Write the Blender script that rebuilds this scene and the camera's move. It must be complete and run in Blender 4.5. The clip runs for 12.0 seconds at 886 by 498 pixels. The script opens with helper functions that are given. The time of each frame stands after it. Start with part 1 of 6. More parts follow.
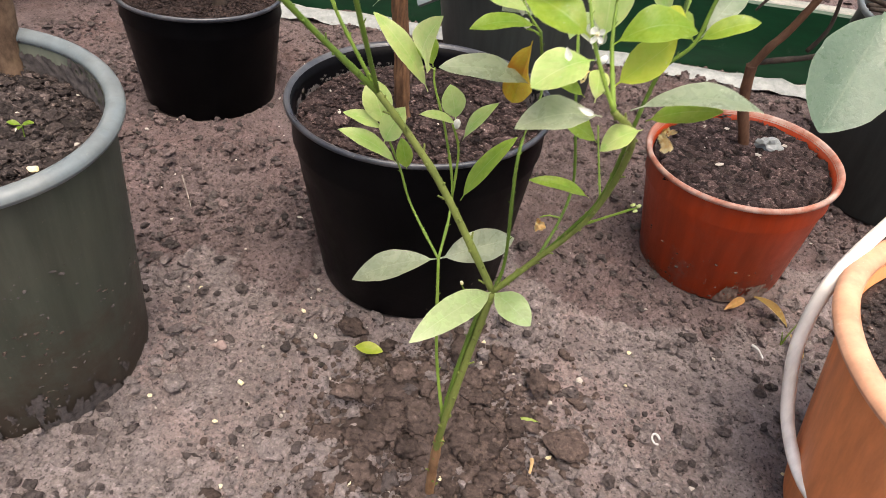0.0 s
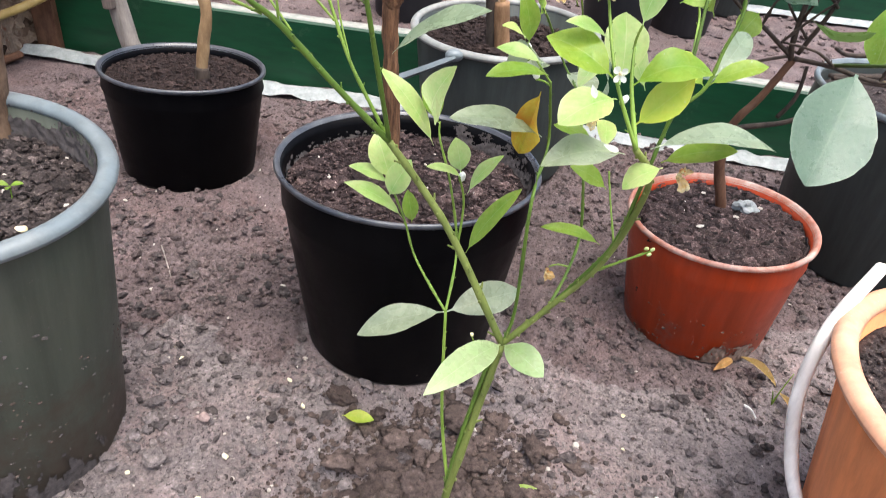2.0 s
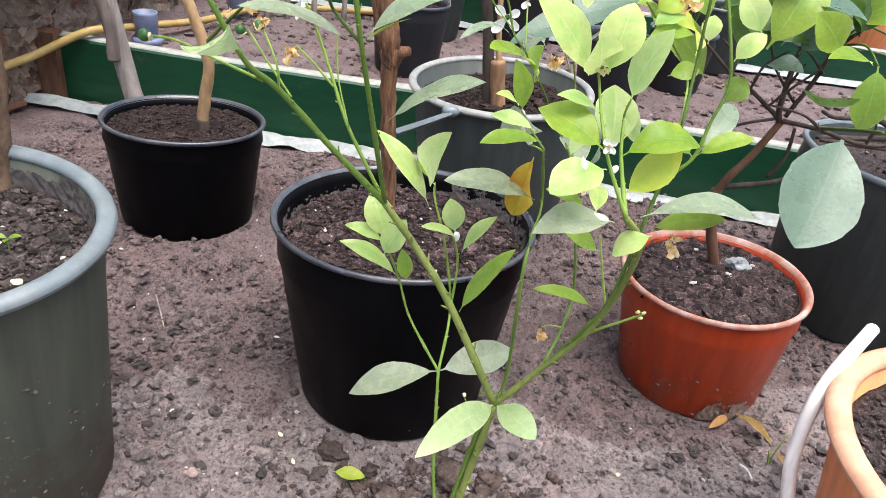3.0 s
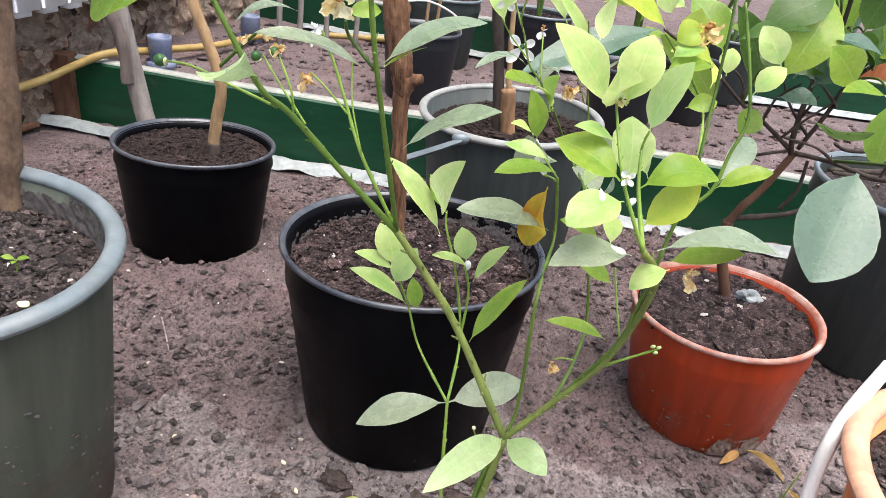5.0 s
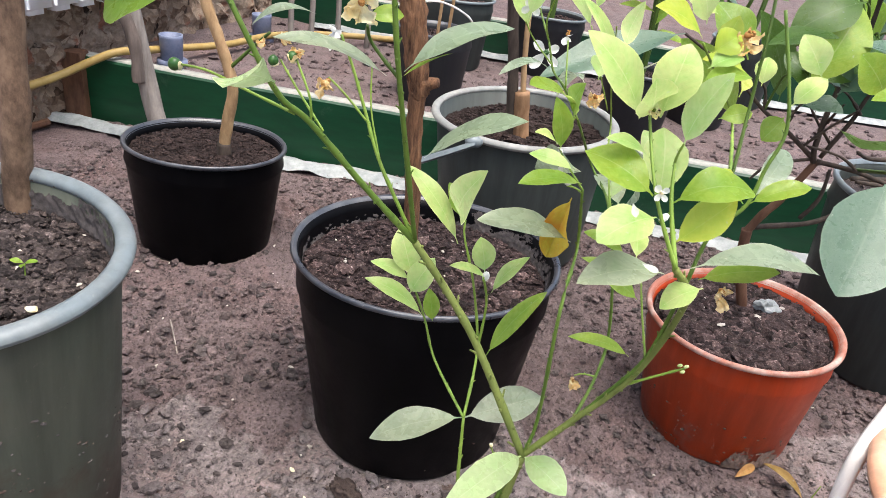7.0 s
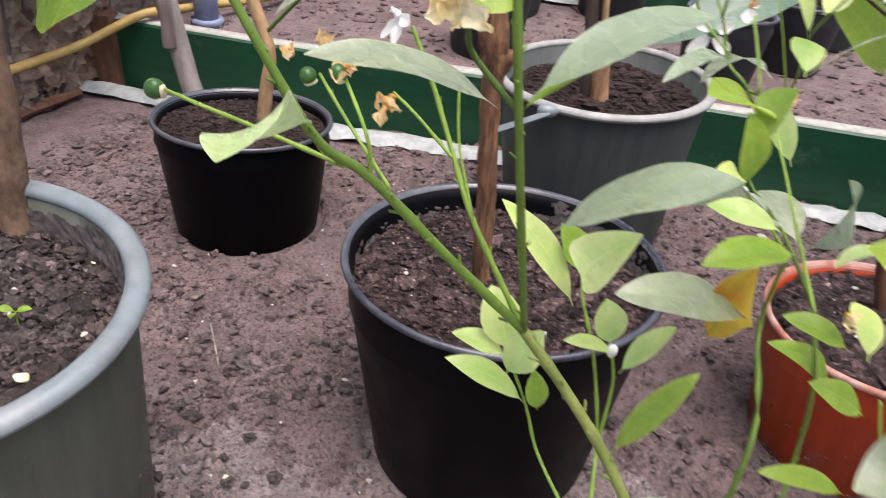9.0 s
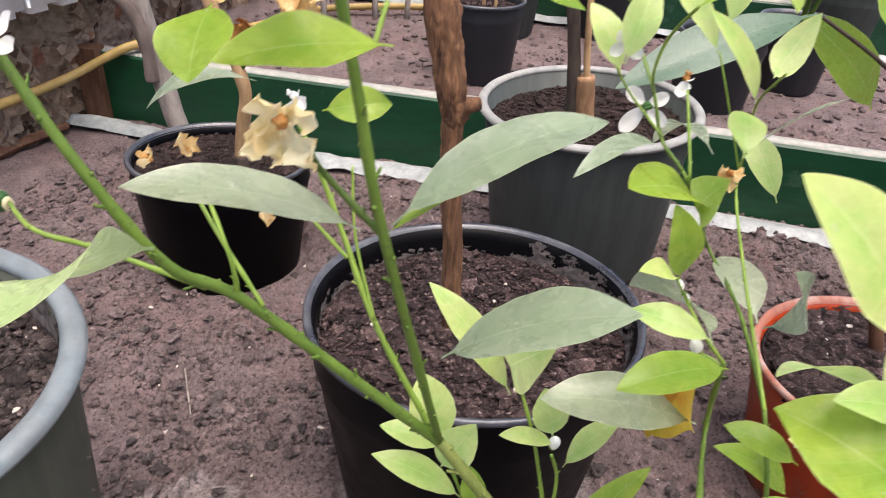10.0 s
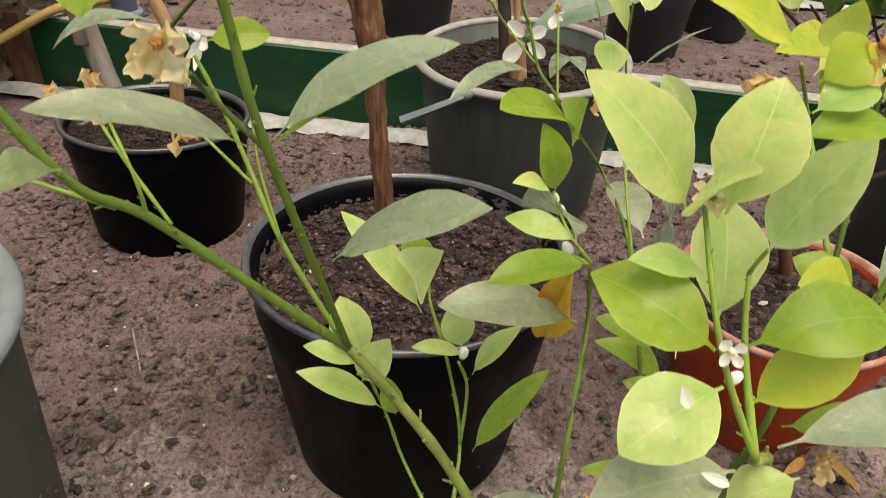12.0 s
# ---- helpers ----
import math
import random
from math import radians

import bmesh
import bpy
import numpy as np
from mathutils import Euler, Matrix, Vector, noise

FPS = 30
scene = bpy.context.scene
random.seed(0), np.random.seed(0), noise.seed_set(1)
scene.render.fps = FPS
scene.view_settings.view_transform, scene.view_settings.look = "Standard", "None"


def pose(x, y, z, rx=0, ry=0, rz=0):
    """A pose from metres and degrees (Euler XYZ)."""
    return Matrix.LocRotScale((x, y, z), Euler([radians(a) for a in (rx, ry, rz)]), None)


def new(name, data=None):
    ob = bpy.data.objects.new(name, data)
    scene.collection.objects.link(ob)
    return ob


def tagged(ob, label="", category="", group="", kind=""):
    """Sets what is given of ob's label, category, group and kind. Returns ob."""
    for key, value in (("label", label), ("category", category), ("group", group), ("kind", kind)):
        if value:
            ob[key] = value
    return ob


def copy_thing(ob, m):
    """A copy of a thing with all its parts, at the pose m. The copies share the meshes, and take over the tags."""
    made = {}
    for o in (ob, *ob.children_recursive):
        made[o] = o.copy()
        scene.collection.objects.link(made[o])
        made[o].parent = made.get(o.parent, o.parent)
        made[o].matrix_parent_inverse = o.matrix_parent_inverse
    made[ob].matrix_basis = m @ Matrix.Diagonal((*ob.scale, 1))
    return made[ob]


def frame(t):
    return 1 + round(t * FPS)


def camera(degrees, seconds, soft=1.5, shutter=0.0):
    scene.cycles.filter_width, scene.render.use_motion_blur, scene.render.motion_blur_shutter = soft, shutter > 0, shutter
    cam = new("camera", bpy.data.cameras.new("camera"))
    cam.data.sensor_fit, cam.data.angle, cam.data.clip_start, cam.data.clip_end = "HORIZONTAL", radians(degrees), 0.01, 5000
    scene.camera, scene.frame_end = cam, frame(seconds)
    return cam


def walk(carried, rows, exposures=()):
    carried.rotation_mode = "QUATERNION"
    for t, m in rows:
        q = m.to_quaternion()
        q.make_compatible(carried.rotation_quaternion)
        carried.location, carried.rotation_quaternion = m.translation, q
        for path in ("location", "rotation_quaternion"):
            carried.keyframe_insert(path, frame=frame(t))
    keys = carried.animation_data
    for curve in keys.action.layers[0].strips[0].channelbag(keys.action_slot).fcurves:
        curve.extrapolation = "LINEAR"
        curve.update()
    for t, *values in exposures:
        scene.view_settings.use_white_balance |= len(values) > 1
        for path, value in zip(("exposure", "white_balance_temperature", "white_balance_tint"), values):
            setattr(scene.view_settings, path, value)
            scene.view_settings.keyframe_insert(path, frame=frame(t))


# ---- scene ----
cam = camera(65.98, 12.0, soft=0.5, shutter=0.4)
PATH = [
    (0.0, pose(0.0262, 0.0080, 0.5972, 48.29, -4.79, 2.40)),
    (0.5, pose(0.0016, 0.0034, 0.5725, 50.27, -5.73, 0.70)),
    (1.0, pose(-0.0003, -0.0005, 0.5728, 51.00, -4.99, 0.75)),
    (1.5, pose(0.0000, -0.0000, 0.5740, 52.33, -6.02, -0.00)),
    (2.0, pose(-0.0001, -0.0003, 0.5770, 55.27, -5.92, -0.48)),
    (2.5, pose(-0.0001, 0.0011, 0.5821, 57.84, -6.48, -0.65)),
    (3.0, pose(0.0000, 0.0006, 0.5862, 59.21, -6.69, -0.43)),
    (5.0, pose(-0.0035, 0.0065, 0.5852, 61.22, -7.24, 0.44)),
    (5.5, pose(-0.0045, 0.0049, 0.5867, 61.11, -7.12, 0.38)),
    (6.0, pose(-0.0086, 0.0068, 0.5850, 60.93, -7.04, 0.95)),
    (6.5, pose(-0.0059, 0.0147, 0.5834, 60.90, -7.24, 1.33)),
    (6.7, pose(-0.0069, 0.0155, 0.5842, 61.24, -7.60, 1.29)),
    (8.3, pose(-0.0302, 0.1005, 0.5826, 59.85, -6.30, 0.56)),
    (8.5, pose(-0.0295, 0.1176, 0.5861, 60.40, -5.60, 0.43)),
    (9.0, pose(-0.0405, 0.1589, 0.5692, 56.09, -4.81, 4.30)),
    (9.5, pose(-0.0451, 0.2016, 0.5744, 55.92, -3.44, 8.36)),
    (10.0, pose(-0.0075, 0.1988, 0.5847, 57.15, -3.59, 4.50)),
    (10.5, pose(0.0006, 0.1889, 0.5998, 58.14, -2.18, 4.94)),
    (11.0, pose(0.0040, 0.1819, 0.6044, 56.15, -3.72, 2.39)),
    (11.5, pose(0.0152, 0.1772, 0.6004, 55.08, -3.45, 0.88)),
    (12.0, pose(0.0158, 0.1699, 0.5877, 54.22, -3.49, 0.15)),
]
walk(cam, PATH, exposures=[(0.0, 1.06, 6900, 11), (0.5, 1.2, 6300, 9), (1.0, 1.36, 6100, 8), (3.0, 1.36, 6100, 9), (6.5, 1.29, 6200, 9), (8.5, 1.28, 6300, 13), (9.5, 1.2, 6300, 17), (10.5, 1.2, 6800, 11), (12.0, 0.77, 7700, 7)])

# ---- world and light: bright overcast day through a clear greenhouse roof ----
SUN_ELEVATION, SUN_AZIMUTH = 77.0, 150.0
world = bpy.data.worlds.new("world")
scene.world = world
world.use_nodes = True
wn = world.node_tree.nodes
sky = wn.new("ShaderNodeTexSky")
sky.sky_type, sky.sun_disc = "NISHITA", False
sky.sun_elevation, sky.sun_rotation = radians(SUN_ELEVATION), radians(SUN_AZIMUTH)
sky.air_density, sky.dust_density, sky.ozone_density = 1.0, 6.0, 0.4
world.node_tree.links.new(sky.outputs[0], wn["Background"].inputs["Color"])
wn["Background"].inputs["Strength"].default_value = 0.15
sun_data = bpy.data.lights.new("sun", "SUN")
sun_data.energy, sun_data.angle, sun_data.color = 1.5, radians(50), (1.0, 0.97, 0.92)
sun = new("sun", sun_data)
sun.rotation_euler = (radians(90 - SUN_ELEVATION), 0, radians(180 - SUN_AZIMUTH))

# ---- materials ----
def material(name, rough=0.6, metal=0.0, spec=0.5):
    m = bpy.data.materials.new(name)
    m.use_nodes = True
    b = m.node_tree.nodes["Principled BSDF"]
    b.inputs["Roughness"].default_value, b.inputs["Metallic"].default_value = rough, metal
    b.inputs["Specular IOR Level"].default_value = spec
    return m, m.node_tree.nodes, m.node_tree.links, b


def coords(n):
    return n.new("ShaderNodeTexCoord").outputs["Object"]


def world_place(n):
    return n.new("ShaderNodeNewGeometry").outputs["Position"]


def noise_tex(n, l, at, scale, detail=6.0, rough=0.6, distort=0.0):
    t = n.new("ShaderNodeTexNoise")
    t.inputs["Scale"].default_value, t.inputs["Detail"].default_value = scale, detail
    t.inputs["Roughness"].default_value, t.inputs["Distortion"].default_value = rough, distort
    l.new(at, t.inputs["Vector"])
    return t.outputs["Fac"]


def ramp(n, l, fac, *stops):
    r = n.new("ShaderNodeValToRGB")
    e = r.color_ramp.elements
    while len(e) < len(stops):
        e.new(0.5)
    for el, (p, c) in zip(e, stops):
        el.position, el.color = p, (*c, 1) if len(c) == 3 else c
    l.new(fac, r.inputs[0])
    return r.outputs[0]


def blend(n, l, fac, a, b, mode="MIX"):
    x = n.new("ShaderNodeMix")
    x.data_type, x.blend_type = "RGBA", mode
    for sock, v in ((x.inputs[0], fac), (x.inputs[6], a), (x.inputs[7], b)):
        if isinstance(v, (int, float)):
            sock.default_value = v
        elif isinstance(v, tuple):
            sock.default_value = (*v, 1)
        else:
            l.new(v, sock)
    return x.outputs[2]


def bump(n, l, b, height, strength, distance):
    x = n.new("ShaderNodeBump")
    x.inputs["Strength"].default_value, x.inputs["Distance"].default_value = strength, distance
    l.new(height, x.inputs["Height"])
    l.new(x.outputs[0], b.inputs["Normal"])


def soil_material(name, dark, mid, light, fine=260.0, coarse=9.0, warm=None, pieces=0, zones=False):
    m, n, l, b = material(name, 0.95, spec=0.2)
    p = world_place(n)
    grain = noise_tex(n, l, p, fine, 8.0, 0.75)
    patch = noise_tex(n, l, p, coarse, 5.0, 0.6, 0.5)
    c = ramp(n, l, grain, (0.365, dark), (0.435, tuple(0.8 * v for v in mid)), (0.55, mid), (0.72, light))
    if warm:
        w = ramp(n, l, patch, (0.46, (0, 0, 0)), (0.64, (1, 1, 1)))
        c = blend(n, l, w, c, warm, "MULTIPLY")
    big = ramp(n, l, noise_tex(n, l, p, coarse * 3.1, 4.0), (0.35, (0.72, 0.72, 0.72)), (0.65, (1.1, 1.1, 1.1)))
    c = blend(n, l, 1.0, c, big, "MULTIPLY")
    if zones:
        # lighter greyish soil in front passes into darker, redder soil towards the board
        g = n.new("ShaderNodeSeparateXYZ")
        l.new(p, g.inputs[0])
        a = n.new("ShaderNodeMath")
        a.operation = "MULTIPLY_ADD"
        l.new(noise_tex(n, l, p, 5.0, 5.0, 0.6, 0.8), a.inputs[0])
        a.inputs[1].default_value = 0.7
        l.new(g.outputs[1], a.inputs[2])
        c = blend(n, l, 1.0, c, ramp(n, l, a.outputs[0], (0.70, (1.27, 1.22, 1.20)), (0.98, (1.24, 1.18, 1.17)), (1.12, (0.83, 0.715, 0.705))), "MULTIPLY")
    if pieces:
        # each crumb has its own tone; potting soil is more mixed than garden soil
        pick = n.new("ShaderNodeNewGeometry").outputs["Random Per Island"]
        tones = ((0.0, 0.60), (0.25, 0.86), (0.6, 1.0), (0.9, 1.12), (1.0, 1.4)) if pieces == 1 else ((0.0, 0.26), (0.22, 0.60), (0.55, 1.0), (0.90, 1.4), (1.0, 2.2))
        tone = ramp(n, l, pick, *((q, (v, 0.985 * v, 0.97 * v)) for q, v in tones))
        c = blend(n, l, 1.0, c, tone, "MULTIPLY")
    l.new(c, b.inputs["Base Color"])
    lumps = noise_tex(n, l, p, fine * 0.36, 3.0, 0.55)
    bump(n, l, b, blend(n, l, 0.55, grain, lumps), 1.0, 0.006)
    return m


def plastic_material(name, base, dust, rough, dust_amount=0.5, scale=14.0, spec=0.5, mud=None, mud_top=-0.14):
    m, n, l, b = material(name, rough, spec=spec)
    p = coords(n)
    d = noise_tex(n, l, p, scale, 7.0, 0.7)
    fine = noise_tex(n, l, p, 190.0, 4.0, 0.7)
    f = ramp(n, l, d, (0.42, (0, 0, 0)), (0.72, (dust_amount,) * 3))
    c = blend(n, l, f, base, dust)
    stretch = n.new("ShaderNodeMapping")
    stretch.inputs["Scale"].default_value = (1, 1, 0.10)
    l.new(p, stretch.inputs[0])
    c = blend(n, l, 1.0, c, ramp(n, l, noise_tex(n, l, stretch.outputs[0], 55.0, 5.0, 0.65), (0.36, (0.82, 0.82, 0.82)), (0.64, (1.12, 1.12, 1.12))), "MULTIPLY")
    specks = ramp(n, l, fine, (0.64, (0, 0, 0)), (0.71, (min(1.0, 1.6 * dust_amount),) * 3))
    c = blend(n, l, specks, c, dust)
    if mud:
        # splashed soil with ragged upper edge, low on the wall of the pot
        g = n.new("ShaderNodeSeparateXYZ")
        l.new(p, g.inputs[0])
        a = n.new("ShaderNodeMath")
        a.operation = "MULTIPLY_ADD"
        l.new(noise_tex(n, l, p, 26.0, 6.0, 0.7), a.inputs[0])
        a.inputs[1].default_value, a.inputs[2].default_value = 0.44, mud_top
        s = n.new("ShaderNodeMath")
        s.operation = "SUBTRACT"
        l.new(a.outputs[0], s.inputs[0])
        l.new(g.outputs[2], s.inputs[1])
        k = ramp(n, l, s.outputs[0], (0.0, (0, 0, 0)), (0.10, (0.8, 0.8, 0.8)))
        c = blend(n, l, k, c, mud)
    l.new(c, b.inputs["Base Color"])
    r = ramp(n, l, d, (0.3, (rough - 0.08,) * 3), (0.8, (min(rough + 0.25, 1),) * 3))
    l.new(r, b.inputs["Roughness"])
    bump(n, l, b, fine, 0.12, 0.0008)
    return m


def leaf_material(name, top, vein, back_mix, gloss, blotch=None, glow=0.35, flush=(0.72, 0.90, 0.55), flush_amount=0.6, sheen=0.65):
    """A citrus leaf: greener along the midrib and the side veins, paler towards the margin, cloudy pigment, fine bumps between the veins."""
    m, n, l, b = material(name, gloss, spec=sheen)
    uv = n.new("ShaderNodeUVMap").outputs[0]
    sep = n.new("ShaderNodeSeparateXYZ")
    l.new(uv, sep.inputs[0])

    def math_node(op, x, y, z=None):
        k = n.new("ShaderNodeMath")
        k.operation = op
        for sock, v in zip(k.inputs, (x, y, z)):
            if isinstance(v, (int, float)):
                sock.default_value = v
            elif v is not None:
                l.new(v, sock)
        return k.outputs[0]

    across = math_node("SUBTRACT", sep.outputs[0], 0.5)
    width = math_node("ABSOLUTE", across, 0.0)
    rib = ramp(n, l, width, (0.006, (0.55, 0.55, 0.55)), (0.020, (0, 0, 0)))
    margin = ramp(n, l, width, (0.465, (0, 0, 0)), (0.495, (0.45, 0.45, 0.45)))
    place = coords(n)
    net = noise_tex(n, l, place, 260.0, 4.0, 0.6, 0.8)
    cloud = noise_tex(n, l, place, 95.0, 4.0, 0.6, 0.6)
    # side veins curve forward, and the two halves don't meet at the midrib
    skew = math_node("MULTIPLY_ADD", width, -0.62, sep.outputs[1])
    skew = math_node("MULTIPLY_ADD", math_node("SIGN", across, 0.0), 0.028, skew)
    skew = math_node("MULTIPLY_ADD", cloud, 0.035, skew)
    comb = n.new("ShaderNodeCombineXYZ")
    l.new(skew, comb.inputs[0])
    wv = n.new("ShaderNodeTexWave")
    wv.inputs["Scale"].default_value, wv.inputs["Distortion"].default_value = 2.9, 0.0
    l.new(comb.outputs[0], wv.inputs["Vector"])
    side = ramp(n, l, wv.outputs["Fac"], (0.93, (0, 0, 0)), (1.0, (0.12, 0.12, 0.12)))
    near_vein = ramp(n, l, wv.outputs["Fac"], (0.35, (0, 0, 0)), (1.0, (0.42, 0.42, 0.42)))
    c = blend(n, l, ramp(n, l, net, (0.35, (0, 0, 0)), (0.68, (1, 1, 1))), top, back_mix)
    green = blend(n, l, 1.0, ramp(n, l, width, (0.02, (1, 1, 1)), (0.42, (0.12, 0.12, 0.12))), ramp(n, l, cloud, (0.40, (0.05, 0.05, 0.05)), (0.60, (1, 1, 1))), "MULTIPLY")
    green = blend(n, l, near_vein, green, ramp(n, l, cloud, (0.3, (0.25, 0.25, 0.25)), (0.6, (0.9, 0.9, 0.9))))
    green = math_node("MULTIPLY", green, flush_amount)
    c = blend(n, l, green, c, blend(n, l, 1.0, c, flush, "MULTIPLY"))
    c = blend(n, l, side, c, vein)
    c = blend(n, l, rib, c, vein)
    c = blend(n, l, margin, c, vein)
    if blotch:
        k = ramp(n, l, noise_tex(n, l, place, 24.0, 4.0), (0.54, (0, 0, 0)), (0.68, (0.8, 0.8, 0.8)))
        c = blend(n, l, k, c, blotch)
    pick = n.new("ShaderNodeObjectInfo").outputs["Random"]
    c = blend(n, l, 1.0, c, ramp(n, l, pick, (0.0, (0.84, 0.90, 0.80)), (0.5, (1.0, 1.0, 1.0)), (1.0, (1.12, 1.06, 1.0))), "MULTIPLY")
    # dried drops and dust
    specks = ramp(n, l, noise_tex(n, l, place, 330.0, 2.0, 0.5), (0.70, (0, 0, 0)), (0.76, (0.45, 0.45, 0.45)))
    c = blend(n, l, specks, c, (0.70, 0.72, 0.62))
    l.new(c, b.inputs["Base Color"])
    l.new(ramp(n, l, cloud, (0.3, (gloss - 0.06,) * 3), (0.7, (gloss + 0.16,) * 3)), b.inputs["Roughness"])
    bump(n, l, b, blend(n, l, 0.12, net, wv.outputs["Fac"]), 0.4, 0.0008)
    t = n.new("ShaderNodeBsdfTranslucent")
    lit = n.new("ShaderNodeGamma")
    lit.inputs["Gamma"].default_value = 0.6
    l.new(c, lit.inputs["Color"])
    l.new(lit.outputs[0], t.inputs[0])
    mix = n.new("ShaderNodeMixShader")
    mix.inputs[0].default_value = glow
    l.new(b.outputs[0], mix.inputs[1])
    l.new(t.outputs[0], mix.inputs[2])
    l.new(mix.outputs[0], n["Material Output"].inputs[0])
    return m


def bark_material(name, a, c2, scale, stretch, rough=0.85, deep=0.6, dist=0.002, spots=None):
    m, n, l, b = material(name, rough, spec=0.3)
    mp = n.new("ShaderNodeMapping")
    mp.inputs["Scale"].default_value = (1, 1, stretch)
    l.new(coords(n), mp.inputs[0])
    g = noise_tex(n, l, mp.outputs[0], scale, 8.0, 0.7)
    big = noise_tex(n, l, coords(n), 22.0, 4.0)
    c = ramp(n, l, g, (0.34, a), (0.66, c2))
    c = blend(n, l, 1.0, c, ramp(n, l, big, (0.3, (0.75, 0.75, 0.75)), (0.7, (1.15, 1.12, 1.1))), "MULTIPLY")
    if spots:
        k = ramp(n, l, noise_tex(n, l, coords(n), 420.0, 3.0, 0.6), (0.60, (0, 0, 0)), (0.68, (0.55, 0.55, 0.55)))
        c = blend(n, l, k, c, spots)
    l.new(c, b.inputs["Base Color"])
    bump(n, l, b, g, deep, dist)
    return m


def plain_material(name, base, other, scale, rough=0.7, strength=0.3, dist=0.001, spec=0.4, metal=0.0):
    m, n, l, b = material(name, rough, metal, spec)
    g = noise_tex(n, l, coords(n), scale, 7.0, 0.7)
    c = ramp(n, l, g, (0.35, base), (0.68, other))
    l.new(c, b.inputs["Base Color"])
    bump(n, l, b, g, strength, dist)
    return m


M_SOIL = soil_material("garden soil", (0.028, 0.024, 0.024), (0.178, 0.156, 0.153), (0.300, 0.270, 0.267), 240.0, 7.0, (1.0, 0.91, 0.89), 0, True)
M_POTTING = soil_material("potting soil", (0.004, 0.003, 0.003), (0.031, 0.0195, 0.019), (0.20, 0.150, 0.14), 230.0, 30.0)
M_DRY_POTTING = soil_material("dry potting soil", (0.010, 0.007, 0.007), (0.052, 0.040, 0.038), (0.20, 0.165, 0.155), 300.0, 26.0)
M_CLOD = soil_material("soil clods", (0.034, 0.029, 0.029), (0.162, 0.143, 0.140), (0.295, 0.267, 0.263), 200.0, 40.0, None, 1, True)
# dark soil lumps, tone deepened further to add shadow contrast among the clods
M_GREY_CLOD = soil_material("dark grey clods", (0.030, 0.025, 0.025), (0.088, 0.072, 0.069), (0.17, 0.148, 0.142), 200.0, 40.0, None, 1)
M_DARK_CLOD = soil_material("moist clods", (0.032, 0.022, 0.019), (0.100, 0.073, 0.063), (0.18, 0.137, 0.121), 200.0, 40.0, None, 1)
M_POTTING_CRUMB = soil_material("potting soil crumbs", (0.004, 0.003, 0.003), (0.054, 0.036, 0.034), (0.30, 0.235, 0.22), 250.0, 30.0, None, 2)
M_DRY_CRUMB = soil_material("dry potting soil crumbs", (0.010, 0.007, 0.007), (0.064, 0.050, 0.046), (0.24, 0.20, 0.185), 300.0, 26.0, None, 2)
M_EARTH = soil_material("brown pot earth", (0.008, 0.005, 0.0048), (0.026, 0.0165, 0.0145), (0.12, 0.085, 0.078), 300.0, 26.0)
M_EARTH_CRUMB = soil_material("brown earth crumbs", (0.008, 0.0055, 0.005), (0.030, 0.0195, 0.017), (0.14, 0.10, 0.09), 300.0, 26.0, None, 1)
M_BLACK = plastic_material("black plastic", (0.0020, 0.0020, 0.0026), (0.05, 0.045, 0.04), 0.36, 0.05, 9.0, 0.05, (0.03, 0.025, 0.022), -0.26)
M_BLACK_RIM = plastic_material("worn black plastic rim", (0.022, 0.025, 0.033), (0.20, 0.20, 0.20), 0.30, 0.4, 20.0, 0.6)
M_GREY = plastic_material("grey green plastic", (0.060, 0.068, 0.050), (0.135, 0.115, 0.090), 0.46, 0.25, 10.0, 0.22, (0.056, 0.039, 0.028), -0.07)
M_GREY_RIM = plastic_material("pale grey plastic rim", (0.125, 0.15, 0.158), (0.22, 0.22, 0.2), 0.36, 0.4, 18.0, 0.5)
M_PALE_RIM = plastic_material("weathered pale grey plastic rim", (0.21, 0.215, 0.20), (0.30, 0.28, 0.25), 0.45, 0.5, 18.0, 0.4)
M_DARK_GREY = plastic_material("dark grey plastic", (0.044, 0.051, 0.047), (0.075, 0.070, 0.06), 0.45, 0.12, 10.0, 0.18)
M_RED = plastic_material("brick red plastic", (0.39, 0.045, 0.009), (0.20, 0.12, 0.09), 0.36, 0.25, 16.0, 0.25, (0.15, 0.12, 0.105), -0.205)
M_RED_RIM = plastic_material("worn red plastic rim", (0.34, 0.13, 0.085), (0.46, 0.38, 0.33), 0.5, 0.95, 30.0, 0.3)
M_ORANGE = plastic_material("orange terracotta plastic", (0.66, 0.225, 0.080), (0.64, 0.38, 0.25), 0.45, 0.15, 12.0, 0.3)
M_ORANGE_RIM = plastic_material("pale orange plastic rim", (0.58, 0.285, 0.165), (0.62, 0.45, 0.34), 0.4, 0.35, 16.0, 0.45)
# black plastic of the far pots, greyed in colour to imitate haze
M_HAZED_BLACK = plastic_material("black plastic with haze in colour", (0.016, 0.017, 0.020), (0.08, 0.075, 0.07), 0.5, 0.2, 9.0, 0.3)
M_WHITE_PLASTIC = plastic_material("white plastic", (0.84, 0.80, 0.74), (0.58, 0.48, 0.38), 0.38, 0.3, 22.0, 0.5)
# green paled in the colour itself to imitate glossy sky reflection
M_FORK = leaf_material("pale leaf, sky reflection in colour", (0.52, 0.62, 0.33), (0.66, 0.74, 0.48), (0.58, 0.68, 0.38), 0.22, None, 0.35, (0.72, 0.90, 0.58), 0.7, 1.0)
M_YOUNG = leaf_material("young leaf", (0.63, 0.73, 0.31), (0.84, 0.89, 0.58), (0.72, 0.81, 0.40), 0.25, None, 0.60, (0.62, 0.86, 0.46), 0.85, 0.9)
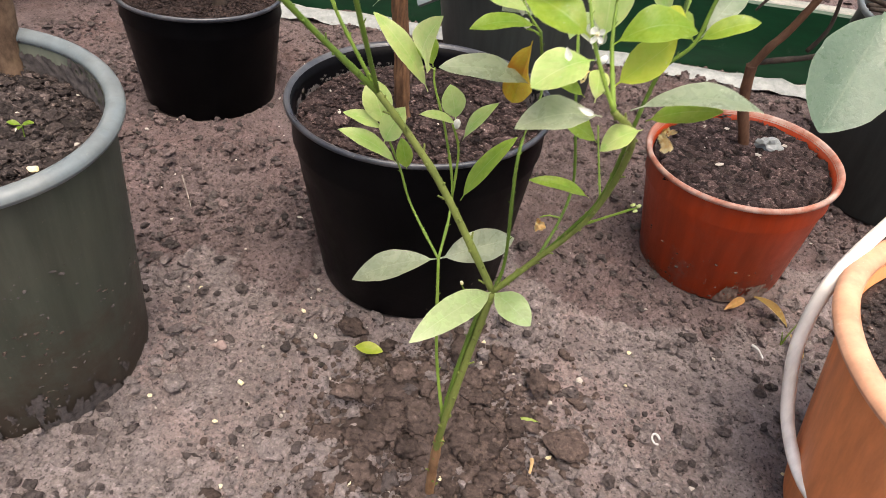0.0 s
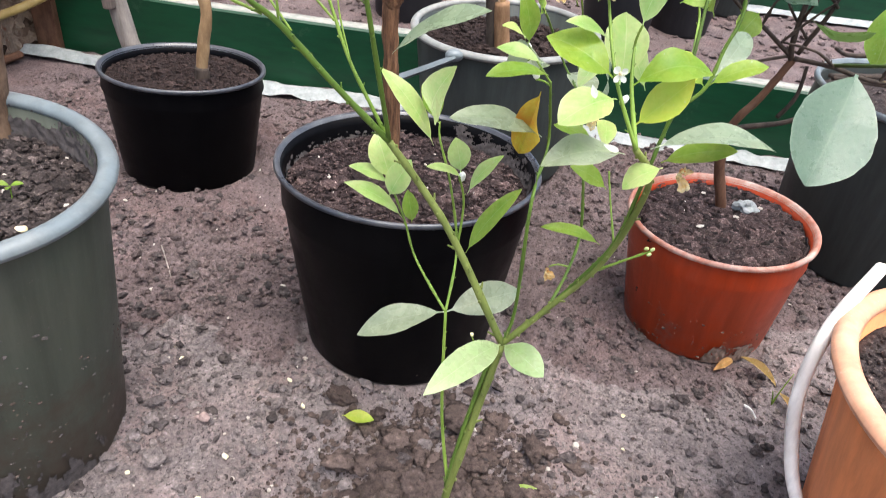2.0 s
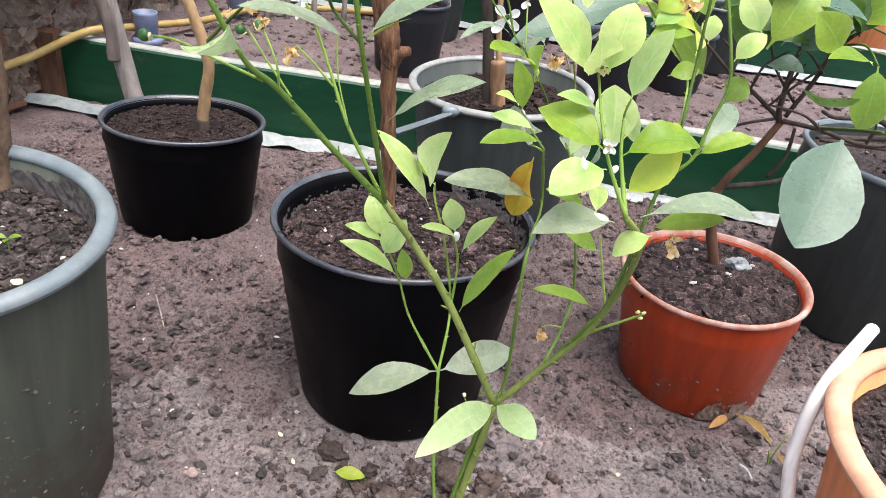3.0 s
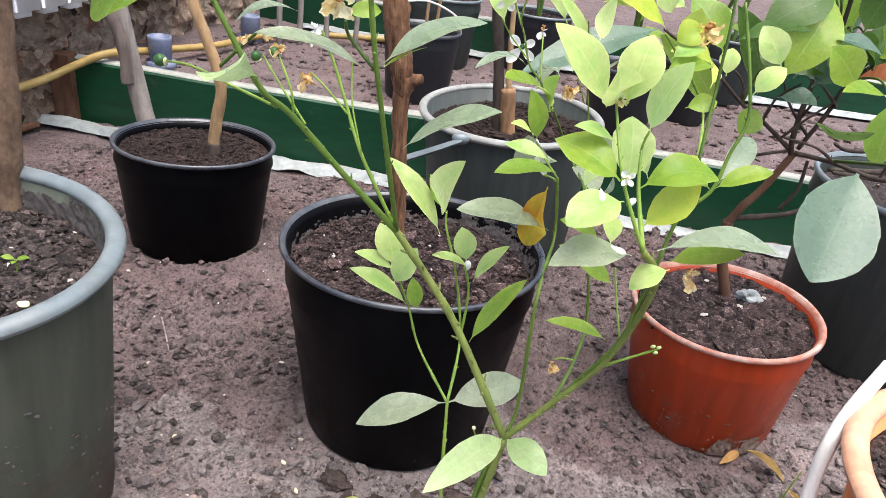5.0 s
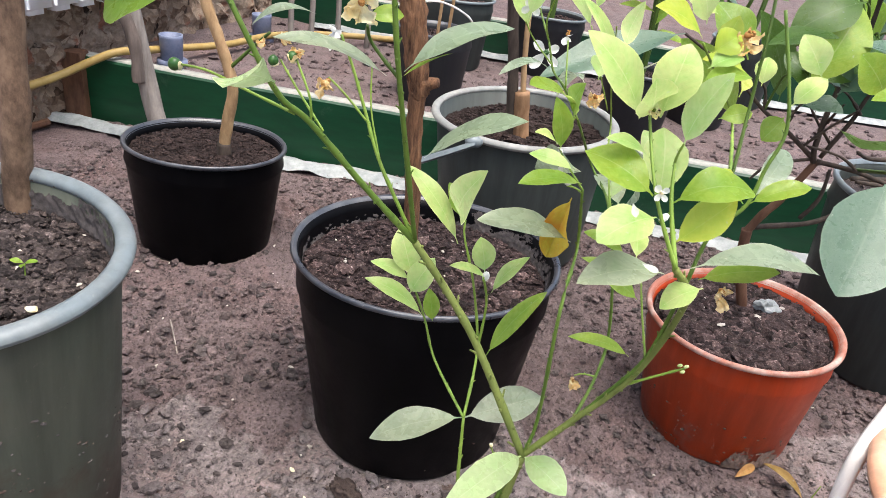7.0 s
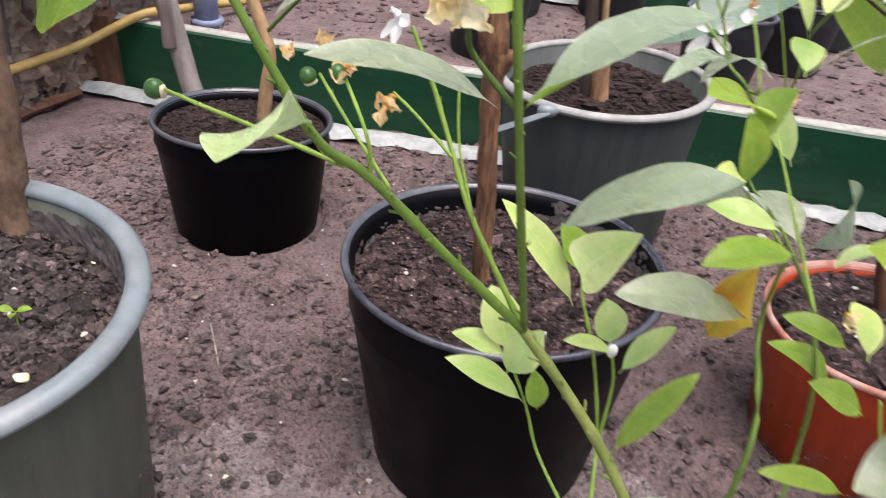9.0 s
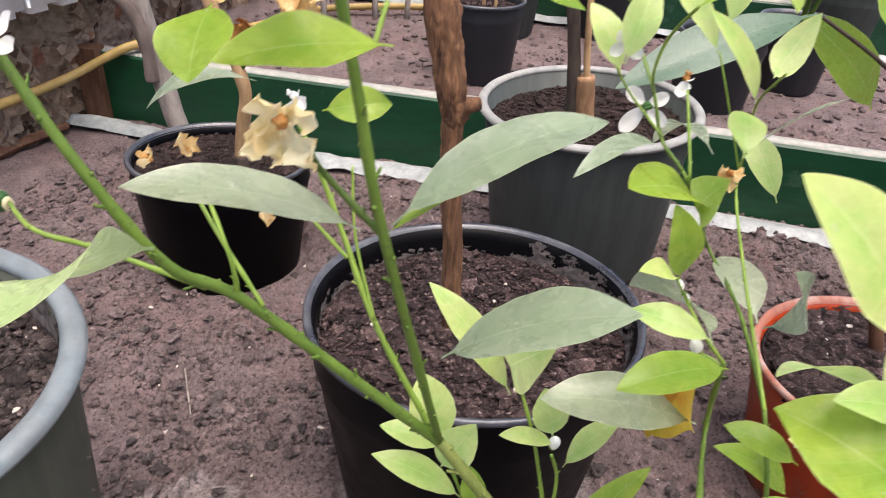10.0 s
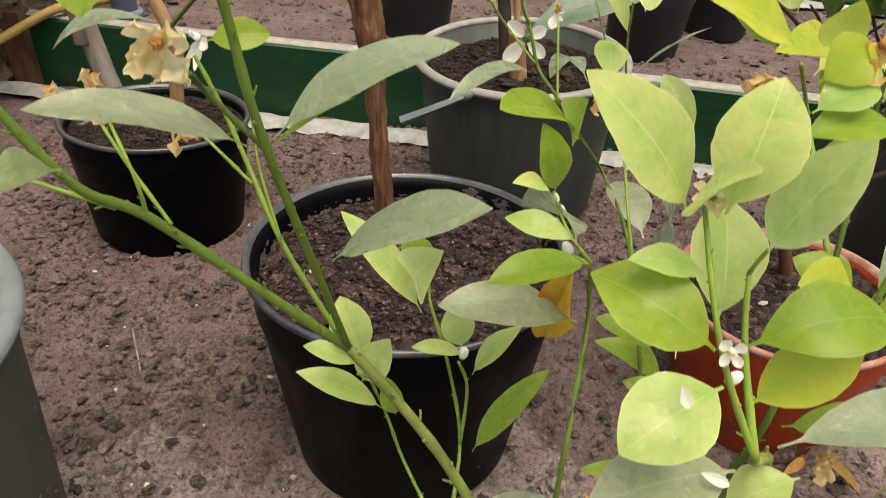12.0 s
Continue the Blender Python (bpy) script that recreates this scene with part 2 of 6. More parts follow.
M_FRESH = leaf_material("fresh leaf", (0.34, 0.49, 0.058), (0.56, 0.66, 0.24), (0.45, 0.58, 0.10), 0.25, None, 0.58, (0.66, 0.88, 0.50), 0.8, 0.8)
M_DEEP = leaf_material("deep green leaf", (0.19, 0.31, 0.030), (0.36, 0.48, 0.12), (0.25, 0.38, 0.05), 0.25, None, 0.5, (0.66, 0.88, 0.50), 0.6, 0.7)
M_MATURE = leaf_material("mature leaf", (0.085, 0.17, 0.024), (0.20, 0.30, 0.10), (0.11, 0.205, 0.032), 0.27, None, 0.38)
# base colour greyed and lightened to carry the white sky's reflection
M_PALE = leaf_material("glossy mature leaf, sky sheen in colour", (0.32, 0.39, 0.27), (0.48, 0.54, 0.40), (0.39, 0.455, 0.335), 0.23, None, 0.30, (0.80, 0.94, 0.74), 0.5, 1.0)
M_PALE_BIG = leaf_material("large blue green leaf", (0.135, 0.225, 0.155), (0.24, 0.33, 0.24), (0.175, 0.265, 0.19), 0.27, None, 0.15, (0.78, 0.90, 0.78), 0.5, 0.8)
M_YELLOW = leaf_material("yellowing leaf", (0.66, 0.70, 0.10), (0.78, 0.80, 0.30), (0.74, 0.76, 0.16), 0.28, (0.50, 0.64, 0.08), 0.58, (0.66, 0.88, 0.5), 0.8)
M_ORANGE_LEAF = leaf_material("withering leaf", (0.82, 0.52, 0.04), (0.66, 0.42, 0.08), (0.86, 0.66, 0.07), 0.45, (0.70, 0.20, 0.015), 0.55)
M_DRY_LEAF = leaf_material("dry leaf", (0.56, 0.35, 0.14), (0.62, 0.44, 0.22), (0.46, 0.27, 0.10), 0.7, None, 0.15)
M_STEM = bark_material("green stem", (0.062, 0.118, 0.014), (0.125, 0.205, 0.030), 60.0, 0.25, 0.5, 0.3, 0.0008, (0.055, 0.060, 0.018))
M_DARK_STEM = bark_material("dark green stem", (0.040, 0.078, 0.010), (0.078, 0.132, 0.020), 60.0, 0.25, 0.5, 0.3, 0.0008, (0.035, 0.045, 0.012))
M_SHOOT = bark_material("young shoot", (0.14, 0.23, 0.03), (0.22, 0.33, 0.055), 70.0, 0.3, 0.5, 0.15, 0.0005)
M_STEM_OLD = bark_material("olive stem", (0.105, 0.140, 0.026), (0.205, 0.245, 0.060), 60.0, 0.2, 0.6, 0.45, 0.0012, (0.08, 0.06, 0.025))
M_BARK = bark_material("brown bark", (0.030, 0.013, 0.007), (0.26, 0.135, 0.068), 170.0, 0.08, 0.85, 1.0, 0.004)
M_STUMP = bark_material("stump bark", (0.16, 0.085, 0.04), (0.36, 0.21, 0.11), 80.0, 0.3, 0.7, 0.5, 0.0015)
M_TAN = bark_material("tan bark", (0.22, 0.13, 0.06), (0.42, 0.28, 0.145), 60.0, 0.3, 0.7, 0.4, 0.0012)
M_MOTTLED = bark_material("mottled brown bark", (0.065, 0.038, 0.024), (0.25, 0.165, 0.105), 75.0, 0.55, 0.7, 0.6, 0.0012)
M_RED_BARK = bark_material("reddish bark", (0.070, 0.030, 0.016), (0.15, 0.078, 0.045), 80.0, 0.3, 0.7, 0.5, 0.0012)
M_DARK_BARK = bark_material("dark bark", (0.022, 0.016, 0.012), (0.070, 0.052, 0.040), 90.0, 0.3, 0.8, 0.5, 0.0012)
M_GREY_WOOD = bark_material("weathered grey wood", (0.14, 0.12, 0.105), (0.32, 0.285, 0.25), 50.0, 0.08, 0.85, 0.5, 0.0015)
M_DARK_WOOD = bark_material("dark bent wood", (0.075, 0.058, 0.048), (0.17, 0.135, 0.115), 50.0, 0.1, 0.8, 0.5, 0.0015)
def petal_material(name, a, c2, scale, edge=None):
    """Thin petal tissue: crinkled, letting light through; edge: brown stains of withering."""
    m, n, l, b = material(name, 0.55, spec=0.35)
    g = noise_tex(n, l, coords(n), scale, 6.0, 0.65, 0.6)
    c = ramp(n, l, g, (0.36, a), (0.62, c2))
    if edge:
        k = ramp(n, l, noise_tex(n, l, coords(n), scale * 1.7, 4.0, 0.6), (0.62, (0, 0, 0)), (0.72, (0.7, 0.7, 0.7)))
        c = blend(n, l, k, c, edge)
    l.new(c, b.inputs["Base Color"])
    bump(n, l, b, g, 0.5, 0.0012)
    t = n.new("ShaderNodeBsdfTranslucent")
    l.new(c, t.inputs[0])
    mix = n.new("ShaderNodeMixShader")
    mix.inputs[0].default_value = 0.45
    l.new(b.outputs[0], mix.inputs[1])
    l.new(t.outputs[0], mix.inputs[2])
    l.new(mix.outputs[0], n["Material Output"].inputs[0])
    return m


M_PETAL = petal_material("white petal", (0.82, 0.82, 0.78), (0.90, 0.90, 0.88), 60.0)
M_WILTED = petal_material("wilted petal", (0.92, 0.80, 0.48), (0.95, 0.91, 0.72), 130.0, (0.74, 0.44, 0.12))
M_DRIED = petal_material("dried petal", (0.80, 0.56, 0.22), (0.95, 0.86, 0.60), 170.0, (0.50, 0.24, 0.05))
M_BROWN = plain_material("brown withered tissue", (0.30, 0.115, 0.028), (0.52, 0.28, 0.08), 120.0, 0.8)
M_FRUIT = plain_material("green fruit", (0.022, 0.075, 0.013), (0.04, 0.115, 0.022), 90.0, 0.3)
M_YOUNG_BUD = plain_material("green bud", (0.34, 0.42, 0.12), (0.55, 0.60, 0.28), 200.0, 0.5)
M_PINK = plain_material("pinkish stone", (0.22, 0.155, 0.14), (0.32, 0.235, 0.21), 150.0, 0.8)
M_CHIP = plain_material("white bits", (0.30, 0.26, 0.215), (0.50, 0.46, 0.40), 150.0, 0.8)

# ---- building helpers ----
def thing(name, at, label, category, group="", kind=""):
    ob = new(name)
    ob.location = at
    ob.empty_display_size = 0.02
    return tagged(ob, label, category, group, kind)


def part(name, bm, mat, parent=None, label="", smooth=True):
    """Links a bmesh, given in the parent's space, as one mesh object under a thing or a part."""
    me = bpy.data.meshes.new(name)
    bm.to_mesh(me)
    bm.free()
    me.materials.append(mat)
    if smooth:
        me.polygons.foreach_set("use_smooth", [True] * len(me.polygons))
    ob = new(name, me)
    ob.parent = parent
    if label:
        ob["label"] = label
    return ob


def lathe(profile, n=64, wobble=0.0, seed=0.0):
    """A closed ring of revolution round z from (radius, height) pairs; wobble makes it slightly out of round."""
    bm = bmesh.new()
    rings = []
    for r, z in profile:
        ring = []
        for i in range(n):
            a = 2 * math.pi * i / n
            k = 1 + wobble * math.sin(2 * a + seed) + 0.4 * wobble * math.sin(3 * a + 2 * seed)
            ring.append(bm.verts.new((r * k * math.cos(a), r * k * math.sin(a), z)))
        rings.append(ring)
    for a, b in zip(rings, rings[1:]):
        for i in range(n):
            bm.faces.new((a[i], a[(i + 1) % n], b[(i + 1) % n], b[i]))
    return bm


def spline(pts, steps=6):
    """Catmull-Rom points through pts."""
    p = [Vector(q) for q in pts]
    if len(p) < 3:
        return [p[0].lerp(p[-1], i / steps) for i in range(steps + 1)]
    out = []
    for i in range(len(p) - 1):
        a, b, c, d = p[max(i - 1, 0)], p[i], p[i + 1], p[min(i + 2, len(p) - 1)]
        for s in range(steps):
            t = s / steps
            out.append(0.5 * (2 * b + (c - a) * t + (2 * a - 5 * b + 4 * c - d) * t * t + (3 * b - a - 3 * c + d) * t ** 3))
    return out + [p[-1]]


def tube(pts, r0, r1, sides=10, steps=6, lumps=0.0, nodes=0.0, bm=None, fibre=0.0):
    """A tapered round stem along pts, capped; lumps: uneven bark; nodes: swellings at regular steps."""
    bm = bm or bmesh.new()
    line = spline(pts, steps)
    n = len(line)
    ref = Vector((0.31, 0.87, 0.2))
    last = None
    for i, q in enumerate(line):
        d = (line[min(i + 1, n - 1)] - line[max(i - 1, 0)]).normalized()
        u = d.cross(ref).normalized()
        w = d.cross(u)
        f = i / (n - 1)
        r = r0 + (r1 - r0) * f
        if nodes and i % steps == steps // 2:
            r *= 1 + nodes
        ring = []
        for k in range(sides):
            a = 2 * math.pi * k / sides
            v = q + r * (math.cos(a) * u + math.sin(a) * w)
            if lumps:
                v += (v - q) * lumps * noise.noise(v * (0.35 / max(r0, 0.001)))
            if fibre:
                # cracked bark: ridges that run along the stem and break off
                z = v.z * 60
                v += (v - q) * fibre * (noise.noise(Vector((4.5 * math.cos(a), 4.5 * math.sin(a), z))) + 0.6 * noise.noise(Vector((9 * math.cos(a), 9 * math.sin(a), 2.5 * z))))
            ring.append(bm.verts.new(v))
        if last:
            for k in range(sides):
                bm.faces.new((last[k], last[(k + 1) % sides], ring[(k + 1) % sides], ring[k]))
        else:
            bm.faces.new(ring[::-1])
        last = ring
    bm.faces.new(last)
    return bm


def blob(bm, at, r, squash=(1, 1, 1), rough=0.0, subdiv=1, turn=None):
    """A lumpy rounded piece added to bm."""
    m = Matrix.Translation(at) @ (turn or Matrix()) @ Matrix.Diagonal((*squash, 1))
    made = bmesh.ops.create_icosphere(bm, subdivisions=subdiv, radius=r, matrix=m)["verts"]
    if rough:
        for v in made:
            v.co += (v.co - Vector(at)) * rough * noise.noise(v.co / r * 0.8)
    return bm


def slab(bm, a, b):
    """A box from corner a to corner b."""
    c, s = (Vector(a) + Vector(b)) / 2, Vector(b) - Vector(a)
    bmesh.ops.create_cube(bm, size=1, matrix=Matrix.Translation(c) @ Matrix.Diagonal((*s, 1)))
    return bm


def leaf_mesh(base, tip, width, face=(0, -0.5, 1), bend=0.12, fold=0.16, rows=24, cols=8, stalk=0.08, ripple=0.03, blunt=0.5, twist=0.0):
    """A leaf from base to tip: face is the way that its upper side looks, bend bows it, fold lifts its halves, blunt puts its widest place."""
    bm = bmesh.new()
    uv = bm.loops.layers.uv.new("UVMap")
    b, t = Vector(base), Vector(tip)
    d = t - b
    length = d.length
    d.normalize()
    up = Vector(face) - d * d.dot(Vector(face))
    if up.length < 1e-4:
        up = d.orthogonal()
    up.normalize()
    side = d.cross(up).normalized()
    key = b.x * 37.1 + b.z * 91.7 + t.y * 53.3
    grid = []
    steps = [0.25 * i / rows + 0.375 * (1 - math.cos(math.pi * i / rows)) for i in range(rows + 1)]
    for i, f in enumerate(steps):
        s = max(0.0, (f - stalk) / (1 - stalk))
        ea, eb = 0.88 + 0.6 * (blunt - 0.5), 0.86 - 0.6 * (blunt - 0.5)
        top = (ea / (ea + eb)) ** ea * (eb / (ea + eb)) ** eb
        shape = s ** ea * (1 - s) ** eb / top
        shape *= 1 + 0.014 * math.sin(31 * s + key) + 0.010 * (i % 2)
        half = max(width * 0.365 * shape, width * 0.017 if f < 1 else width * 0.01)
        q = b + d * (length * f) + up * (length * bend * 4 * f * (1 - f))
        a = twist * (f - 0.5)
        sd = side * math.cos(a) + up * math.sin(a)
        u2 = up * math.cos(a) - side * math.sin(a)
        row = []
        for j in range(cols + 1):
            x = 2 * j / cols - 1
            lift = fold * half * abs(x) ** 1.3 + ripple * width * math.sin(9 * f + key + 1.5 * x) * x * x * min(1, shape)
            row.append(bm.verts.new(q + sd * (half * x) + u2 * lift))
        grid.append(row)
    for i in range(rows):
        for j in range(cols):
            f = bm.faces.new((grid[i][j], grid[i][j + 1], grid[i + 1][j + 1], grid[i + 1][j]))
            for lp, (ii, jj) in zip(f.loops, ((i, j), (i, j + 1), (i + 1, j + 1), (i + 1, j))):
                lp[uv].uv = (jj / cols, steps[ii])
    # a little thickness
    bmesh.ops.solidify(bm, geom=bm.faces[:], thickness=0.0004)
    for e in bm.edges:
        if len(e.link_faces) == 2 and e.calc_face_angle(0) > 0.9:
            e.smooth = False
    return bm


def leaf(parent, base, tip, width, mat, face=(0, -0.5, 1), label="", **shape):
    return part("leaf", leaf_mesh(base, tip, width, face, **shape), mat, parent, label)


def stem(parent, pts, r0, r1, mat, name="branch", label="", **kw):
    bm = tube(pts, r0, r1, **kw)
    if kw.get("nodes"):
        # leaf scars and small buds, alternating round the stem
        line = spline(pts, 12)
        run, turn_at = 0.0, 0
        for i in range(1, len(line) - 1):
            run += (line[i] - line[i - 1]).length
            if run > 0.0065:
                run, turn_at = 0.0, turn_at + 1
                d = (line[i + 1] - line[i - 1]).normalized()
                u = d.orthogonal().normalized()
                u = Matrix.Rotation(2.4 * turn_at, 3, d) @ u
                r = r0 + (r1 - r0) * i / len(line)
                blob(bm, line[i] + u * r * 1.0, r * 0.52, (1, 1, 1.2), 0.4, 1)
                if turn_at % 2 == 1:
                    # stub of a dropped leaf stalk
                    q = line[i] + u * r * 0.8
                    tube([q, q + u * r * 0.7 + d * r * 0.5, q + u * r * 1.3 + d * r * 1.4], r * 0.34, r * 0.24, 6, 2, bm=bm)
    return part(name, bm, mat, parent, label)


def soil_disc(radius, rough, seed, rings=26, spokes=72, mound=0.0):
    """The crumbly surface of the soil in a pot, with a skirt."""
    bm = bmesh.new()
    centre = bm.verts.new((0, 0, mound))
    last = None
    for i in range(1, rings + 2):
        r = radius * min(i / rings, 1)
        ring = []
        for k in range(spokes):
            a = 2 * math.pi * k / spokes
            p = Vector((r * math.cos(a), r * math.sin(a), 0))
            z = mound * (1 - (r / radius) ** 2)
            q = p * 55 + Vector((seed, 0, 0))
            z += rough * (noise.noise(q) + 0.6 * noise.noise(q * 2.7) + 0.35 * abs(noise.noise(q * 6.1)))
            if i > rings:
                z, p = -0.025, p * 0.9
            ring.append(bm.verts.new((p.x, p.y, z)))
        for k in range(spokes):
            if last:
                bm.faces.new((last[k], ring[k], ring[(k + 1) % spokes], last[(k + 1) % spokes]))
            else:
                bm.faces.new((centre, ring[k], ring[(k + 1) % spokes]))
        last = ring
    return bm


def rock_kinds(count, seed, subdiv=1):
    """Irregular clod shapes, as arrays of corners, with the triangles that they share."""
    rng = random.Random(seed)
    base = bmesh.new()
    bmesh.ops.create_icosphere(base, subdivisions=subdiv, radius=1)
    base.verts.ensure_lookup_table()
    co = [v.co.copy() for v in base.verts]
    tri = np.array([[v.index for v in f.verts] for f in base.faces])
    base.free()
    kinds = []
    for _ in range(count):
        sd = Vector((rng.random() * 90, rng.random() * 90, 0))
        sx, sy, sz = rng.uniform(0.8, 1.4), rng.uniform(0.7, 1.1), rng.uniform(0.5, 0.9)
        pts = []
        for c in co:
            k = 1 + 0.6 * noise.noise(c * 1.5 + sd) + 0.5 * noise.noise(c * 3.7 + sd)
            pts.append((c.x * sx * k, c.y * sy * k, c.z * sz * k))
        kinds.append(pts)
    return np.array(kinds), tri


def scatter(count, place, size, seed, squash=0.8, subdiv=1, rise=0.25):
    """Many irregular clods in one mesh: place(rng) gives x, y, z or None, size(rng) a radius."""
    rng = random.Random(seed)
    kinds, tri = rock_kinds(24, seed, subdiv)
    spots = []
    for _ in range(count):
        at = place(rng)
        if at is not None:
            r = size(rng)
            spots.append((*at, r, rng.randrange(24), rng.random() * 6.283, rng.uniform(-0.6, 0.6)))
    a = np.array(spots)
    pts = kinds[a[:, 4].astype(int)] * a[:, 3][:, None, None]
    c, s, t = np.cos(a[:, 5])[:, None], np.sin(a[:, 5])[:, None], a[:, 6][:, None]
    x, y, z = pts[:, :, 0], pts[:, :, 1], pts[:, :, 2]
    y, z = y * np.cos(t) - z * np.sin(t), y * np.sin(t) + z * np.cos(t)
    x, y = x * c - y * s, x * s + y * c
    out = np.stack((x + a[:, 0][:, None], y + a[:, 1][:, None], z * squash + (a[:, 2] + rise * a[:, 3])[:, None]), 2).reshape(-1, 3)
    n = len(a)
    faces = (tri[None] + (np.arange(n) * pts.shape[1])[:, None, None]).reshape(-1, 3)
    me = bpy.data.meshes.new("clods")
    me.from_pydata(out.tolist(), [], faces.tolist())
    return me


def stuff(name, me, mat, label, category, parent=None, kind="stuff", smooth=False):
    me.name = name
    me.materials.append(mat)
    if smooth:
        me.polygons.foreach_set("use_smooth", [True] * len(me.polygons))
    ob = new(name, me)
    ob.parent = parent
    return tagged(ob, label, category, "", kind)


# ---- ground: one uneven sheet, a step up behind the green board ----
BED = 0.115                     # height of the soil behind the board


def board_y(x):
    return 1.375 - 0.145 * x


def wall_x(y):
    return -0.80 + 0.25 * (y - 1.5)


PRESSED = ((0.005, 0.665, 0.115), (-0.354, 1.035, 0.105), (0.411, 0.718, 0.095), (-0.385, 0.46, 0.11), (0.15, 1.136, 0.125))


def ground_z(x, y):
    p = Vector((x, y, 0))
    z = 0.007 * noise.noise(p * 5.0) + 0.006 * noise.noise(p * 13.0) + 0.0042 * noise.noise(p * 34.0)
    if y > 1.8:
        return z + BED - 0.004
    rough = min(1.0, max(0.25, 0.6 + 1.4 * noise.noise(p * 3.3 + Vector((4, 0, 0)))))
    if y < 1.5:
        # crumbly crust: ridged at several sizes, with lumps that break off sharply
        warp = p + Vector((noise.noise(p * 45.0), noise.noise(p * 45.0 + Vector((7, 0, 0))), 0)) * 0.006
        z += rough * (0.0085 * abs(noise.noise(warp * 48.0)) + 0.0065 * abs(noise.noise(warp * 105.0)) + 0.0042 * noise.noise(p * 210.0))
        lump = noise.noise(warp * 70.0 + Vector((0, 9, 0))) + 0.4 * noise.noise(p * 26.0)
        z += rough * 0.0065 * min(1.0, max(0.0, (lump - 0.20) * 8.0))
    # loosened soil round the planted stem
    k = math.exp(-((x - 0.05) ** 2 + (y - 0.38) ** 2) / 0.022)
    z += k * (0.012 * abs(noise.noise(p * 28.0)) + 0.008 * noise.noise(p * 55.0) - 0.004)
    far = y - board_y(x) - 0.03
    if far > 0:
        z += BED * min(1, far / 0.006) - 0.004
    for cx, cy, r in PRESSED:
        q = math.hypot(x - cx, y - cy)
        if q < r + 0.03:
            # level under the pot, with a low bank of crumbs pushed up round it
            z = z * max(0.0, (q - r + 0.01) / 0.02 if q < r + 0.01 else 1.0) if q > r - 0.01 else -0.002
            z += 0.006 * math.exp(-((q - r - 0.010) / 0.007) ** 2) * (0.5 + noise.noise(p * 40.0))
    return z


def axis_steps(lo, hi, step, reach):
    a = list(np.arange(lo, hi + 1e-9, step))
    s, q = step, a[-1]
    while q < reach:
        s *= 1.08
        q += s
        a.append(q)
    s, q = step, a[0]
    while q > -reach:
        s *= 1.08
        q -= s
        a.insert(0, q)
    return a


def build_ground():
    xs, ys = axis_steps(-0.66, 0.82, 0.0028, 60), axis_steps(0.27, 1.5, 0.0028, 60)
    verts = [(x, y, ground_z(x, y)) for y in ys for x in xs]
    w = len(xs)
    faces = [(j * w + i, j * w + i + 1, j * w + w + i + 1, j * w + w + i) for j in range(len(ys) - 1) for i in range(w - 1)]
    me = bpy.data.meshes.new("ground")
    me.from_pydata(verts, [], faces)
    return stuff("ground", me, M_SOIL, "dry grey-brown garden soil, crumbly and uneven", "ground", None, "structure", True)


ground = build_ground()


def on_soil(rng):
    x, y = rng.uniform(-0.75, 0.85), 0.26 + 1.08 * rng.random() ** 1.25
    if y > board_y(x) - 0.06:
        return None
    for cx, cy, r in PRESSED:
        if math.hypot(x - cx, y - cy) < r + 0.005:
            return None
    if noise.noise(Vector((x, y, 3)) * 4.5) + 0.6 < rng.uniform(-0.4, 0.75):
        return None
    return x, y, ground_z(x, y) + 0.0005


def in_patches(rng):
    at = on_soil(rng)
    if at is None or noise.noise(Vector((at[0], at[1], 7)) * 9.0) + 0.25 < rng.uniform(-0.3, 0.5):
        return None
    return at


def by_stem(rng):
    a, q = rng.random() * 6.283, abs(rng.gauss(0, 0.080))
    x, y = 0.055 + q * math.cos(a), 0.40 + 0.9 * q * math.sin(a)
    if math.hypot(x - 0.005, y - 0.665) < 0.13:
        return None
    return x, y, ground_z(x, y) + 0.001


def in_bed(rng):
    x, y = rng.uniform(-0.6, 1.2), rng.uniform(1.35, 2.2)
    if y < board_y(x) + 0.05 or x < wall_x(y) + 0.02:
        return None
    return x, y, ground_z(x, y)


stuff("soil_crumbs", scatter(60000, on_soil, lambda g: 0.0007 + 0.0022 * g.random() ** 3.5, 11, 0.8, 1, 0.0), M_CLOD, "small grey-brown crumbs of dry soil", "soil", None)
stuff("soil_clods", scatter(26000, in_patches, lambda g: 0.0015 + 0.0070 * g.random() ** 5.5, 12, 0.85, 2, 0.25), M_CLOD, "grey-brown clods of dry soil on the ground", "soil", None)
stuff("dark_clods", scatter(4200, in_patches, lambda g: 0.0018 + 0.0062 * g.random() ** 2.6, 16, 0.8, 2, 0.35), M_GREY_CLOD, "dark grey clods lying loose on the paler soil", "soil", None)
stuff("moist_crumbs", scatter(6000, by_stem, lambda g: 0.0012 + 0.0036 * g.random() ** 3, 15), M_DARK_CLOD, "dark moist crumbs dug up round the stem", "soil", None)
stuff("moist_clods", scatter(621, by_stem, lambda g: 0.003 + 0.0125 * g.random() ** 3, 13, 0.6, 3), M_DARK_CLOD, "dark moist clods dug up round the stem", "soil", None, "stuff", True)
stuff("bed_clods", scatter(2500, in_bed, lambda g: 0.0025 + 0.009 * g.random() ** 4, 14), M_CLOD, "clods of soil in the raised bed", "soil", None)

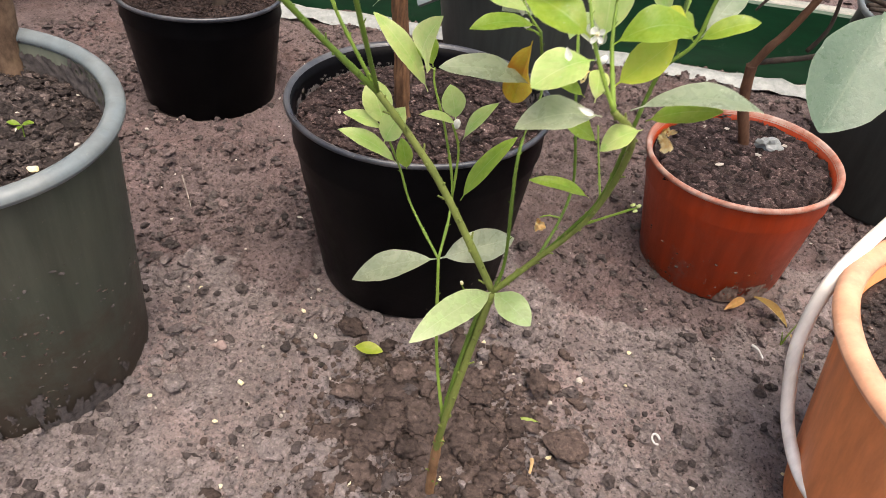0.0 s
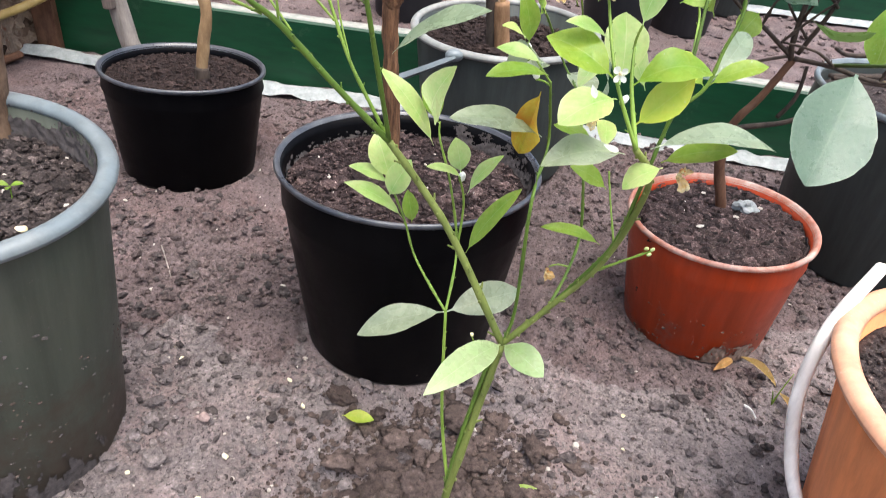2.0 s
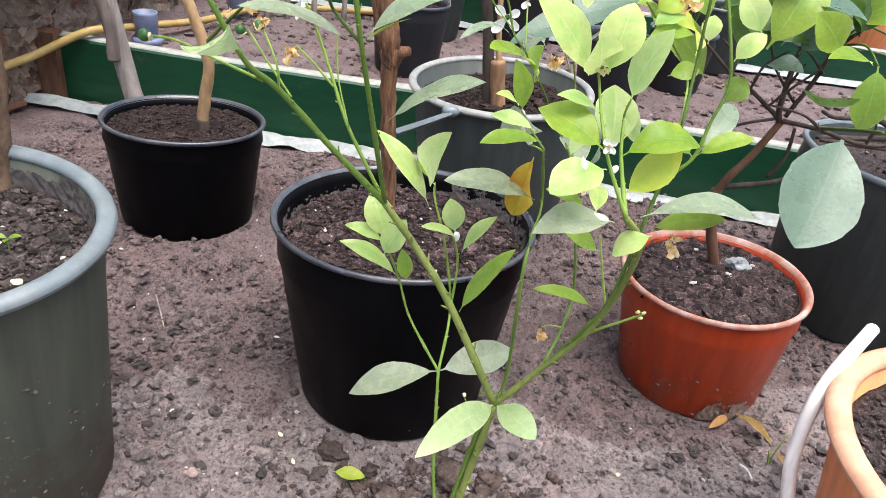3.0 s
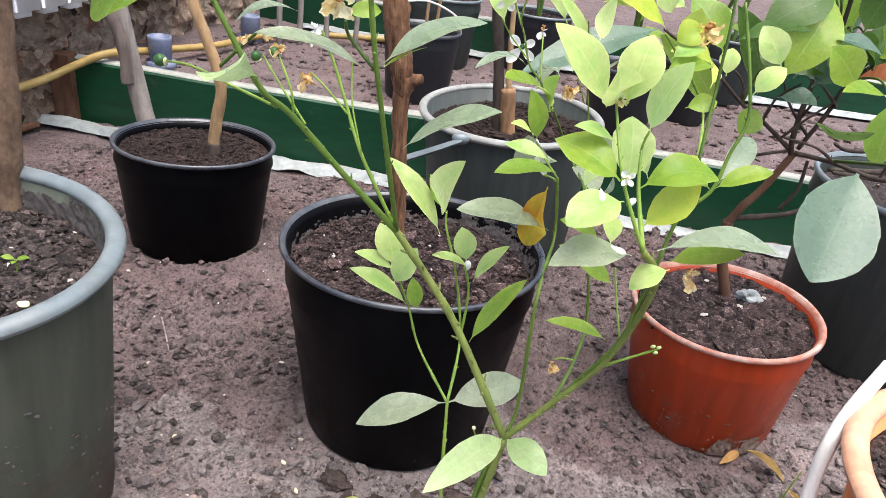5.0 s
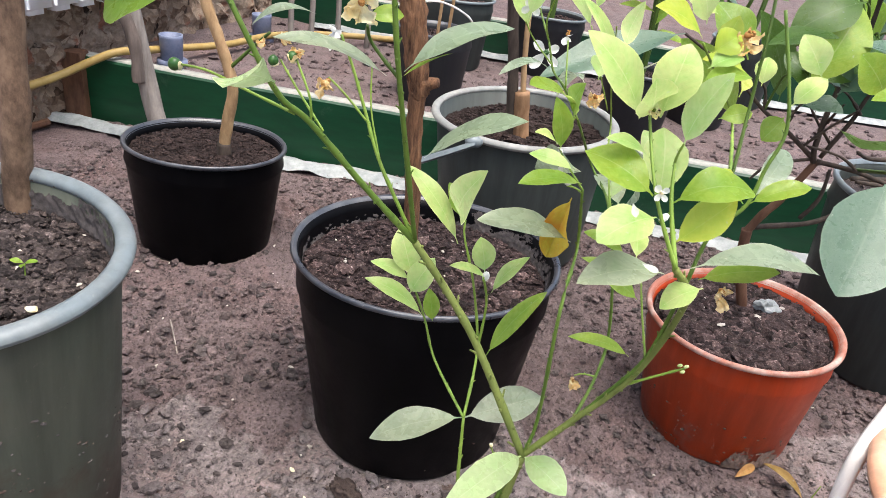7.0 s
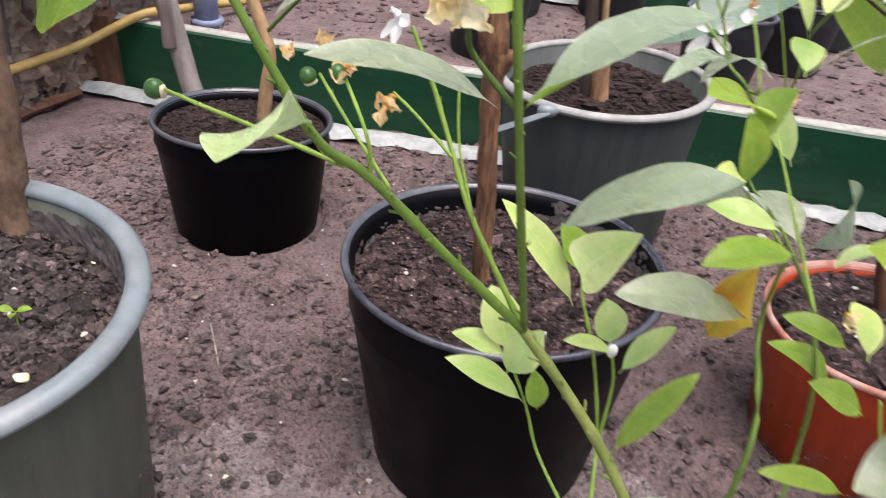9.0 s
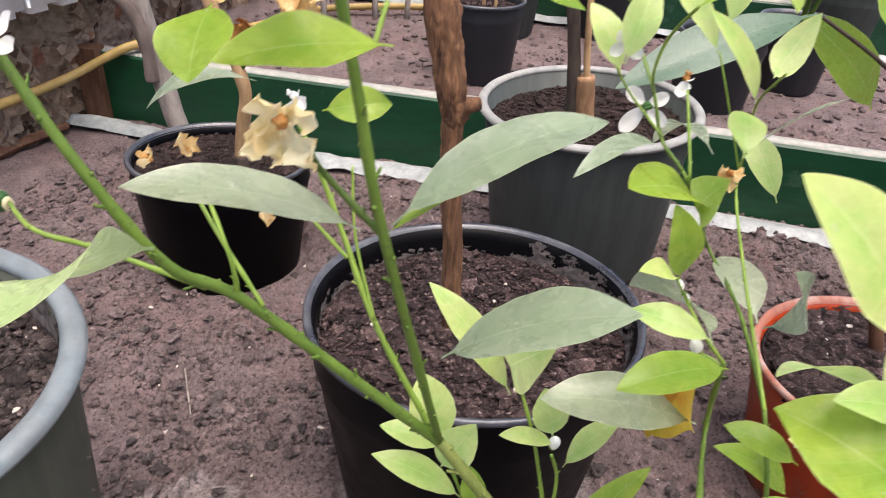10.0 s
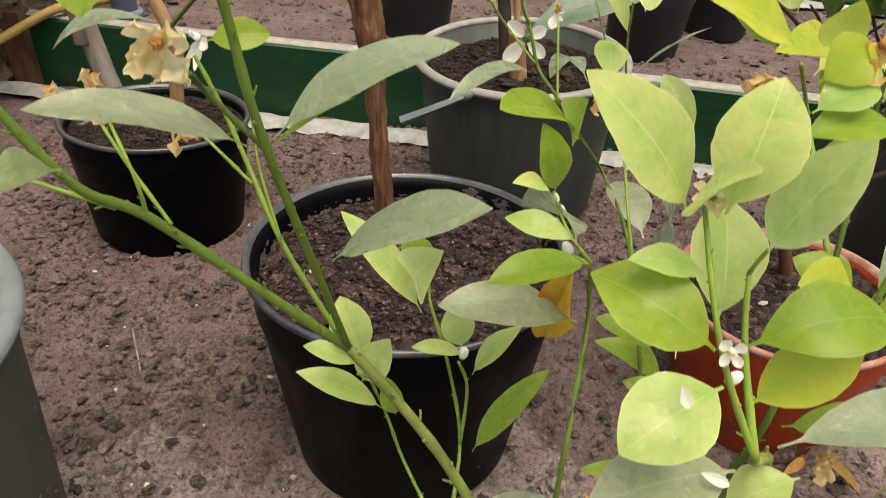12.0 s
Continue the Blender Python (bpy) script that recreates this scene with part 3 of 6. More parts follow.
# ---- board, edging, wall, closing walls ----
def green_paint():
    m, n, l, b = material("green painted wood", 0.45, spec=0.4)
    mp = n.new("ShaderNodeMapping")
    mp.inputs["Scale"].default_value = (0.12, 1, 1)
    l.new(coords(n), mp.inputs[0])
    g = noise_tex(n, l, mp.outputs[0], 60.0, 7.0, 0.7)
    c = ramp(n, l, g, (0.3, (0.0016, 0.026, 0.0095)), (0.7, (0.0030, 0.050, 0.018)))
    scuff = ramp(n, l, noise_tex(n, l, coords(n), 18.0, 6.0, 0.7), (0.62, (0, 0, 0)), (0.75, (0.35, 0.35, 0.35)))
    c = blend(n, l, scuff, c, (0.10, 0.16, 0.11))
    l.new(c, b.inputs["Base Color"])
    bump(n, l, b, g, 0.35, 0.001)
    return m


M_GREEN_PAINT = green_paint()
M_FILM = plain_material("grey white edging film", (0.17, 0.188, 0.185), (0.33, 0.345, 0.335), 45.0, 0.55, 0.5, 0.002)
M_DUSTY_EDGE = plain_material("dusty board edge", (0.20, 0.22, 0.19), (0.36, 0.33, 0.29), 60.0, 0.9)


def board(name, x0, x1, line, height, thick, label, ground_at):
    """A painted plank on edge along y = line(x), slightly bowed and worn, with a dusty top edge."""
    ob = thing(name, (0, 0, 0), label, "garden board")
    bm = bmesh.new()
    n = 40
    rows = []
    for i in range(n + 1):
        x = x0 + (x1 - x0) * i / n
        y = line(x) + 0.002 * math.sin(5 * x)
        top = ground_at + height + 0.004 * math.sin(3.1 * x) + 0.0015 * noise.noise(Vector((x * 30, 0, 0)))
        e = 0.004
        sect = ((0, -0.03), (0, top - e), (e, top), (thick - e, top), (thick, top - e), (thick, -0.03))
        rows.append([bm.verts.new((x, y + a, b)) for a, b in sect])
    for a, b in zip(rows, rows[1:]):
        for k in range(6):
            bm.faces.new((a[k], b[k], b[(k + 1) % 6], a[(k + 1) % 6]))
    bm.faces.new(rows[0])
    bm.faces.new(rows[-1][::-1])
    bmesh.ops.recalc_face_normals(bm, faces=bm.faces[:])
    part("plank", bm, M_GREEN_PAINT, ob, "", False)
    bm = bmesh.new()
    rows = []
    for i in range(n + 1):
        x = x0 + (x1 - x0) * i / n
        y = line(x) + 0.002 * math.sin(5 * x)
        top = ground_at + height + 0.004 * math.sin(3.1 * x) + 0.0015 * noise.noise(Vector((x * 30, 0, 0)))
        w = 0.0015 * noise.noise(Vector((x * 40, 5, 0)))
        rows.append([bm.verts.new((x, y + a, top + b)) for a, b in ((0.005 + w, 0.0), (0.007, 0.003), (thick + 0.004, 0.004), (thick + 0.006, -0.01))])
    for a, b in zip(rows, rows[1:]):
        for k in range(3):
            bm.faces.new((a[k], b[k], b[k + 1], a[k + 1]))
    part("dusty_edge", bm, M_DUSTY_EDGE, ob, "soil dust along the upper edge")
    return tagged(ob, kind="structure")


board("garden_board", -0.775, 3.2, board_y, 0.142, 0.025, "green painted wooden board edging the raised bed", 0.0)


def edging(name, pts, width, height, label, seed):
    """A crumpled strip of pale film folded along the foot of a board."""
    bm = bmesh.new()
    line = spline(pts, 14)
    last = None
    for i, q in enumerate(line):
        d = (line[min(i + 1, len(line) - 1)] - line[max(i - 1, 0)]).normalized()
        side = Vector((-d.y, d.x, 0))
        row = []
        for k in range(9):
            f = k / 8
            w = noise.noise(Vector((q.x * 22, q.y * 22 + seed, f * 2.5)))
            h = height * (math.sin(math.pi * min(1, 0.06 + f)) ** 0.6 if f < 0.95 else 0.1) + 0.006 * w
            row.append(bm.verts.new(q + side * (width * (f - 0.5) + 0.006 * w) + Vector((0, 0, max(h, -0.004)))))
        if last:
            for k in range(8):
                bm.faces.new((last[k], row[k], row[k + 1], last[k + 1]))
        last = row
    ob = part(name, bm, M_FILM)
    return tagged(ob, label, "edging strip", "", "structure")


edging("edging_strip", [(-1.05, 1.47, 0), (-0.8, 1.44, 0.005), (-0.5, 1.385, 0.0), (-0.2, 1.36, -0.002), (0.1, 1.32, 0), (0.5, 1.265, 0), (0.9, 1.20, 0), (1.6, 1.11, 0)],
       0.06, 0.02, "crumpled pale film strip along the foot of the green board", 1.0)


def stone_wall():
    m, n, l, b = material("flaking rubble wall", 0.95, spec=0.2)
    p = coords(n)
    v = n.new("ShaderNodeTexVoronoi")
    v.inputs["Scale"].default_value, v.inputs["Randomness"].default_value = 42.0, 1.0
    warp = n.new("ShaderNodeVectorMath")
    warp.operation = "ADD"
    nz = n.new("ShaderNodeTexNoise")
    nz.inputs["Scale"].default_value = 14.0
    l.new(p, nz.inputs["Vector"])
    sc = n.new("ShaderNodeVectorMath")
    sc.operation = "SCALE"
    sc.inputs["Scale"].default_value = 0.06
    l.new(nz.outputs["Color"], sc.inputs[0])
    l.new(p, warp.inputs[0])
    l.new(sc.outputs[0], warp.inputs[1])
    l.new(warp.outputs[0], v.inputs["Vector"])
    g = noise_tex(n, l, p, 60.0, 7.0, 0.7)
    tone = ramp(n, l, v.outputs["Color"], (0.12, (0.030, 0.019, 0.013)), (0.30, (0.17, 0.105, 0.068)), (0.8, (0.40, 0.295, 0.21)))
    pl = ramp(n, l, noise_tex(n, l, p, 7.0, 6.0, 0.7), (0.50, (0, 0, 0)), (0.54, (1, 1, 1)))
    c = blend(n, l, pl, tone, (0.33, 0.25, 0.185))
    c = blend(n, l, ramp(n, l, noise_tex(n, l, p, 17.0, 5.0), (0.60, (0, 0, 0)), (0.66, (1, 1, 1))), c, (0.27, 0.125, 0.078))
    c = blend(n, l, 1.0, c, ramp(n, l, g, (0.3, (0.6, 0.6, 0.6)), (0.7, (1.15, 1.15, 1.15))), "MULTIPLY")
    l.new(c, b.inputs["Base Color"])
    bump(n, l, b, blend(n, l, 0.6, g, v.outputs["Distance"]), 1.0, 0.02)
    return m


M_WALL = stone_wall()
# near white, so that the unseen closing walls throw light in sideways
M_BOUNCE_WALL = plain_material("pale light-bouncing wall", (0.66, 0.65, 0.63), (0.74, 0.73, 0.71), 8.0, 0.9)


def build_wall():
    """The rubble wall: its face is broken up by flaked plaster and stones."""
    bm = bmesh.new()
    ny, nz = 230, 90
    y0, y1, z1 = 0.9, 4.6, 2.3
    front, back = [], []
    for j in range(nz + 1):
        z = -0.05 + (0.55 + 0.05) * min(1, j / 70) + max(0, (j - 70) / 20) * (z1 - 0.55)
        row = []
        for i in range(ny + 1):
            y = y0 + (y1 - y0) * (i / ny) ** 1.6
            p = Vector((0, y, z))
            cell = noise.cell(p * 30 + Vector((0, 0.6 * noise.noise(p * 18), 0)))
            d = 0.014 * noise.noise(p * 9) + 0.030 * abs(noise.noise(p * 24)) + 0.024 * cell * max(0, noise.noise(p * 6) + 0.4)
            row.append(bm.verts.new((wall_x(y) + d - 0.012, y, z)))
        front.append(row)
    for a, b in zip(front, front[1:]):
        for i in range(ny):
            bm.faces.new((a[i], a[i + 1], b[i + 1], b[i]))
    # back and edges give it thickness
    bk = [[bm.verts.new((wall_x(y) - 0.25, y, z)) for y in (y0, y1)] for z in (-0.05, z1)]
    bm.faces.new((bk[0][0], bk[1][0], bk[1][1], bk[0][1]))
    bm.faces.new([*front[-1], bk[1][1], bk[1][0]])
    bm.faces.new([r[0] for r in front] + [bk[1][0], bk[0][0]])
    bm.faces.new([r[-1] for r in front][::-1] + [bk[0][1], bk[1][1]])
    ob = part("wall_left", bm, M_WALL, None, "", True)
    return tagged(ob, "old rubble wall with flaking plaster and bare stones", "wall", "", "structure")


build_wall()


def closing_wall(name, a, b):
    bm = slab(bmesh.new(), a, b)
    tagged(part(name, bm, M_BOUNCE_WALL, None, "", False), "added unseen wall closing the place, pale to bounce side light", "wall", "", "structure")


# added walls out of view: they close the place and bounce side light
closing_wall("wall_north", (-3.0, 6.5, -0.1), (6.2, 6.7, 1.2))
closing_wall("wall_east", (6.0, -4.0, -0.1), (6.2, 6.5, 1.2))
closing_wall("wall_south", (-3.0, -4.2, -0.1), (6.2, -4.0, 1.2))
closing_wall("wall_west", (-3.2, -4.2, -0.1), (-3.0, 6.7, 1.2))

# ---- pots ----
CRUMBS = {"potting soil": M_POTTING_CRUMB, "dry potting soil": M_DRY_CRUMB, "brown pot earth": M_EARTH_CRUMB}


def lean(ob, nx, ny):
    """Leans a pot so that its rim's normal is (nx, ny, 1)."""
    ob.rotation_mode = "QUATERNION"
    ob.rotation_quaternion = Vector((0, 0, 1)).rotation_difference(Vector((nx, ny, 1)).normalized())


def nursery_pot(at, normal, height, r_top, r_base, rim, body_mat, rim_mat, soil_mat, soil_drop, label, soil_rough=0.004, collar=0.03, seed=0.0, step=0.94, grit=0.004):
    """A tapered plastic plant pot: body with a stepped collar, rolled rim, soil."""
    ob = thing("plant_pot", at, label, "plant pot")
    lean(ob, *normal)
    h, rt, rb, w = height, r_top, r_base, 0.003
    rc = rb + (rt - rb) * step * (h - collar) / h
    body = [(0.001, 0.003), (rb - 0.01, 0.003), (rb, 0.0), (rb + 0.004, 0.006), (rc, h - collar - 0.006), (rc + 0.0025, h - collar), (rt - 0.006, h - 0.012), (rt - 0.004, h - 0.004),
            (rt - 0.004 - w, h - 0.004), (rt - 0.007 - w, h - 0.014), (rc - w, h - collar), (rb - w, 0.01), (0.001, 0.01)]
    part("body", lathe(body, 72, 0.006, seed), body_mat, ob)
    rr = rim
    ring = [(rt - 0.006 - rr * 0.3, h - 0.006), (rt - 0.004 - rr * 0.2, h - 0.001), (rt - rr * 0.3, h + 0.0005), (rt, h - rr * 0.25), (rt + 0.0005, h - rr * 0.8), (rt - rr * 0.35, h - rr * 1.1), (rt - 0.0065, h - rr * 1.0)]
    part("rim", lathe(ring, 72, 0.006, seed), rim_mat, ob)
    rs = rc + (rt - rc) * 0.3 - 0.004
    bm = soil_disc(rs, soil_rough, 7 * seed + height * 50)
    bm.transform(Matrix.Translation((0, 0, h - soil_drop)))
    part("soil", bm, soil_mat, ob, "crumbly dark potting soil")
    rng_top = h - soil_drop
    count = 6000 if at[1] < 1.1 and at[0] < 0.5 else 900

    def crumb(g):
        a, q = g.random() * 6.283, (rs - 1.2 * grit) * math.sqrt(g.random())
        return q * math.cos(a), q * math.sin(a), rng_top + 0.002

    me = scatter(count, crumb, lambda g: 0.0007 + grit * g.random() ** 4.5, int(seed * 10) + 3)
    stuff("loose_soil", me, CRUMBS[soil_mat.name], "loose crumbs of potting soil", "", ob)
    return ob


def rolled_bucket(at, normal, height, r_top, r_base, roll, body_mat, rim_mat, soil_mat, soil_drop, label, seed=0.0):
    """A thick round bucket with a heavy rolled rim."""
    ob = thing("bucket", at, label, "bucket")
    lean(ob, *normal)
    h, rt, rb = height, r_top, r_base
    body = [(0.001, 0.002), (rb - 0.02, 0.002), (rb - 0.006, 0.003), (rb, 0.012), (rb + 0.002, 0.02), (rt - roll * 1.3, h - roll * 1.2), (rt - roll * 1.3, h - 0.006), (rt - roll * 1.3 - 0.004, h - 0.006), (rb - 0.004, 0.02), (0.001, 0.02)]
    part("body", lathe(body, 88, 0.005, seed), body_mat, ob)
    ring = []
    for k in range(17):
        a = 2 * math.pi * k / 16
        ring.append((rt - roll + roll * math.cos(a), h - roll * 0.8 + roll * 0.8 * math.sin(a)))
    part("rim", lathe(ring, 88, 0.005, seed), rim_mat, ob)
    rs = rb + (rt - roll * 1.3 - rb) * (h - soil_drop) / h - 0.003
    bm = soil_disc(rs, 0.005, seed + 3)
    bm.transform(Matrix.Translation((0, 0, h - soil_drop)))
    part("soil", bm, soil_mat, ob, "dry crumbly soil in the bucket")

    def crumb(g):
        a, q = g.random() * 6.283, rs * 0.97 * math.sqrt(g.random())
        return q * math.cos(a), q * math.sin(a), h - soil_drop + 0.002

    stuff("loose_soil", scatter(6000, crumb, lambda g: 0.0007 + 0.0038 * g.random() ** 4.5, int(seed * 10) + 5), CRUMBS[soil_mat.name], "loose crumbs of soil", "", ob)
    return ob


mid_pot = nursery_pot((0.008, 0.660, -0.003), (-0.013, 0.044), 0.234, 0.145, 0.108, 0.0052, M_BLACK, M_BLACK_RIM, M_POTTING, 0.030, "large black plastic nursery pot filled with dark soil", 0.003, 0.045, 0.4, grit=0.0026)
back_pot = nursery_pot((-0.357, 1.027, -0.004), (0.016, 0.06), 0.173, 0.123, 0.098, 0.006, M_BLACK, M_BLACK_RIM, M_EARTH, 0.018, "black plastic nursery pot with a thin tan trunk", 0.004, 0.03, 1.7)
red_pot = nursery_pot((0.411, 0.718, 0.0), (-0.075, 0.007), 0.166, 0.114, 0.088, 0.0065, M_RED, M_RED_RIM, M_POTTING, 0.015, "brick red plastic pot, mud-stained, with a shrub", 0.008, 0.035, 2.9, 0.9, 0.009)
left_bucket = rolled_bucket((-0.3795, 0.461, -0.004), (0.085, -0.035), 0.312, 0.131, 0.112, 0.008, M_GREY, M_GREY_RIM, M_DRY_POTTING, 0.040, "grey-green plastic bucket with a pale rolled rim", 0.9)
back_bucket = rolled_bucket((0.160, 1.142, 0.0), (-0.048, -0.024), 0.252, 0.157, 0.125, 0.007, M_DARK_GREY, M_PALE_RIM, M_EARTH, 0.035, "dark grey bucket with a pale rim and handle", 2.2)
side_pot = nursery_pot((0.76, 0.93, 0.0), (0.0, 0.0), 0.27, 0.165, 0.135, 0.009, M_DARK_GREY, M_GREY_RIM, M_DRY_POTTING, 0.03, "dark grey plastic pot behind the red pot", 0.005, 0.04, 3.3)
terra_pot = rolled_bucket((0.50, 0.325, 0.0), (0.0, 0.0), 0.245, 0.168, 0.115, 0.010, M_ORANGE, M_ORANGE_RIM, M_DRY_POTTING, 0.03, "orange terracotta-coloured plastic pot with white handle", 4.1)



# ---- dried mud stuck low on two pots ----
M_DUST = plain_material("dry mud film", (0.13, 0.085, 0.065), (0.27, 0.20, 0.165), 140.0, 0.95, 0.6, 0.0015)
M_RESIDUE = plain_material("dried soil residue", (0.045, 0.037, 0.035), (0.115, 0.098, 0.090), 120.0, 0.95, 0.8, 0.002)


def mud_crumbs(pot, r0, r1, height, top, count, seed, mat=M_DARK_CLOD):
    def place(g):
        a, z = math.radians(g.uniform(190, 380)), 0.008 + top * g.random() ** 1.6
        if noise.noise(Vector((math.cos(a) * 5, math.sin(a) * 5, z * 30))) < g.uniform(-0.25, 0.3):
            return None
        r = r0 + (r1 - r0) * z / height
        return r * math.cos(a), r * math.sin(a), z

    me = scatter(count, place, lambda g: 0.0006 + 0.0020 * g.random() ** 4, seed, 0.6, 1, 0.0)
    stuff("dried_mud", me, mat, "crumbs of dried mud stuck to the wall", "", pot)


mud_crumbs(left_bucket, 0.1125, 0.121, 0.312, 0.16, 1500, 61)
mud_crumbs(left_bucket, 0.1128, 0.1213, 0.312, 0.22, 700, 64, M_RESIDUE)
mud_crumbs(red_pot, 0.0914, 0.1116, 0.166, 0.07, 320, 62)
mud_crumbs(mid_pot, 0.109, 0.139, 0.234, 0.10, 120, 63)


# ---- dried residue on the inner walls, bark and litter on the potting soil ----
def residue(pot, r_low, r_high, z_low, z_high, a0, a1, keep, seed, label="pale crust of dried soil inside the rim", mat=M_RESIDUE):
    """A ragged crust of dried soil on the wall of a pot, between two angles in degrees."""
    bm = bmesh.new()
    na, nz = max(24, int(2.4 * (a1 - a0))), 26
    grid = []
    for j in range(nz + 1):
        f = j / nz
        row = []
        for i in range(na + 1):
            a = radians(a0 + (a1 - a0) * i / na)
            r = r_low + (r_high - r_low) * f - 0.0012 - 0.0012 * noise.noise(Vector((a * 22, f * 6, seed)))
            row.append(bm.verts.new((r * math.cos(a), r * math.sin(a), z_low + (z_high - z_low) * f)))
        grid.append(row)
    for j in range(nz):
        for i in range(na):
            edge = min(i, na - i) / na * 5
            n = noise.noise(Vector((i * 0.05, j * 0.12, seed))) + 0.5 * noise.noise(Vector((i * 0.16, j * 0.32, seed))) + 0.3 * noise.noise(Vector((i * 0.5, j * 0.7, seed)))
            if n + keep + min(edge, 0.6) - 1.4 * (j / nz) > 0:
                bm.faces.new((grid[j][i], grid[j][i + 1], grid[j + 1][i + 1], grid[j + 1][i]))
    for v in [v for v in bm.verts if not v.link_faces]:
        bm.verts.remove(v)
    part("soil_crust", bm, mat, pot, label)


residue(mid_pot, 0.1335, 0.1375, 0.200, 0.230, -50, 75, 0.35, 3.0)
residue(mid_pot, 0.1335, 0.1375, 0.200, 0.226, 75, 290, -0.15, 5.0)
residue(left_bucket, 0.1148, 0.1163, 0.266, 0.306, -100, 130, 0.45, 7.0)
residue(red_pot, 0.1030, 0.1038, 0.148, 0.162, 0, 360, 0.1, 11.0)
residue(red_pot, 0.0944, 0.1002, 0.004, 0.050, 258, 305, 0.05, 13.0, "smear of dried mud low on the wall", M_DUST)
residue(left_bucket, 0.1163, 0.1192, 0.004, 0.120, 275, 350, -0.20, 17.0, "brown smears of mud low on the wall")


def on_pot_soil(radius, z):
    def place(g):
        a, q = g.random() * 6.283, radius * math.sqrt(g.random())
        return q * math.cos(a), q * math.sin(a), z
    return place


M_BARK_CHIP = soil_material("dark bark chips", (0.006, 0.0045, 0.004), (0.030, 0.022, 0.019), (0.16, 0.13, 0.115), 260.0, 30.0, None, 2)
stuff("loose_bark", scatter(420, on_pot_soil(0.097, 0.151), lambda g: 0.0020 + 0.0085 * g.random() ** 3.0, 71, 0.7, 3), M_BARK_CHIP, "dark flaky bark on the potting soil", "", red_pot, "stuff", True)
stuff("white_litter", scatter(9, on_pot_soil(0.09, 0.158), lambda g: 0.0014 + 0.0030 * g.random() ** 2, 72, 0.5), M_CHIP, "white petal scraps on the potting soil", "", red_pot)
stuff("loose_earth", scatter(420, on_pot_soil(0.128, 0.205), lambda g: 0.0022 + 0.0075 * g.random() ** 2.6, 77, 0.7, 2), M_POTTING_CRUMB, "dark lumps of potting soil in the pot", "", mid_pot)
stuff("loose_earth", scatter(260, on_pot_soil(0.108, 0.273), lambda g: 0.0022 + 0.0075 * g.random() ** 3, 73, 0.7, 2), M_DRY_CRUMB, "lumps of dry soil in the bucket", "", left_bucket)
stuff("pale_litter", scatter(22, on_pot_soil(0.108, 0.275), lambda g: 0.0010 + 0.0018 * g.random() ** 2, 74, 0.5), M_CHIP, "pale scraps of shell and petal on the soil", "", left_bucket)
stuff("loose_earth", scatter(200, on_pot_soil(0.104, 0.156), lambda g: 0.0022 + 0.0080 * g.random() ** 3, 75, 0.7, 2), M_EARTH_CRUMB, "lumps of brown earth in the pot", "", back_pot)
stuff("loose_earth", scatter(300, on_pot_soil(0.134, 0.219), lambda g: 0.0025 + 0.0085 * g.random() ** 3, 76, 0.7, 2), M_EARTH_CRUMB, "lumps of brown earth in the bucket", "", back_bucket)
# ---- the citrus sapling ----
sapling = thing("citrus_sapling", (0.05, 0.33, 0.0), "young citrus sapling with yellow-green leaves, planted in the soil", "plant")
FRUIT_TWO, FRUIT_THREE = (-0.131, 0.027, 0.503), (-0.143, 0.038, 0.495)
stem(sapling, [(0.000, 0.005, -0.020), (-0.001, -0.003, 0.070), (0.002, -0.010, 0.137), (0.012, -0.005, 0.210), (0.023, 0.003, 0.275)], 0.0031, 0.0027, M_STEM_OLD, "trunk", lumps=0.15, nodes=0.12)
stem(sapling, [(0.000, 0.005, -0.020), (-0.001, -0.001, 0.050), (0.0005, -0.007, 0.112)], 0.0048, 0.0038, M_STUMP, "trunk_base", "brown bark at the foot of the stem", lumps=0.35)
stem(sapling, [(0.023, 0.003, 0.275), (-0.014, 0.018, 0.340), (-0.036, 0.027, 0.370), (-0.060, 0.033, 0.399)], 0.0025, 0.0021, M_STEM_OLD, nodes=0.14)
stem(sapling, [(-0.060, 0.033, 0.399), (-0.092, 0.026, 0.434), (-0.119, 0.017, 0.467), (-0.133, 0.008, 0.482), (-0.148, 0.005, 0.510), (-0.161, 0.007, 0.534)], 0.00190, 0.00121, M_STEM, nodes=0.16)
stem(sapling, [(-0.060, 0.033, 0.399), (-0.077, 0.006, 0.498), (-0.083, 0.003, 0.537), (-0.091, -0.001, 0.588)], 0.00140, 0.00118, M_STEM, nodes=0.16)
stem(sapling, [(-0.060, 0.033, 0.399), (-0.072, 0.037, 0.419), (-0.086, 0.045, 0.442), (-0.097, 0.054, 0.467), (-0.105, 0.059, 0.486), (-0.113, 0.063, 0.502)], 0.00122, 0.00071, M_SHOOT, nodes=0.2)
stem(sapling, [(-0.095, 0.050, 0.461), (-0.108, 0.054, 0.473), (-0.118, 0.060, 0.479)], 0.00066, 0.00051, M_SHOOT, nodes=0.2)
stem(sapling, [(-0.085, 0.044, 0.441), (-0.093, 0.054, 0.466), (-0.095, 0.060, 0.489)], 0.00056, 0.00040, M_SHOOT, nodes=0.2)
stem(sapling, [(-0.119, 0.017, 0.467), (-0.120, 0.017, 0.480), (-0.129, 0.027, 0.495)], 0.00070, 0.00053, M_SHOOT, nodes=0.2)
stem(sapling, [(-0.113, 0.019, 0.463), (-0.129, 0.031, 0.479), (-0.140, 0.041, 0.490)], 0.00070, 0.00053, M_SHOOT, nodes=0.2)
stem(sapling, [(-0.126, 0.013, 0.472), (-0.152, 0.012, 0.482), (-0.166, 0.008, 0.489), (-0.185, 0.026, 0.485)], 0.00077, 0.00056, M_SHOOT, nodes=0.2)
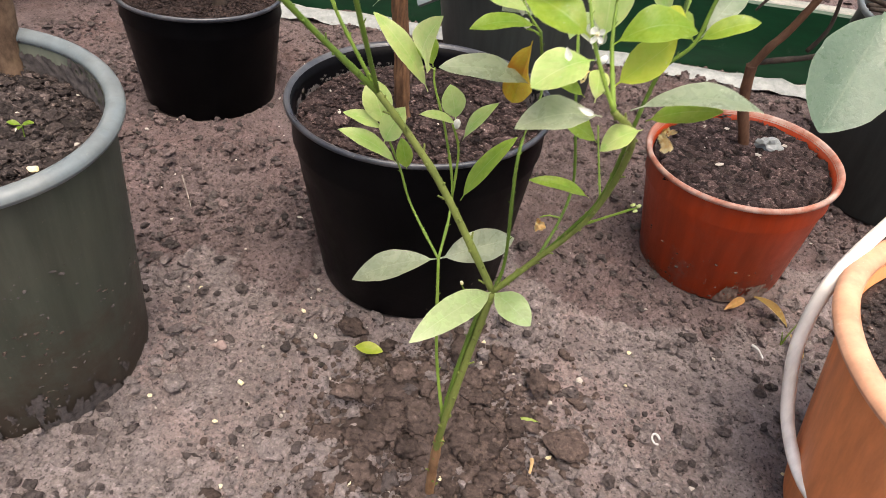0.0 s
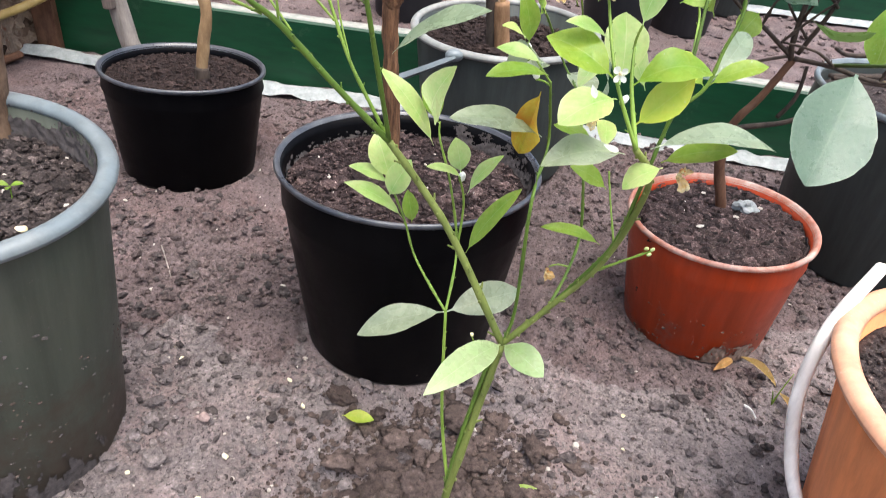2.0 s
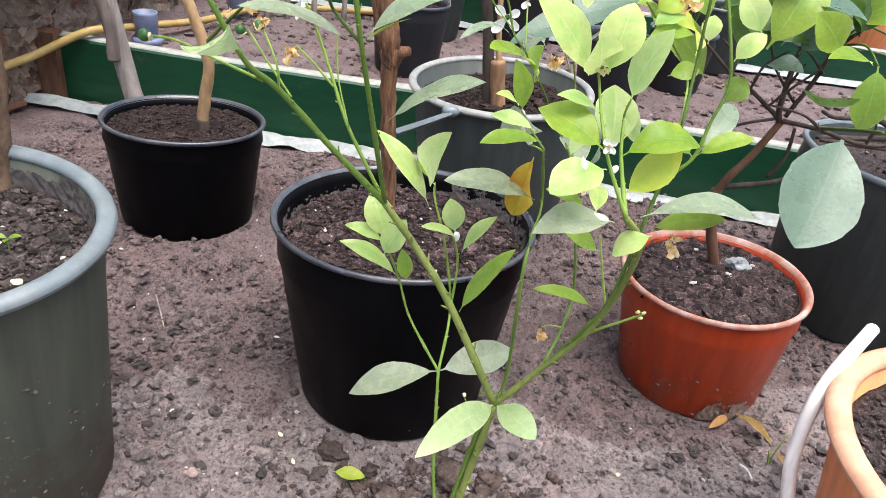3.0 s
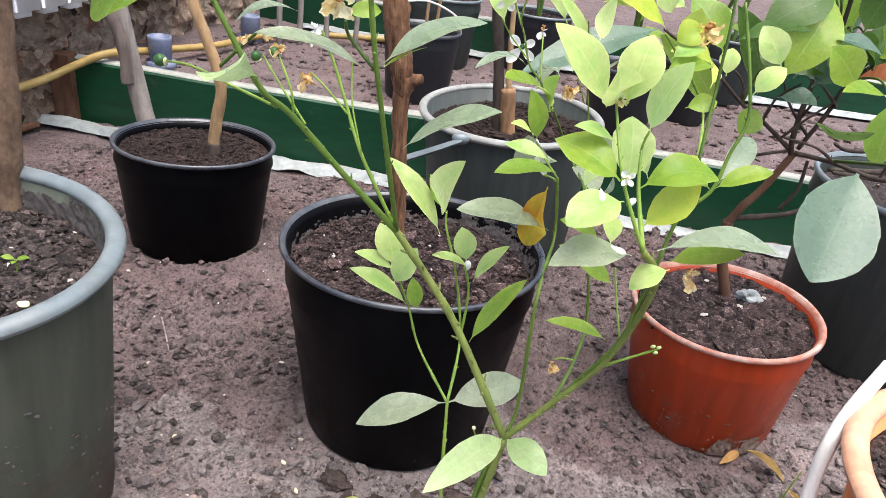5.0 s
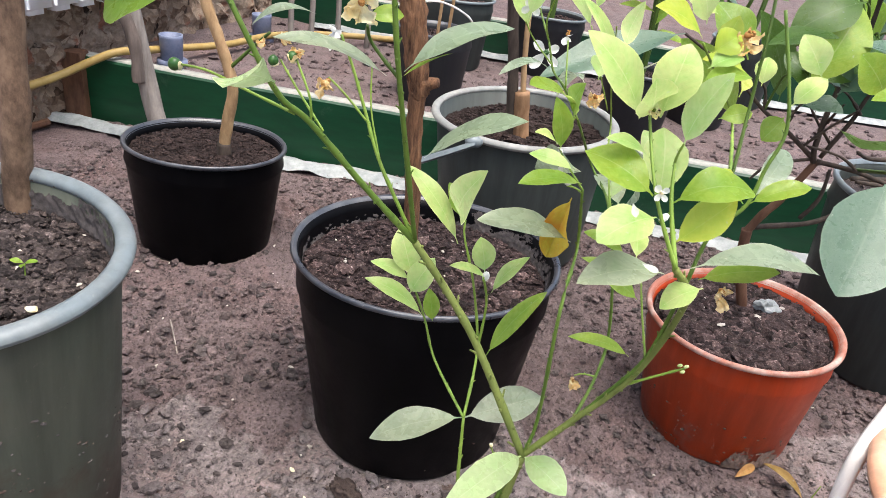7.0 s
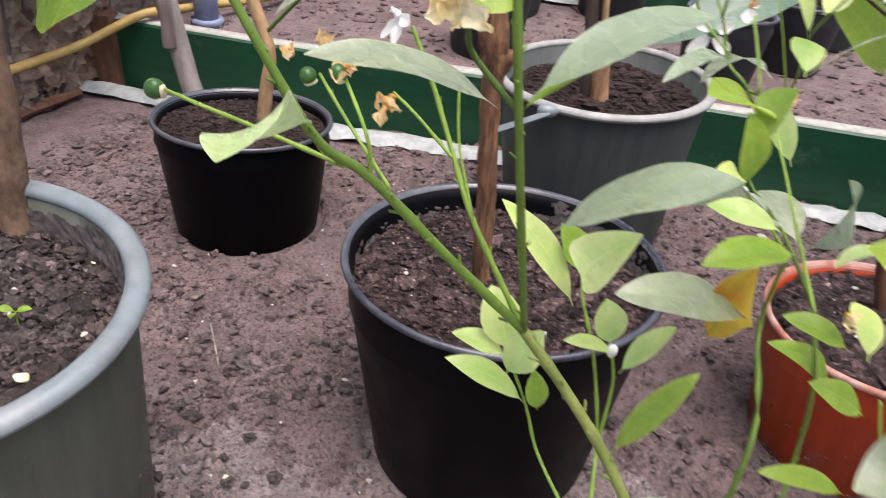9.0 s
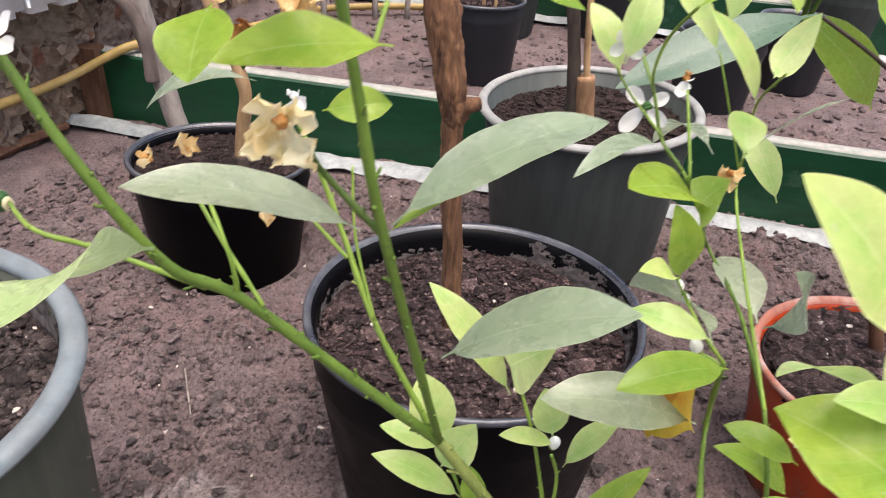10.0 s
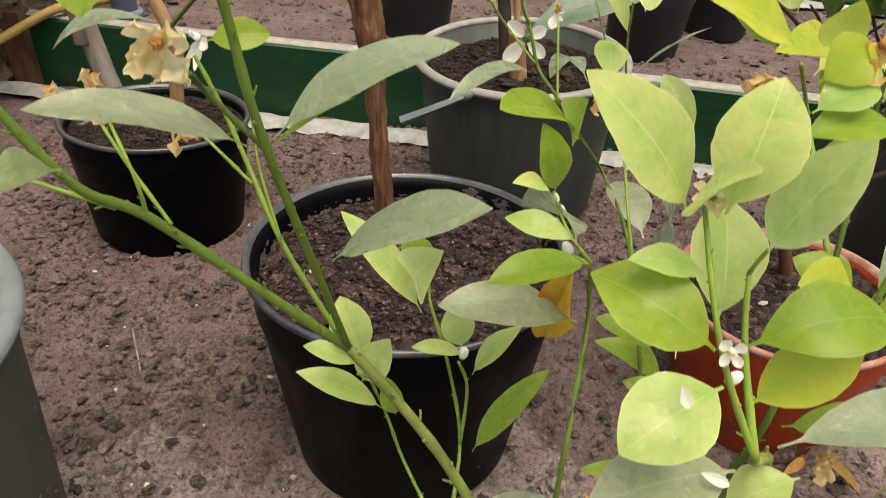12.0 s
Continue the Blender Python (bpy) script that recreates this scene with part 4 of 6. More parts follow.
stem(sapling, [(-0.077, 0.006, 0.498), (-0.091, 0.008, 0.512), (-0.093, 0.001, 0.521)], 0.00092, 0.00071, M_DARK_STEM, nodes=0.2)
stem(sapling, [(0.002, -0.010, 0.137), (-0.009, 0.006, 0.200), (-0.015, 0.022, 0.283)], 0.00136, 0.00104, M_SHOOT, nodes=0.15)
stem(sapling, [(-0.015, 0.022, 0.283), (-0.037, 0.056, 0.300), (-0.047, 0.065, 0.325), (-0.058, 0.073, 0.347)], 0.00097, 0.00062, M_SHOOT, nodes=0.25)
stem(sapling, [(-0.015, 0.022, 0.283), (-0.009, 0.063, 0.306), (-0.018, 0.076, 0.350), (-0.028, 0.087, 0.378), (-0.029, 0.091, 0.389)], 0.00101, 0.00062, M_SHOOT, nodes=0.25)
stem(sapling, [(-0.009, 0.063, 0.306), (-0.008, 0.069, 0.340), (-0.014, 0.063, 0.364)], 0.00092, 0.00070, M_SHOOT, nodes=0.2)
stem(sapling, [(0.023, 0.003, 0.275), (0.046, -0.000, 0.310), (0.069, -0.010, 0.357), (0.074, -0.028, 0.417), (0.054, -0.050, 0.447)], 0.0021, 0.0016, M_STEM_OLD, nodes=0.1, lumps=0.1)
stem(sapling, [(0.046, -0.000, 0.310), (0.058, -0.004, 0.335), (0.071, -0.013, 0.372), (0.074, -0.021, 0.421), (0.078, -0.016, 0.439), (0.082, -0.014, 0.453), (0.093, -0.013, 0.466), (0.097, -0.010, 0.484), (0.102, -0.006, 0.501), (0.098, -0.001, 0.521), (0.090, 0.011, 0.551)], 0.00123, 0.00075, M_STEM, nodes=0.12)
stem(sapling, [(0.082, -0.014, 0.453), (0.088, 0.000, 0.470), (0.093, 0.018, 0.503), (0.093, 0.022, 0.520), (0.093, 0.025, 0.536), (0.093, 0.034, 0.563)], 0.00095, 0.00070, M_DARK_STEM, nodes=0.12)
stem(sapling, [(0.054, -0.050, 0.447), (0.050, -0.033, 0.470), (0.050, -0.022, 0.486)], 0.00122, 0.00062, M_SHOOT, nodes=0.12)
stem(sapling, [(0.054, -0.050, 0.447), (0.039, -0.041, 0.477), (0.034, -0.019, 0.504)], 0.00106, 0.00062, M_SHOOT, nodes=0.1)
stem(sapling, [(0.023, 0.003, 0.275), (0.028, 0.008, 0.301), (0.023, 0.002, 0.386), (0.037, 0.052, 0.398), (0.028, 0.039, 0.442)], 0.00122, 0.00082, M_STEM, nodes=0.25)
stem(sapling, [(0.028, 0.039, 0.442), (0.019, 0.042, 0.452), (0.016, 0.066, 0.454)], 0.00062, 0.00046, M_SHOOT, nodes=0.2)
stem(sapling, [(0.046, -0.000, 0.310), (0.059, 0.020, 0.326), (0.066, 0.036, 0.345), (0.060, 0.038, 0.382), (0.056, 0.054, 0.409)], 0.00106, 0.00084, M_STEM, nodes=0.15)
stem(sapling, [(0.056, 0.054, 0.409), (0.064, 0.114, 0.409), (0.062, 0.165, 0.411), (0.031, 0.103, 0.461), (0.016, 0.091, 0.483), (0.009, 0.102, 0.490), (0.004, 0.109, 0.505), (-0.002, 0.125, 0.519), (-0.009, 0.128, 0.538)], 0.00090, 0.00054, M_STEM, nodes=0.15)
stem(sapling, [(0.056, 0.054, 0.409), (0.063, 0.131, 0.431), (0.073, 0.181, 0.438), (0.056, 0.142, 0.476), (0.051, 0.134, 0.495), (0.035, 0.081, 0.523)], 0.00077, 0.00042, M_SHOOT, nodes=0.15)
stem(sapling, [(0.059, 0.147, 0.458), (0.043, 0.138, 0.490), (0.034, 0.142, 0.512)], 0.00049, 0.00034, M_SHOOT)
stem(sapling, [(0.006, 0.094, 0.495), (-0.005, 0.104, 0.505), (-0.013, 0.097, 0.516)], 0.00049, 0.00039, M_SHOOT)
stem(sapling, [(0.016, 0.091, 0.483), (0.013, 0.075, 0.490), (0.015, 0.107, 0.507)], 0.00056, 0.00046, M_SHOOT, nodes=0.2)
stem(sapling, [(0.063, -0.005, 0.343), (0.079, -0.012, 0.359), (0.092, -0.017, 0.371)], 0.00088, 0.00055, M_SHOOT, nodes=0.3)
stem(sapling, [(0.071, -0.012, 0.371), (0.068, 0.002, 0.388), (0.065, 0.011, 0.404)], 0.00066, 0.00046, M_SHOOT, nodes=0.2)
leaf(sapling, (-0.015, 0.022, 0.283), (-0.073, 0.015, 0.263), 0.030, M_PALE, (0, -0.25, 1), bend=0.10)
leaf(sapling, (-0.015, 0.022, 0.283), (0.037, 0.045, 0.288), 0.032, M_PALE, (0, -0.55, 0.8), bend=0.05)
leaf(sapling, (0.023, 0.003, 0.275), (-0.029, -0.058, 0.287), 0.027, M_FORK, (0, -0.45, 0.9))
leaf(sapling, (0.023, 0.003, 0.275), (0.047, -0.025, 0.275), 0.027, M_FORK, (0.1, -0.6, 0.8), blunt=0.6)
leaf(sapling, (-0.059, 0.075, 0.350), (-0.071, 0.089, 0.378), 0.027, M_YOUNG, (0, -0.65, 0.75))
leaf(sapling, (-0.060, 0.074, 0.348), (-0.087, 0.074, 0.359), 0.016, M_YOUNG, (0, -0.3, 1))
leaf(sapling, (-0.059, 0.071, 0.340), (-0.046, 0.071, 0.369), 0.024, M_YOUNG, (0, -0.65, 0.75))
leaf(sapling, (-0.049, 0.066, 0.327), (-0.089, 0.064, 0.352), 0.019, M_YOUNG, (0, -0.3, 1))
leaf(sapling, (-0.042, 0.064, 0.325), (-0.047, 0.066, 0.349), 0.015, M_FRESH, (0, -0.65, 0.75))
leaf(sapling, (-0.029, 0.090, 0.388), (-0.026, 0.033, 0.448), 0.030, M_YOUNG, (-0.3, -0.8, 0.6))
leaf(sapling, (-0.030, 0.091, 0.389), (-0.043, 0.097, 0.411), 0.022, M_FRESH, (0.5, -0.7, 0.5))
leaf(sapling, (-0.032, 0.085, 0.374), (-0.071, 0.101, 0.418), 0.020, M_YOUNG, (-0.3, -0.2, 1))
leaf(sapling, (-0.012, 0.078, 0.359), (-0.018, 0.083, 0.382), 0.022, M_YOUNG, (0, -0.65, 0.75))
leaf(sapling, (-0.011, 0.075, 0.357), (-0.036, 0.069, 0.366), 0.012, M_YOUNG, (0, -0.3, 1))
leaf(sapling, (-0.006, 0.072, 0.347), (0.015, 0.077, 0.375), 0.015, M_YOUNG, (-0.4, -0.4, 0.8))
leaf(sapling, (-0.003, 0.058, 0.307), (0.030, 0.070, 0.355), 0.018, M_FRESH, (-0.5, -0.6, 0.6))
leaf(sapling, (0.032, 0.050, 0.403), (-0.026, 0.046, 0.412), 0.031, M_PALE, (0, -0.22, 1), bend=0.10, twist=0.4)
leaf(sapling, (0.026, 0.049, 0.432), (0.021, 0.058, 0.387), 0.025, M_ORANGE_LEAF, (-0.3, -0.9, 0.3), label="withering orange leaf", fold=1.1, ripple=0.16, bend=-0.06, twist=1.2)
leaf(sapling, (0.024, 0.027, 0.450), (-0.012, 0.011, 0.452), 0.019, M_FRESH, (0, -0.25, 1), bend=0.1)
leaf(sapling, (0.020, 0.034, 0.454), (-0.005, 0.041, 0.458), 0.014, M_YOUNG, (0, -0.5, 0.9))
leaf(sapling, (0.020, 0.034, 0.453), (0.010, 0.098, 0.428), 0.030, M_PALE, (0.3, -0.7, 0.5))
leaf(sapling, (0.017, 0.069, 0.453), (0.007, 0.062, 0.485), 0.018, M_FRESH, (0, -0.65, 0.75))
leaf(sapling, (0.014, 0.064, 0.456), (-0.003, 0.048, 0.468), 0.011, M_YOUNG, (0, -0.5, 0.9))
leaf(sapling, (0.028, 0.092, 0.465), (-0.009, 0.060, 0.490), 0.032, M_FRESH, (0.1, -0.22, 1), blunt=0.7)
leaf(sapling, (0.028, 0.092, 0.465), (0.022, 0.064, 0.494), 0.022, M_FRESH, (-0.6, -0.6, 0.4))
leaf(sapling, (0.006, 0.090, 0.491), (-0.027, 0.056, 0.494), 0.012, M_PALE, (0, -0.2, 1), bend=0.16)
leaf(sapling, (-0.010, 0.102, 0.512), (-0.023, 0.110, 0.533), 0.015, M_YOUNG, (0, -0.65, 0.75))
leaf(sapling, (-0.013, 0.085, 0.521), (-0.007, 0.093, 0.544), 0.015, M_YOUNG, (0, -0.65, 0.75))
stem(sapling, [(0.004, 0.109, 0.505), (-0.002, 0.091, 0.518), (-0.001, 0.086, 0.530), (-0.001, 0.064, 0.544)], 0.00051, 0.00051, M_SHOOT)
leaf(sapling, (-0.001, 0.064, 0.544), (0.041, 0.101, 0.537), 0.017, M_FRESH, (0, -0.3, 1), bend=0.16, stalk=0.02)
leaf(sapling, (0.031, 0.109, 0.483), (0.031, 0.192, 0.451), 0.016, M_PALE, (0, -0.5, 0.8))
leaf(sapling, (0.034, 0.089, 0.491), (0.037, 0.110, 0.500), 0.018, M_YOUNG, (0, -0.65, 0.75))
leaf(sapling, (0.061, 0.150, 0.501), (0.059, 0.124, 0.533), 0.017, M_YOUNG, (-0.3, -0.8, 0.5))
leaf(sapling, (0.052, 0.137, 0.493), (0.024, 0.134, 0.529), 0.014, M_YOUNG, (0, -0.65, 0.75))
leaf(sapling, (0.036, 0.150, 0.509), (0.010, 0.150, 0.536), 0.016, M_YOUNG, (0, -0.65, 0.75))
leaf(sapling, (0.036, 0.146, 0.521), (0.039, 0.156, 0.544), 0.015, M_YOUNG, (0, -0.65, 0.75))
leaf(sapling, (0.059, 0.145, 0.471), (0.087, 0.136, 0.500), 0.013, M_PALE, (0, 0.2, 1), bend=0.06)
leaf(sapling, (0.238, 0.472, 0.285), (0.205, 0.511, 0.339), 0.042, M_YOUNG, (0, -0.85, 0.5), blunt=0.6)
leaf(sapling, (0.077, 0.120, 0.399), (0.070, 0.165, 0.405), 0.030, M_PALE, (0, -0.65, 0.75))
leaf(sapling, (0.076, 0.113, 0.402), (0.054, 0.067, 0.461), 0.024, M_PALE, (0, -0.65, 0.75))
leaf(sapling, (0.029, -0.022, 0.503), (-0.001, -0.021, 0.536), 0.026, M_YOUNG, (0, -0.65, 0.75), blunt=0.5)
leaf(sapling, (0.036, -0.027, 0.506), (0.043, -0.018, 0.536), 0.027, M_YOUNG, (-0.1, -0.55, 0.85))
stem(sapling, [(0.050, -0.022, 0.485), (0.0495, -0.024, 0.490), (0.050, -0.026, 0.496)], 0.0006, 0.0005, M_SHOOT, nodes=0.2)
leaf(sapling, (0.050, -0.026, 0.495), (0.058, -0.034, 0.530), 0.0225, M_YOUNG, (-0.2, -0.45, 0.9))
leaf(sapling, (0.034, -0.019, 0.504), (0.027, -0.036, 0.524), 0.026, M_YOUNG, (0, -0.8, 0.4), bend=0.05)
leaf(sapling, (0.038, -0.041, 0.476), (0.008, -0.027, 0.487), 0.030, M_FRESH, (0.1, -0.55, 0.8), twist=-0.5)
leaf(sapling, (0.041, -0.045, 0.468), (0.014, -0.060, 0.460), 0.029, M_YOUNG, (0, -0.3, 1), blunt=0.58)
leaf(sapling, (0.049, -0.052, 0.445), (0.010, -0.061, 0.440), 0.029, M_PALE, (0, -0.15, 1), blunt=0.5)
leaf(sapling, (0.063, 0.023, 0.411), (0.067, 0.050, 0.418), 0.017, M_YOUNG, (0, -0.65, 0.75))
leaf(sapling, (0.050, -0.033, 0.470), (0.087, -0.029, 0.478), 0.028, M_FRESH, (-0.2, -0.4, 0.9), bend=0.22)
leaf(sapling, (0.055, -0.037, 0.453), (0.076, -0.037, 0.478), 0.023, M_YELLOW, (-0.3, -0.7, 0.6), bend=-0.04)
leaf(sapling, (0.036, -0.027, 0.488), (0.014, -0.033, 0.496), 0.012, M_YOUNG, (0, -0.4, 0.9))
leaf(sapling, (0.049, -0.018, 0.465), (0.050, 0.004, 0.493), 0.029, M_YOUNG, (0, -0.65, 0.75))
leaf(sapling, (0.048, -0.009, 0.472), (0.044, 0.036, 0.441), 0.018, M_YOUNG, (0, 0.1, 1))
leaf(sapling, (0.063, -0.044, 0.445), (0.129, -0.033, 0.444), 0.026, M_PALE, (0, -0.1, 1), bend=0.12)
leaf(sapling, (0.079, -0.022, 0.428), (0.110, -0.033, 0.443), 0.018, M_FRESH, (0, -0.5, 0.8))
leaf(sapling, (0.070, -0.048, 0.438), (0.053, -0.050, 0.426), 0.020, M_YOUNG, (0, -0.15, 1))
leaf(sapling, (0.071, 0.009, 0.355), (0.032, 0.005, 0.367), 0.013, M_FRESH, (0, -0.35, 1))
leaf(sapling, (0.069, 0.019, 0.388), (0.045, 0.021, 0.400), 0.016, M_FRESH, (0, -0.5, 0.8))
leaf(sapling, (0.058, 0.028, 0.411), (0.034, 0.036, 0.418), 0.015, M_FRESH, (0, -0.4, 1))
leaf(sapling, (0.075, 0.050, 0.369), (0.040, 0.048, 0.395), 0.018, M_FRESH, (0, -0.4, 1), bend=0.18)
leaf(sapling, (0.055, 0.004, 0.535), (0.030, 0.002, 0.546), 0.026, M_YELLOW, (0, -0.4, 0.9))
leaf(sapling, (0.070, 0.019, 0.531), (0.071, 0.011, 0.546), 0.015, M_YELLOW, (0, -0.65, 0.75))
leaf(sapling, (0.138, 0.134, 0.482), (0.079, 0.060, 0.516), 0.026, M_YELLOW, (0, -0.65, 0.75))
leaf(sapling, (0.056, -0.009, 0.532), (0.068, -0.004, 0.540), 0.018, M_YELLOW, (0.2, -0.7, 0.7))
leaf(sapling, (0.055, -0.013, 0.526), (0.070, -0.010, 0.532), 0.016, M_YOUNG, (0, -0.3, 1))
leaf(sapling, (0.052, -0.017, 0.521), (0.074, -0.015, 0.525), 0.018, M_FRESH, (0, -0.3, 1))
leaf(sapling, (0.061, 0.021, 0.539), (0.046, 0.018, 0.562), 0.030, M_YOUNG, (0, -0.65, 0.75))
leaf(sapling, (0.093, 0.095, 0.535), (0.076, 0.099, 0.540), 0.020, M_YOUNG, (0, -0.65, 0.75))
stem(sapling, [(0.088, 0.000, 0.470), (0.124, 0.104, 0.477), (0.052, -0.006, 0.535)], 0.00106, 0.00053, M_SHOOT, nodes=0.2)
leaf(sapling, (0.115, 0.006, 0.525), (0.102, 0.011, 0.542), 0.020, M_YOUNG, (-0.3, -0.8, 0.5))
leaf(sapling, (0.103, -0.000, 0.512), (0.115, 0.001, 0.526), 0.016, M_YOUNG, (-0.3, -0.6, 0.7))
leaf(sapling, (0.094, -0.013, 0.467), (0.120, -0.013, 0.479), 0.016, M_FRESH, (0, -0.4, 1))
leaf(sapling, (0.097, -0.008, 0.467), (0.122, 0.024, 0.484), 0.018, M_PALE, (0, -0.65, 0.75))
leaf(sapling, (0.092, -0.006, 0.470), (0.073, -0.009, 0.473), 0.022, M_YELLOW, (0, -0.6, 0.7))
leaf(sapling, (0.096, -0.004, 0.463), (0.079, 0.007, 0.471), 0.022, M_FRESH, (0, -0.5, 0.8))
leaf(sapling, (0.100, 0.029, 0.513), (0.102, 0.036, 0.526), 0.014, M_YOUNG, (-0.4, -0.8, 0.4))
leaf(sapling, (0.081, 0.021, 0.496), (0.097, 0.022, 0.501), 0.014, M_FRESH, (0, -0.7, 0.6))
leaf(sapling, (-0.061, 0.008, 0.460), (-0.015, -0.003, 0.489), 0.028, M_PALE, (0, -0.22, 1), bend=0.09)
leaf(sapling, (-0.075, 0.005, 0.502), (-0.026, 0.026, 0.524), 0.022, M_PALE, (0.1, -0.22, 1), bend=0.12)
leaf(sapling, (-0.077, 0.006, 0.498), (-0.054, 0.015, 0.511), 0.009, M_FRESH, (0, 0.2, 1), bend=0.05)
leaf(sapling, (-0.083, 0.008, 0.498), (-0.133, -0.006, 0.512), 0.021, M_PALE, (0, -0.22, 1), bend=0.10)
leaf(sapling, (-0.073, -0.015, 0.550), (-0.100, -0.028, 0.549), 0.020, M_FRESH, (0, -0.35, 1), bend=0.06)
leaf(sapling, (-0.096, 0.027, 0.520), (-0.079, 0.030, 0.522), 0.013, M_FRESH, (0, -0.8, 0.6), blunt=0.5)
stem(sapling, [(-0.080, 0.007, 0.543), (-0.078, 0.012, 0.551)], 0.00056, 0.00051, M_SHOOT, nodes=0.2)
leaf(sapling, (-0.078, 0.012, 0.551), (-0.051, 0.016, 0.555), 0.013, M_FRESH, (0, -0.3, 1), bend=0.22)
leaf(sapling, (-0.128, 0.045, 0.539), (-0.127, 0.022, 0.526), 0.027, M_FRESH, (-0.1, -0.8, 0.5), bend=0.08)
leaf(sapling, (-0.094, -0.000, 0.556), (-0.076, -0.082, 0.582), 0.014, M_MATURE, (0, -0.4, 0.9))
leaf(sapling, (-0.129, 0.076, 0.508), (-0.161, 0.065, 0.500), 0.011, M_PALE, (0, -0.3, 1), bend=0.2)
leaf(sapling, (-0.132, 0.061, 0.554), (-0.173, 0.050, 0.541), 0.013, M_FRESH, (0, -0.4, 0.9))
leaf(sapling, (-0.102, 0.062, 0.552), (-0.068, 0.066, 0.555), 0.015, M_FRESH, (0, -0.4, 0.9))
leaf(sapling, (-0.061, 0.108, 0.538), (-0.024, 0.111, 0.530), 0.022, M_FRESH, (0, -0.2, 1), bend=0.06)
leaf(sapling, (-0.098, 0.049, 0.532), (-0.114, 0.048, 0.530), 0.010, M_FRESH, (-0.5, -0.7, 0.4))
leaf(sapling, (-0.180, 0.015, 0.523), (-0.222, 0.028, 0.504), 0.036, M_DEEP, (-0.1, -0.7, 0.6), blunt=0.6)
stem(sapling, [(-0.161, 0.007, 0.532), (-0.172, 0.010, 0.528), (-0.182, 0.016, 0.5225)], 0.0008, 0.0006, M_SHOOT, nodes=0.2)
leaf(sapling, (-0.169, 0.010, 0.531), (-0.183, 0.003, 0.536), 0.030, M_FRESH, (-0.2, -0.7, 0.6))
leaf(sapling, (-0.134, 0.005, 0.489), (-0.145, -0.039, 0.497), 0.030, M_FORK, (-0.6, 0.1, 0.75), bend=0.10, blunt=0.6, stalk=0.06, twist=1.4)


def petal_mesh(base, tip, width, face, ripple=0.06, rows=9, cols=6):
    return leaf_mesh(base, tip, width, face, bend=-0.12, fold=0.5, rows=rows, cols=cols, stalk=0.0, ripple=ripple, blunt=0.85)


def blossom(parent, at, size, out, mat, centre_mat, petals=5, spread=0.8, droop=0.0, name="flower", label="", seed=1):
    """A small five-petalled flower that looks along out; each petal is a piece of its own."""
    rng = random.Random(seed)
    bm = bmesh.new()
    o = Vector(out).normalized()
    a = Vector(at)
    blob(bm, a + o * size * 0.12, size * 0.16, (1, 1, 1), 0.3, 2)
    for k in range(6):
        blob(bm, a + o * size * 0.3 + Vector((rng.uniform(-1, 1), rng.uniform(-1, 1), rng.uniform(-1, 1))) * size * 0.1, size * 0.07)
    f = part(name, bm, centre_mat, parent, label)
    u = o.orthogonal().normalized()
    w = o.cross(u)
    for k in range(petals):
        t = 6.283 * k / petals + rng.uniform(-0.25, 0.25)
        d = u * math.cos(t) + w * math.sin(t)
        s = size * rng.uniform(0.75, 1.1)
        tip = a + d * s * spread + o * s * (1 - spread) + Vector((0, 0, -droop * s * rng.random()))
        limp = mat in (M_WILTED, M_DRIED)
        bm = petal_mesh(a, tip, s * 0.74, o, 0.3, 16, 8) if limp else petal_mesh(a, tip, s * 0.72, o)
        if limp:
            # withered tissue crumples and curls inwards at the tip
            for v in bm.verts:
                far = (v.co - a).length / s
                v.co += (noise.noise_vector(v.co * (2.4 / size) + Vector((seed, k, 0))) * 0.26 + noise.noise_vector(v.co * (6.0 / size)) * 0.10) * size * min(1.0, 1.6 * far)
                v.co += o * size * 0.35 * max(0.0, far - 0.6)
        part("petal", bm, mat, f)
    return f


def bud(parent, at, size, up, mat, label="white flower bud"):
    m = Vector((0, 0, 1)).rotation_difference(Vector(up).normalized()).to_matrix().to_4x4()
    b = part("bud", blob(bmesh.new(), at, size, (0.72, 0.72, 1.15), 0.15, 3, m), mat, parent, label)
    part("calyx", blob(bmesh.new(), Vector(at) - Vector(up).normalized() * size * 0.95, size * 0.5, (1, 1, 0.7), 0.1, 2, m), M_SHOOT, b)


def fruitlet(parent, at, size, hang):
    h = Vector(hang).normalized()
    f = part("fruit", blob(bmesh.new(), at, size, (1, 1, 1.05), 0.05, 3), M_FRUIT, parent, "tiny unripe green fruit")
    m = Vector((0, 0, 1)).rotation_difference(-h).to_matrix().to_4x4()
    part("calyx", blob(bmesh.new(), Vector(at) - h * size * 0.85, size * 0.75, (1, 1, 0.5), 0.4, 2, m), M_WILTED, f, "dried yellow calyx")


fruitlet(sapling, (-0.189, 0.027, 0.4845), 0.0032, (-1, 0, 0.2))
fruitlet(sapling, (FRUIT_TWO[0], FRUIT_TWO[1], FRUIT_TWO[2] - 0.007), 0.0027, (-0.2, 0, 1))
fruitlet(sapling, (FRUIT_THREE[0], FRUIT_THREE[1], FRUIT_THREE[2] - 0.005), 0.0027, (-0.4, 0, 1))
blossom(sapling, (-0.095, -0.009, 0.532), 0.0094, (-0.1, -0.95, 0.1), M_WILTED, M_BROWN, 7, 0.80, 0.8, label="wilted cream flower with a brown centre", seed=2)
blossom(sapling, (-0.121, 0.094, 0.497), 0.010, (-0.5, -0.4, 0.4), M_PETAL, M_PETAL, 4, 0.8, 0.9, label="open white citrus flower", seed=3)
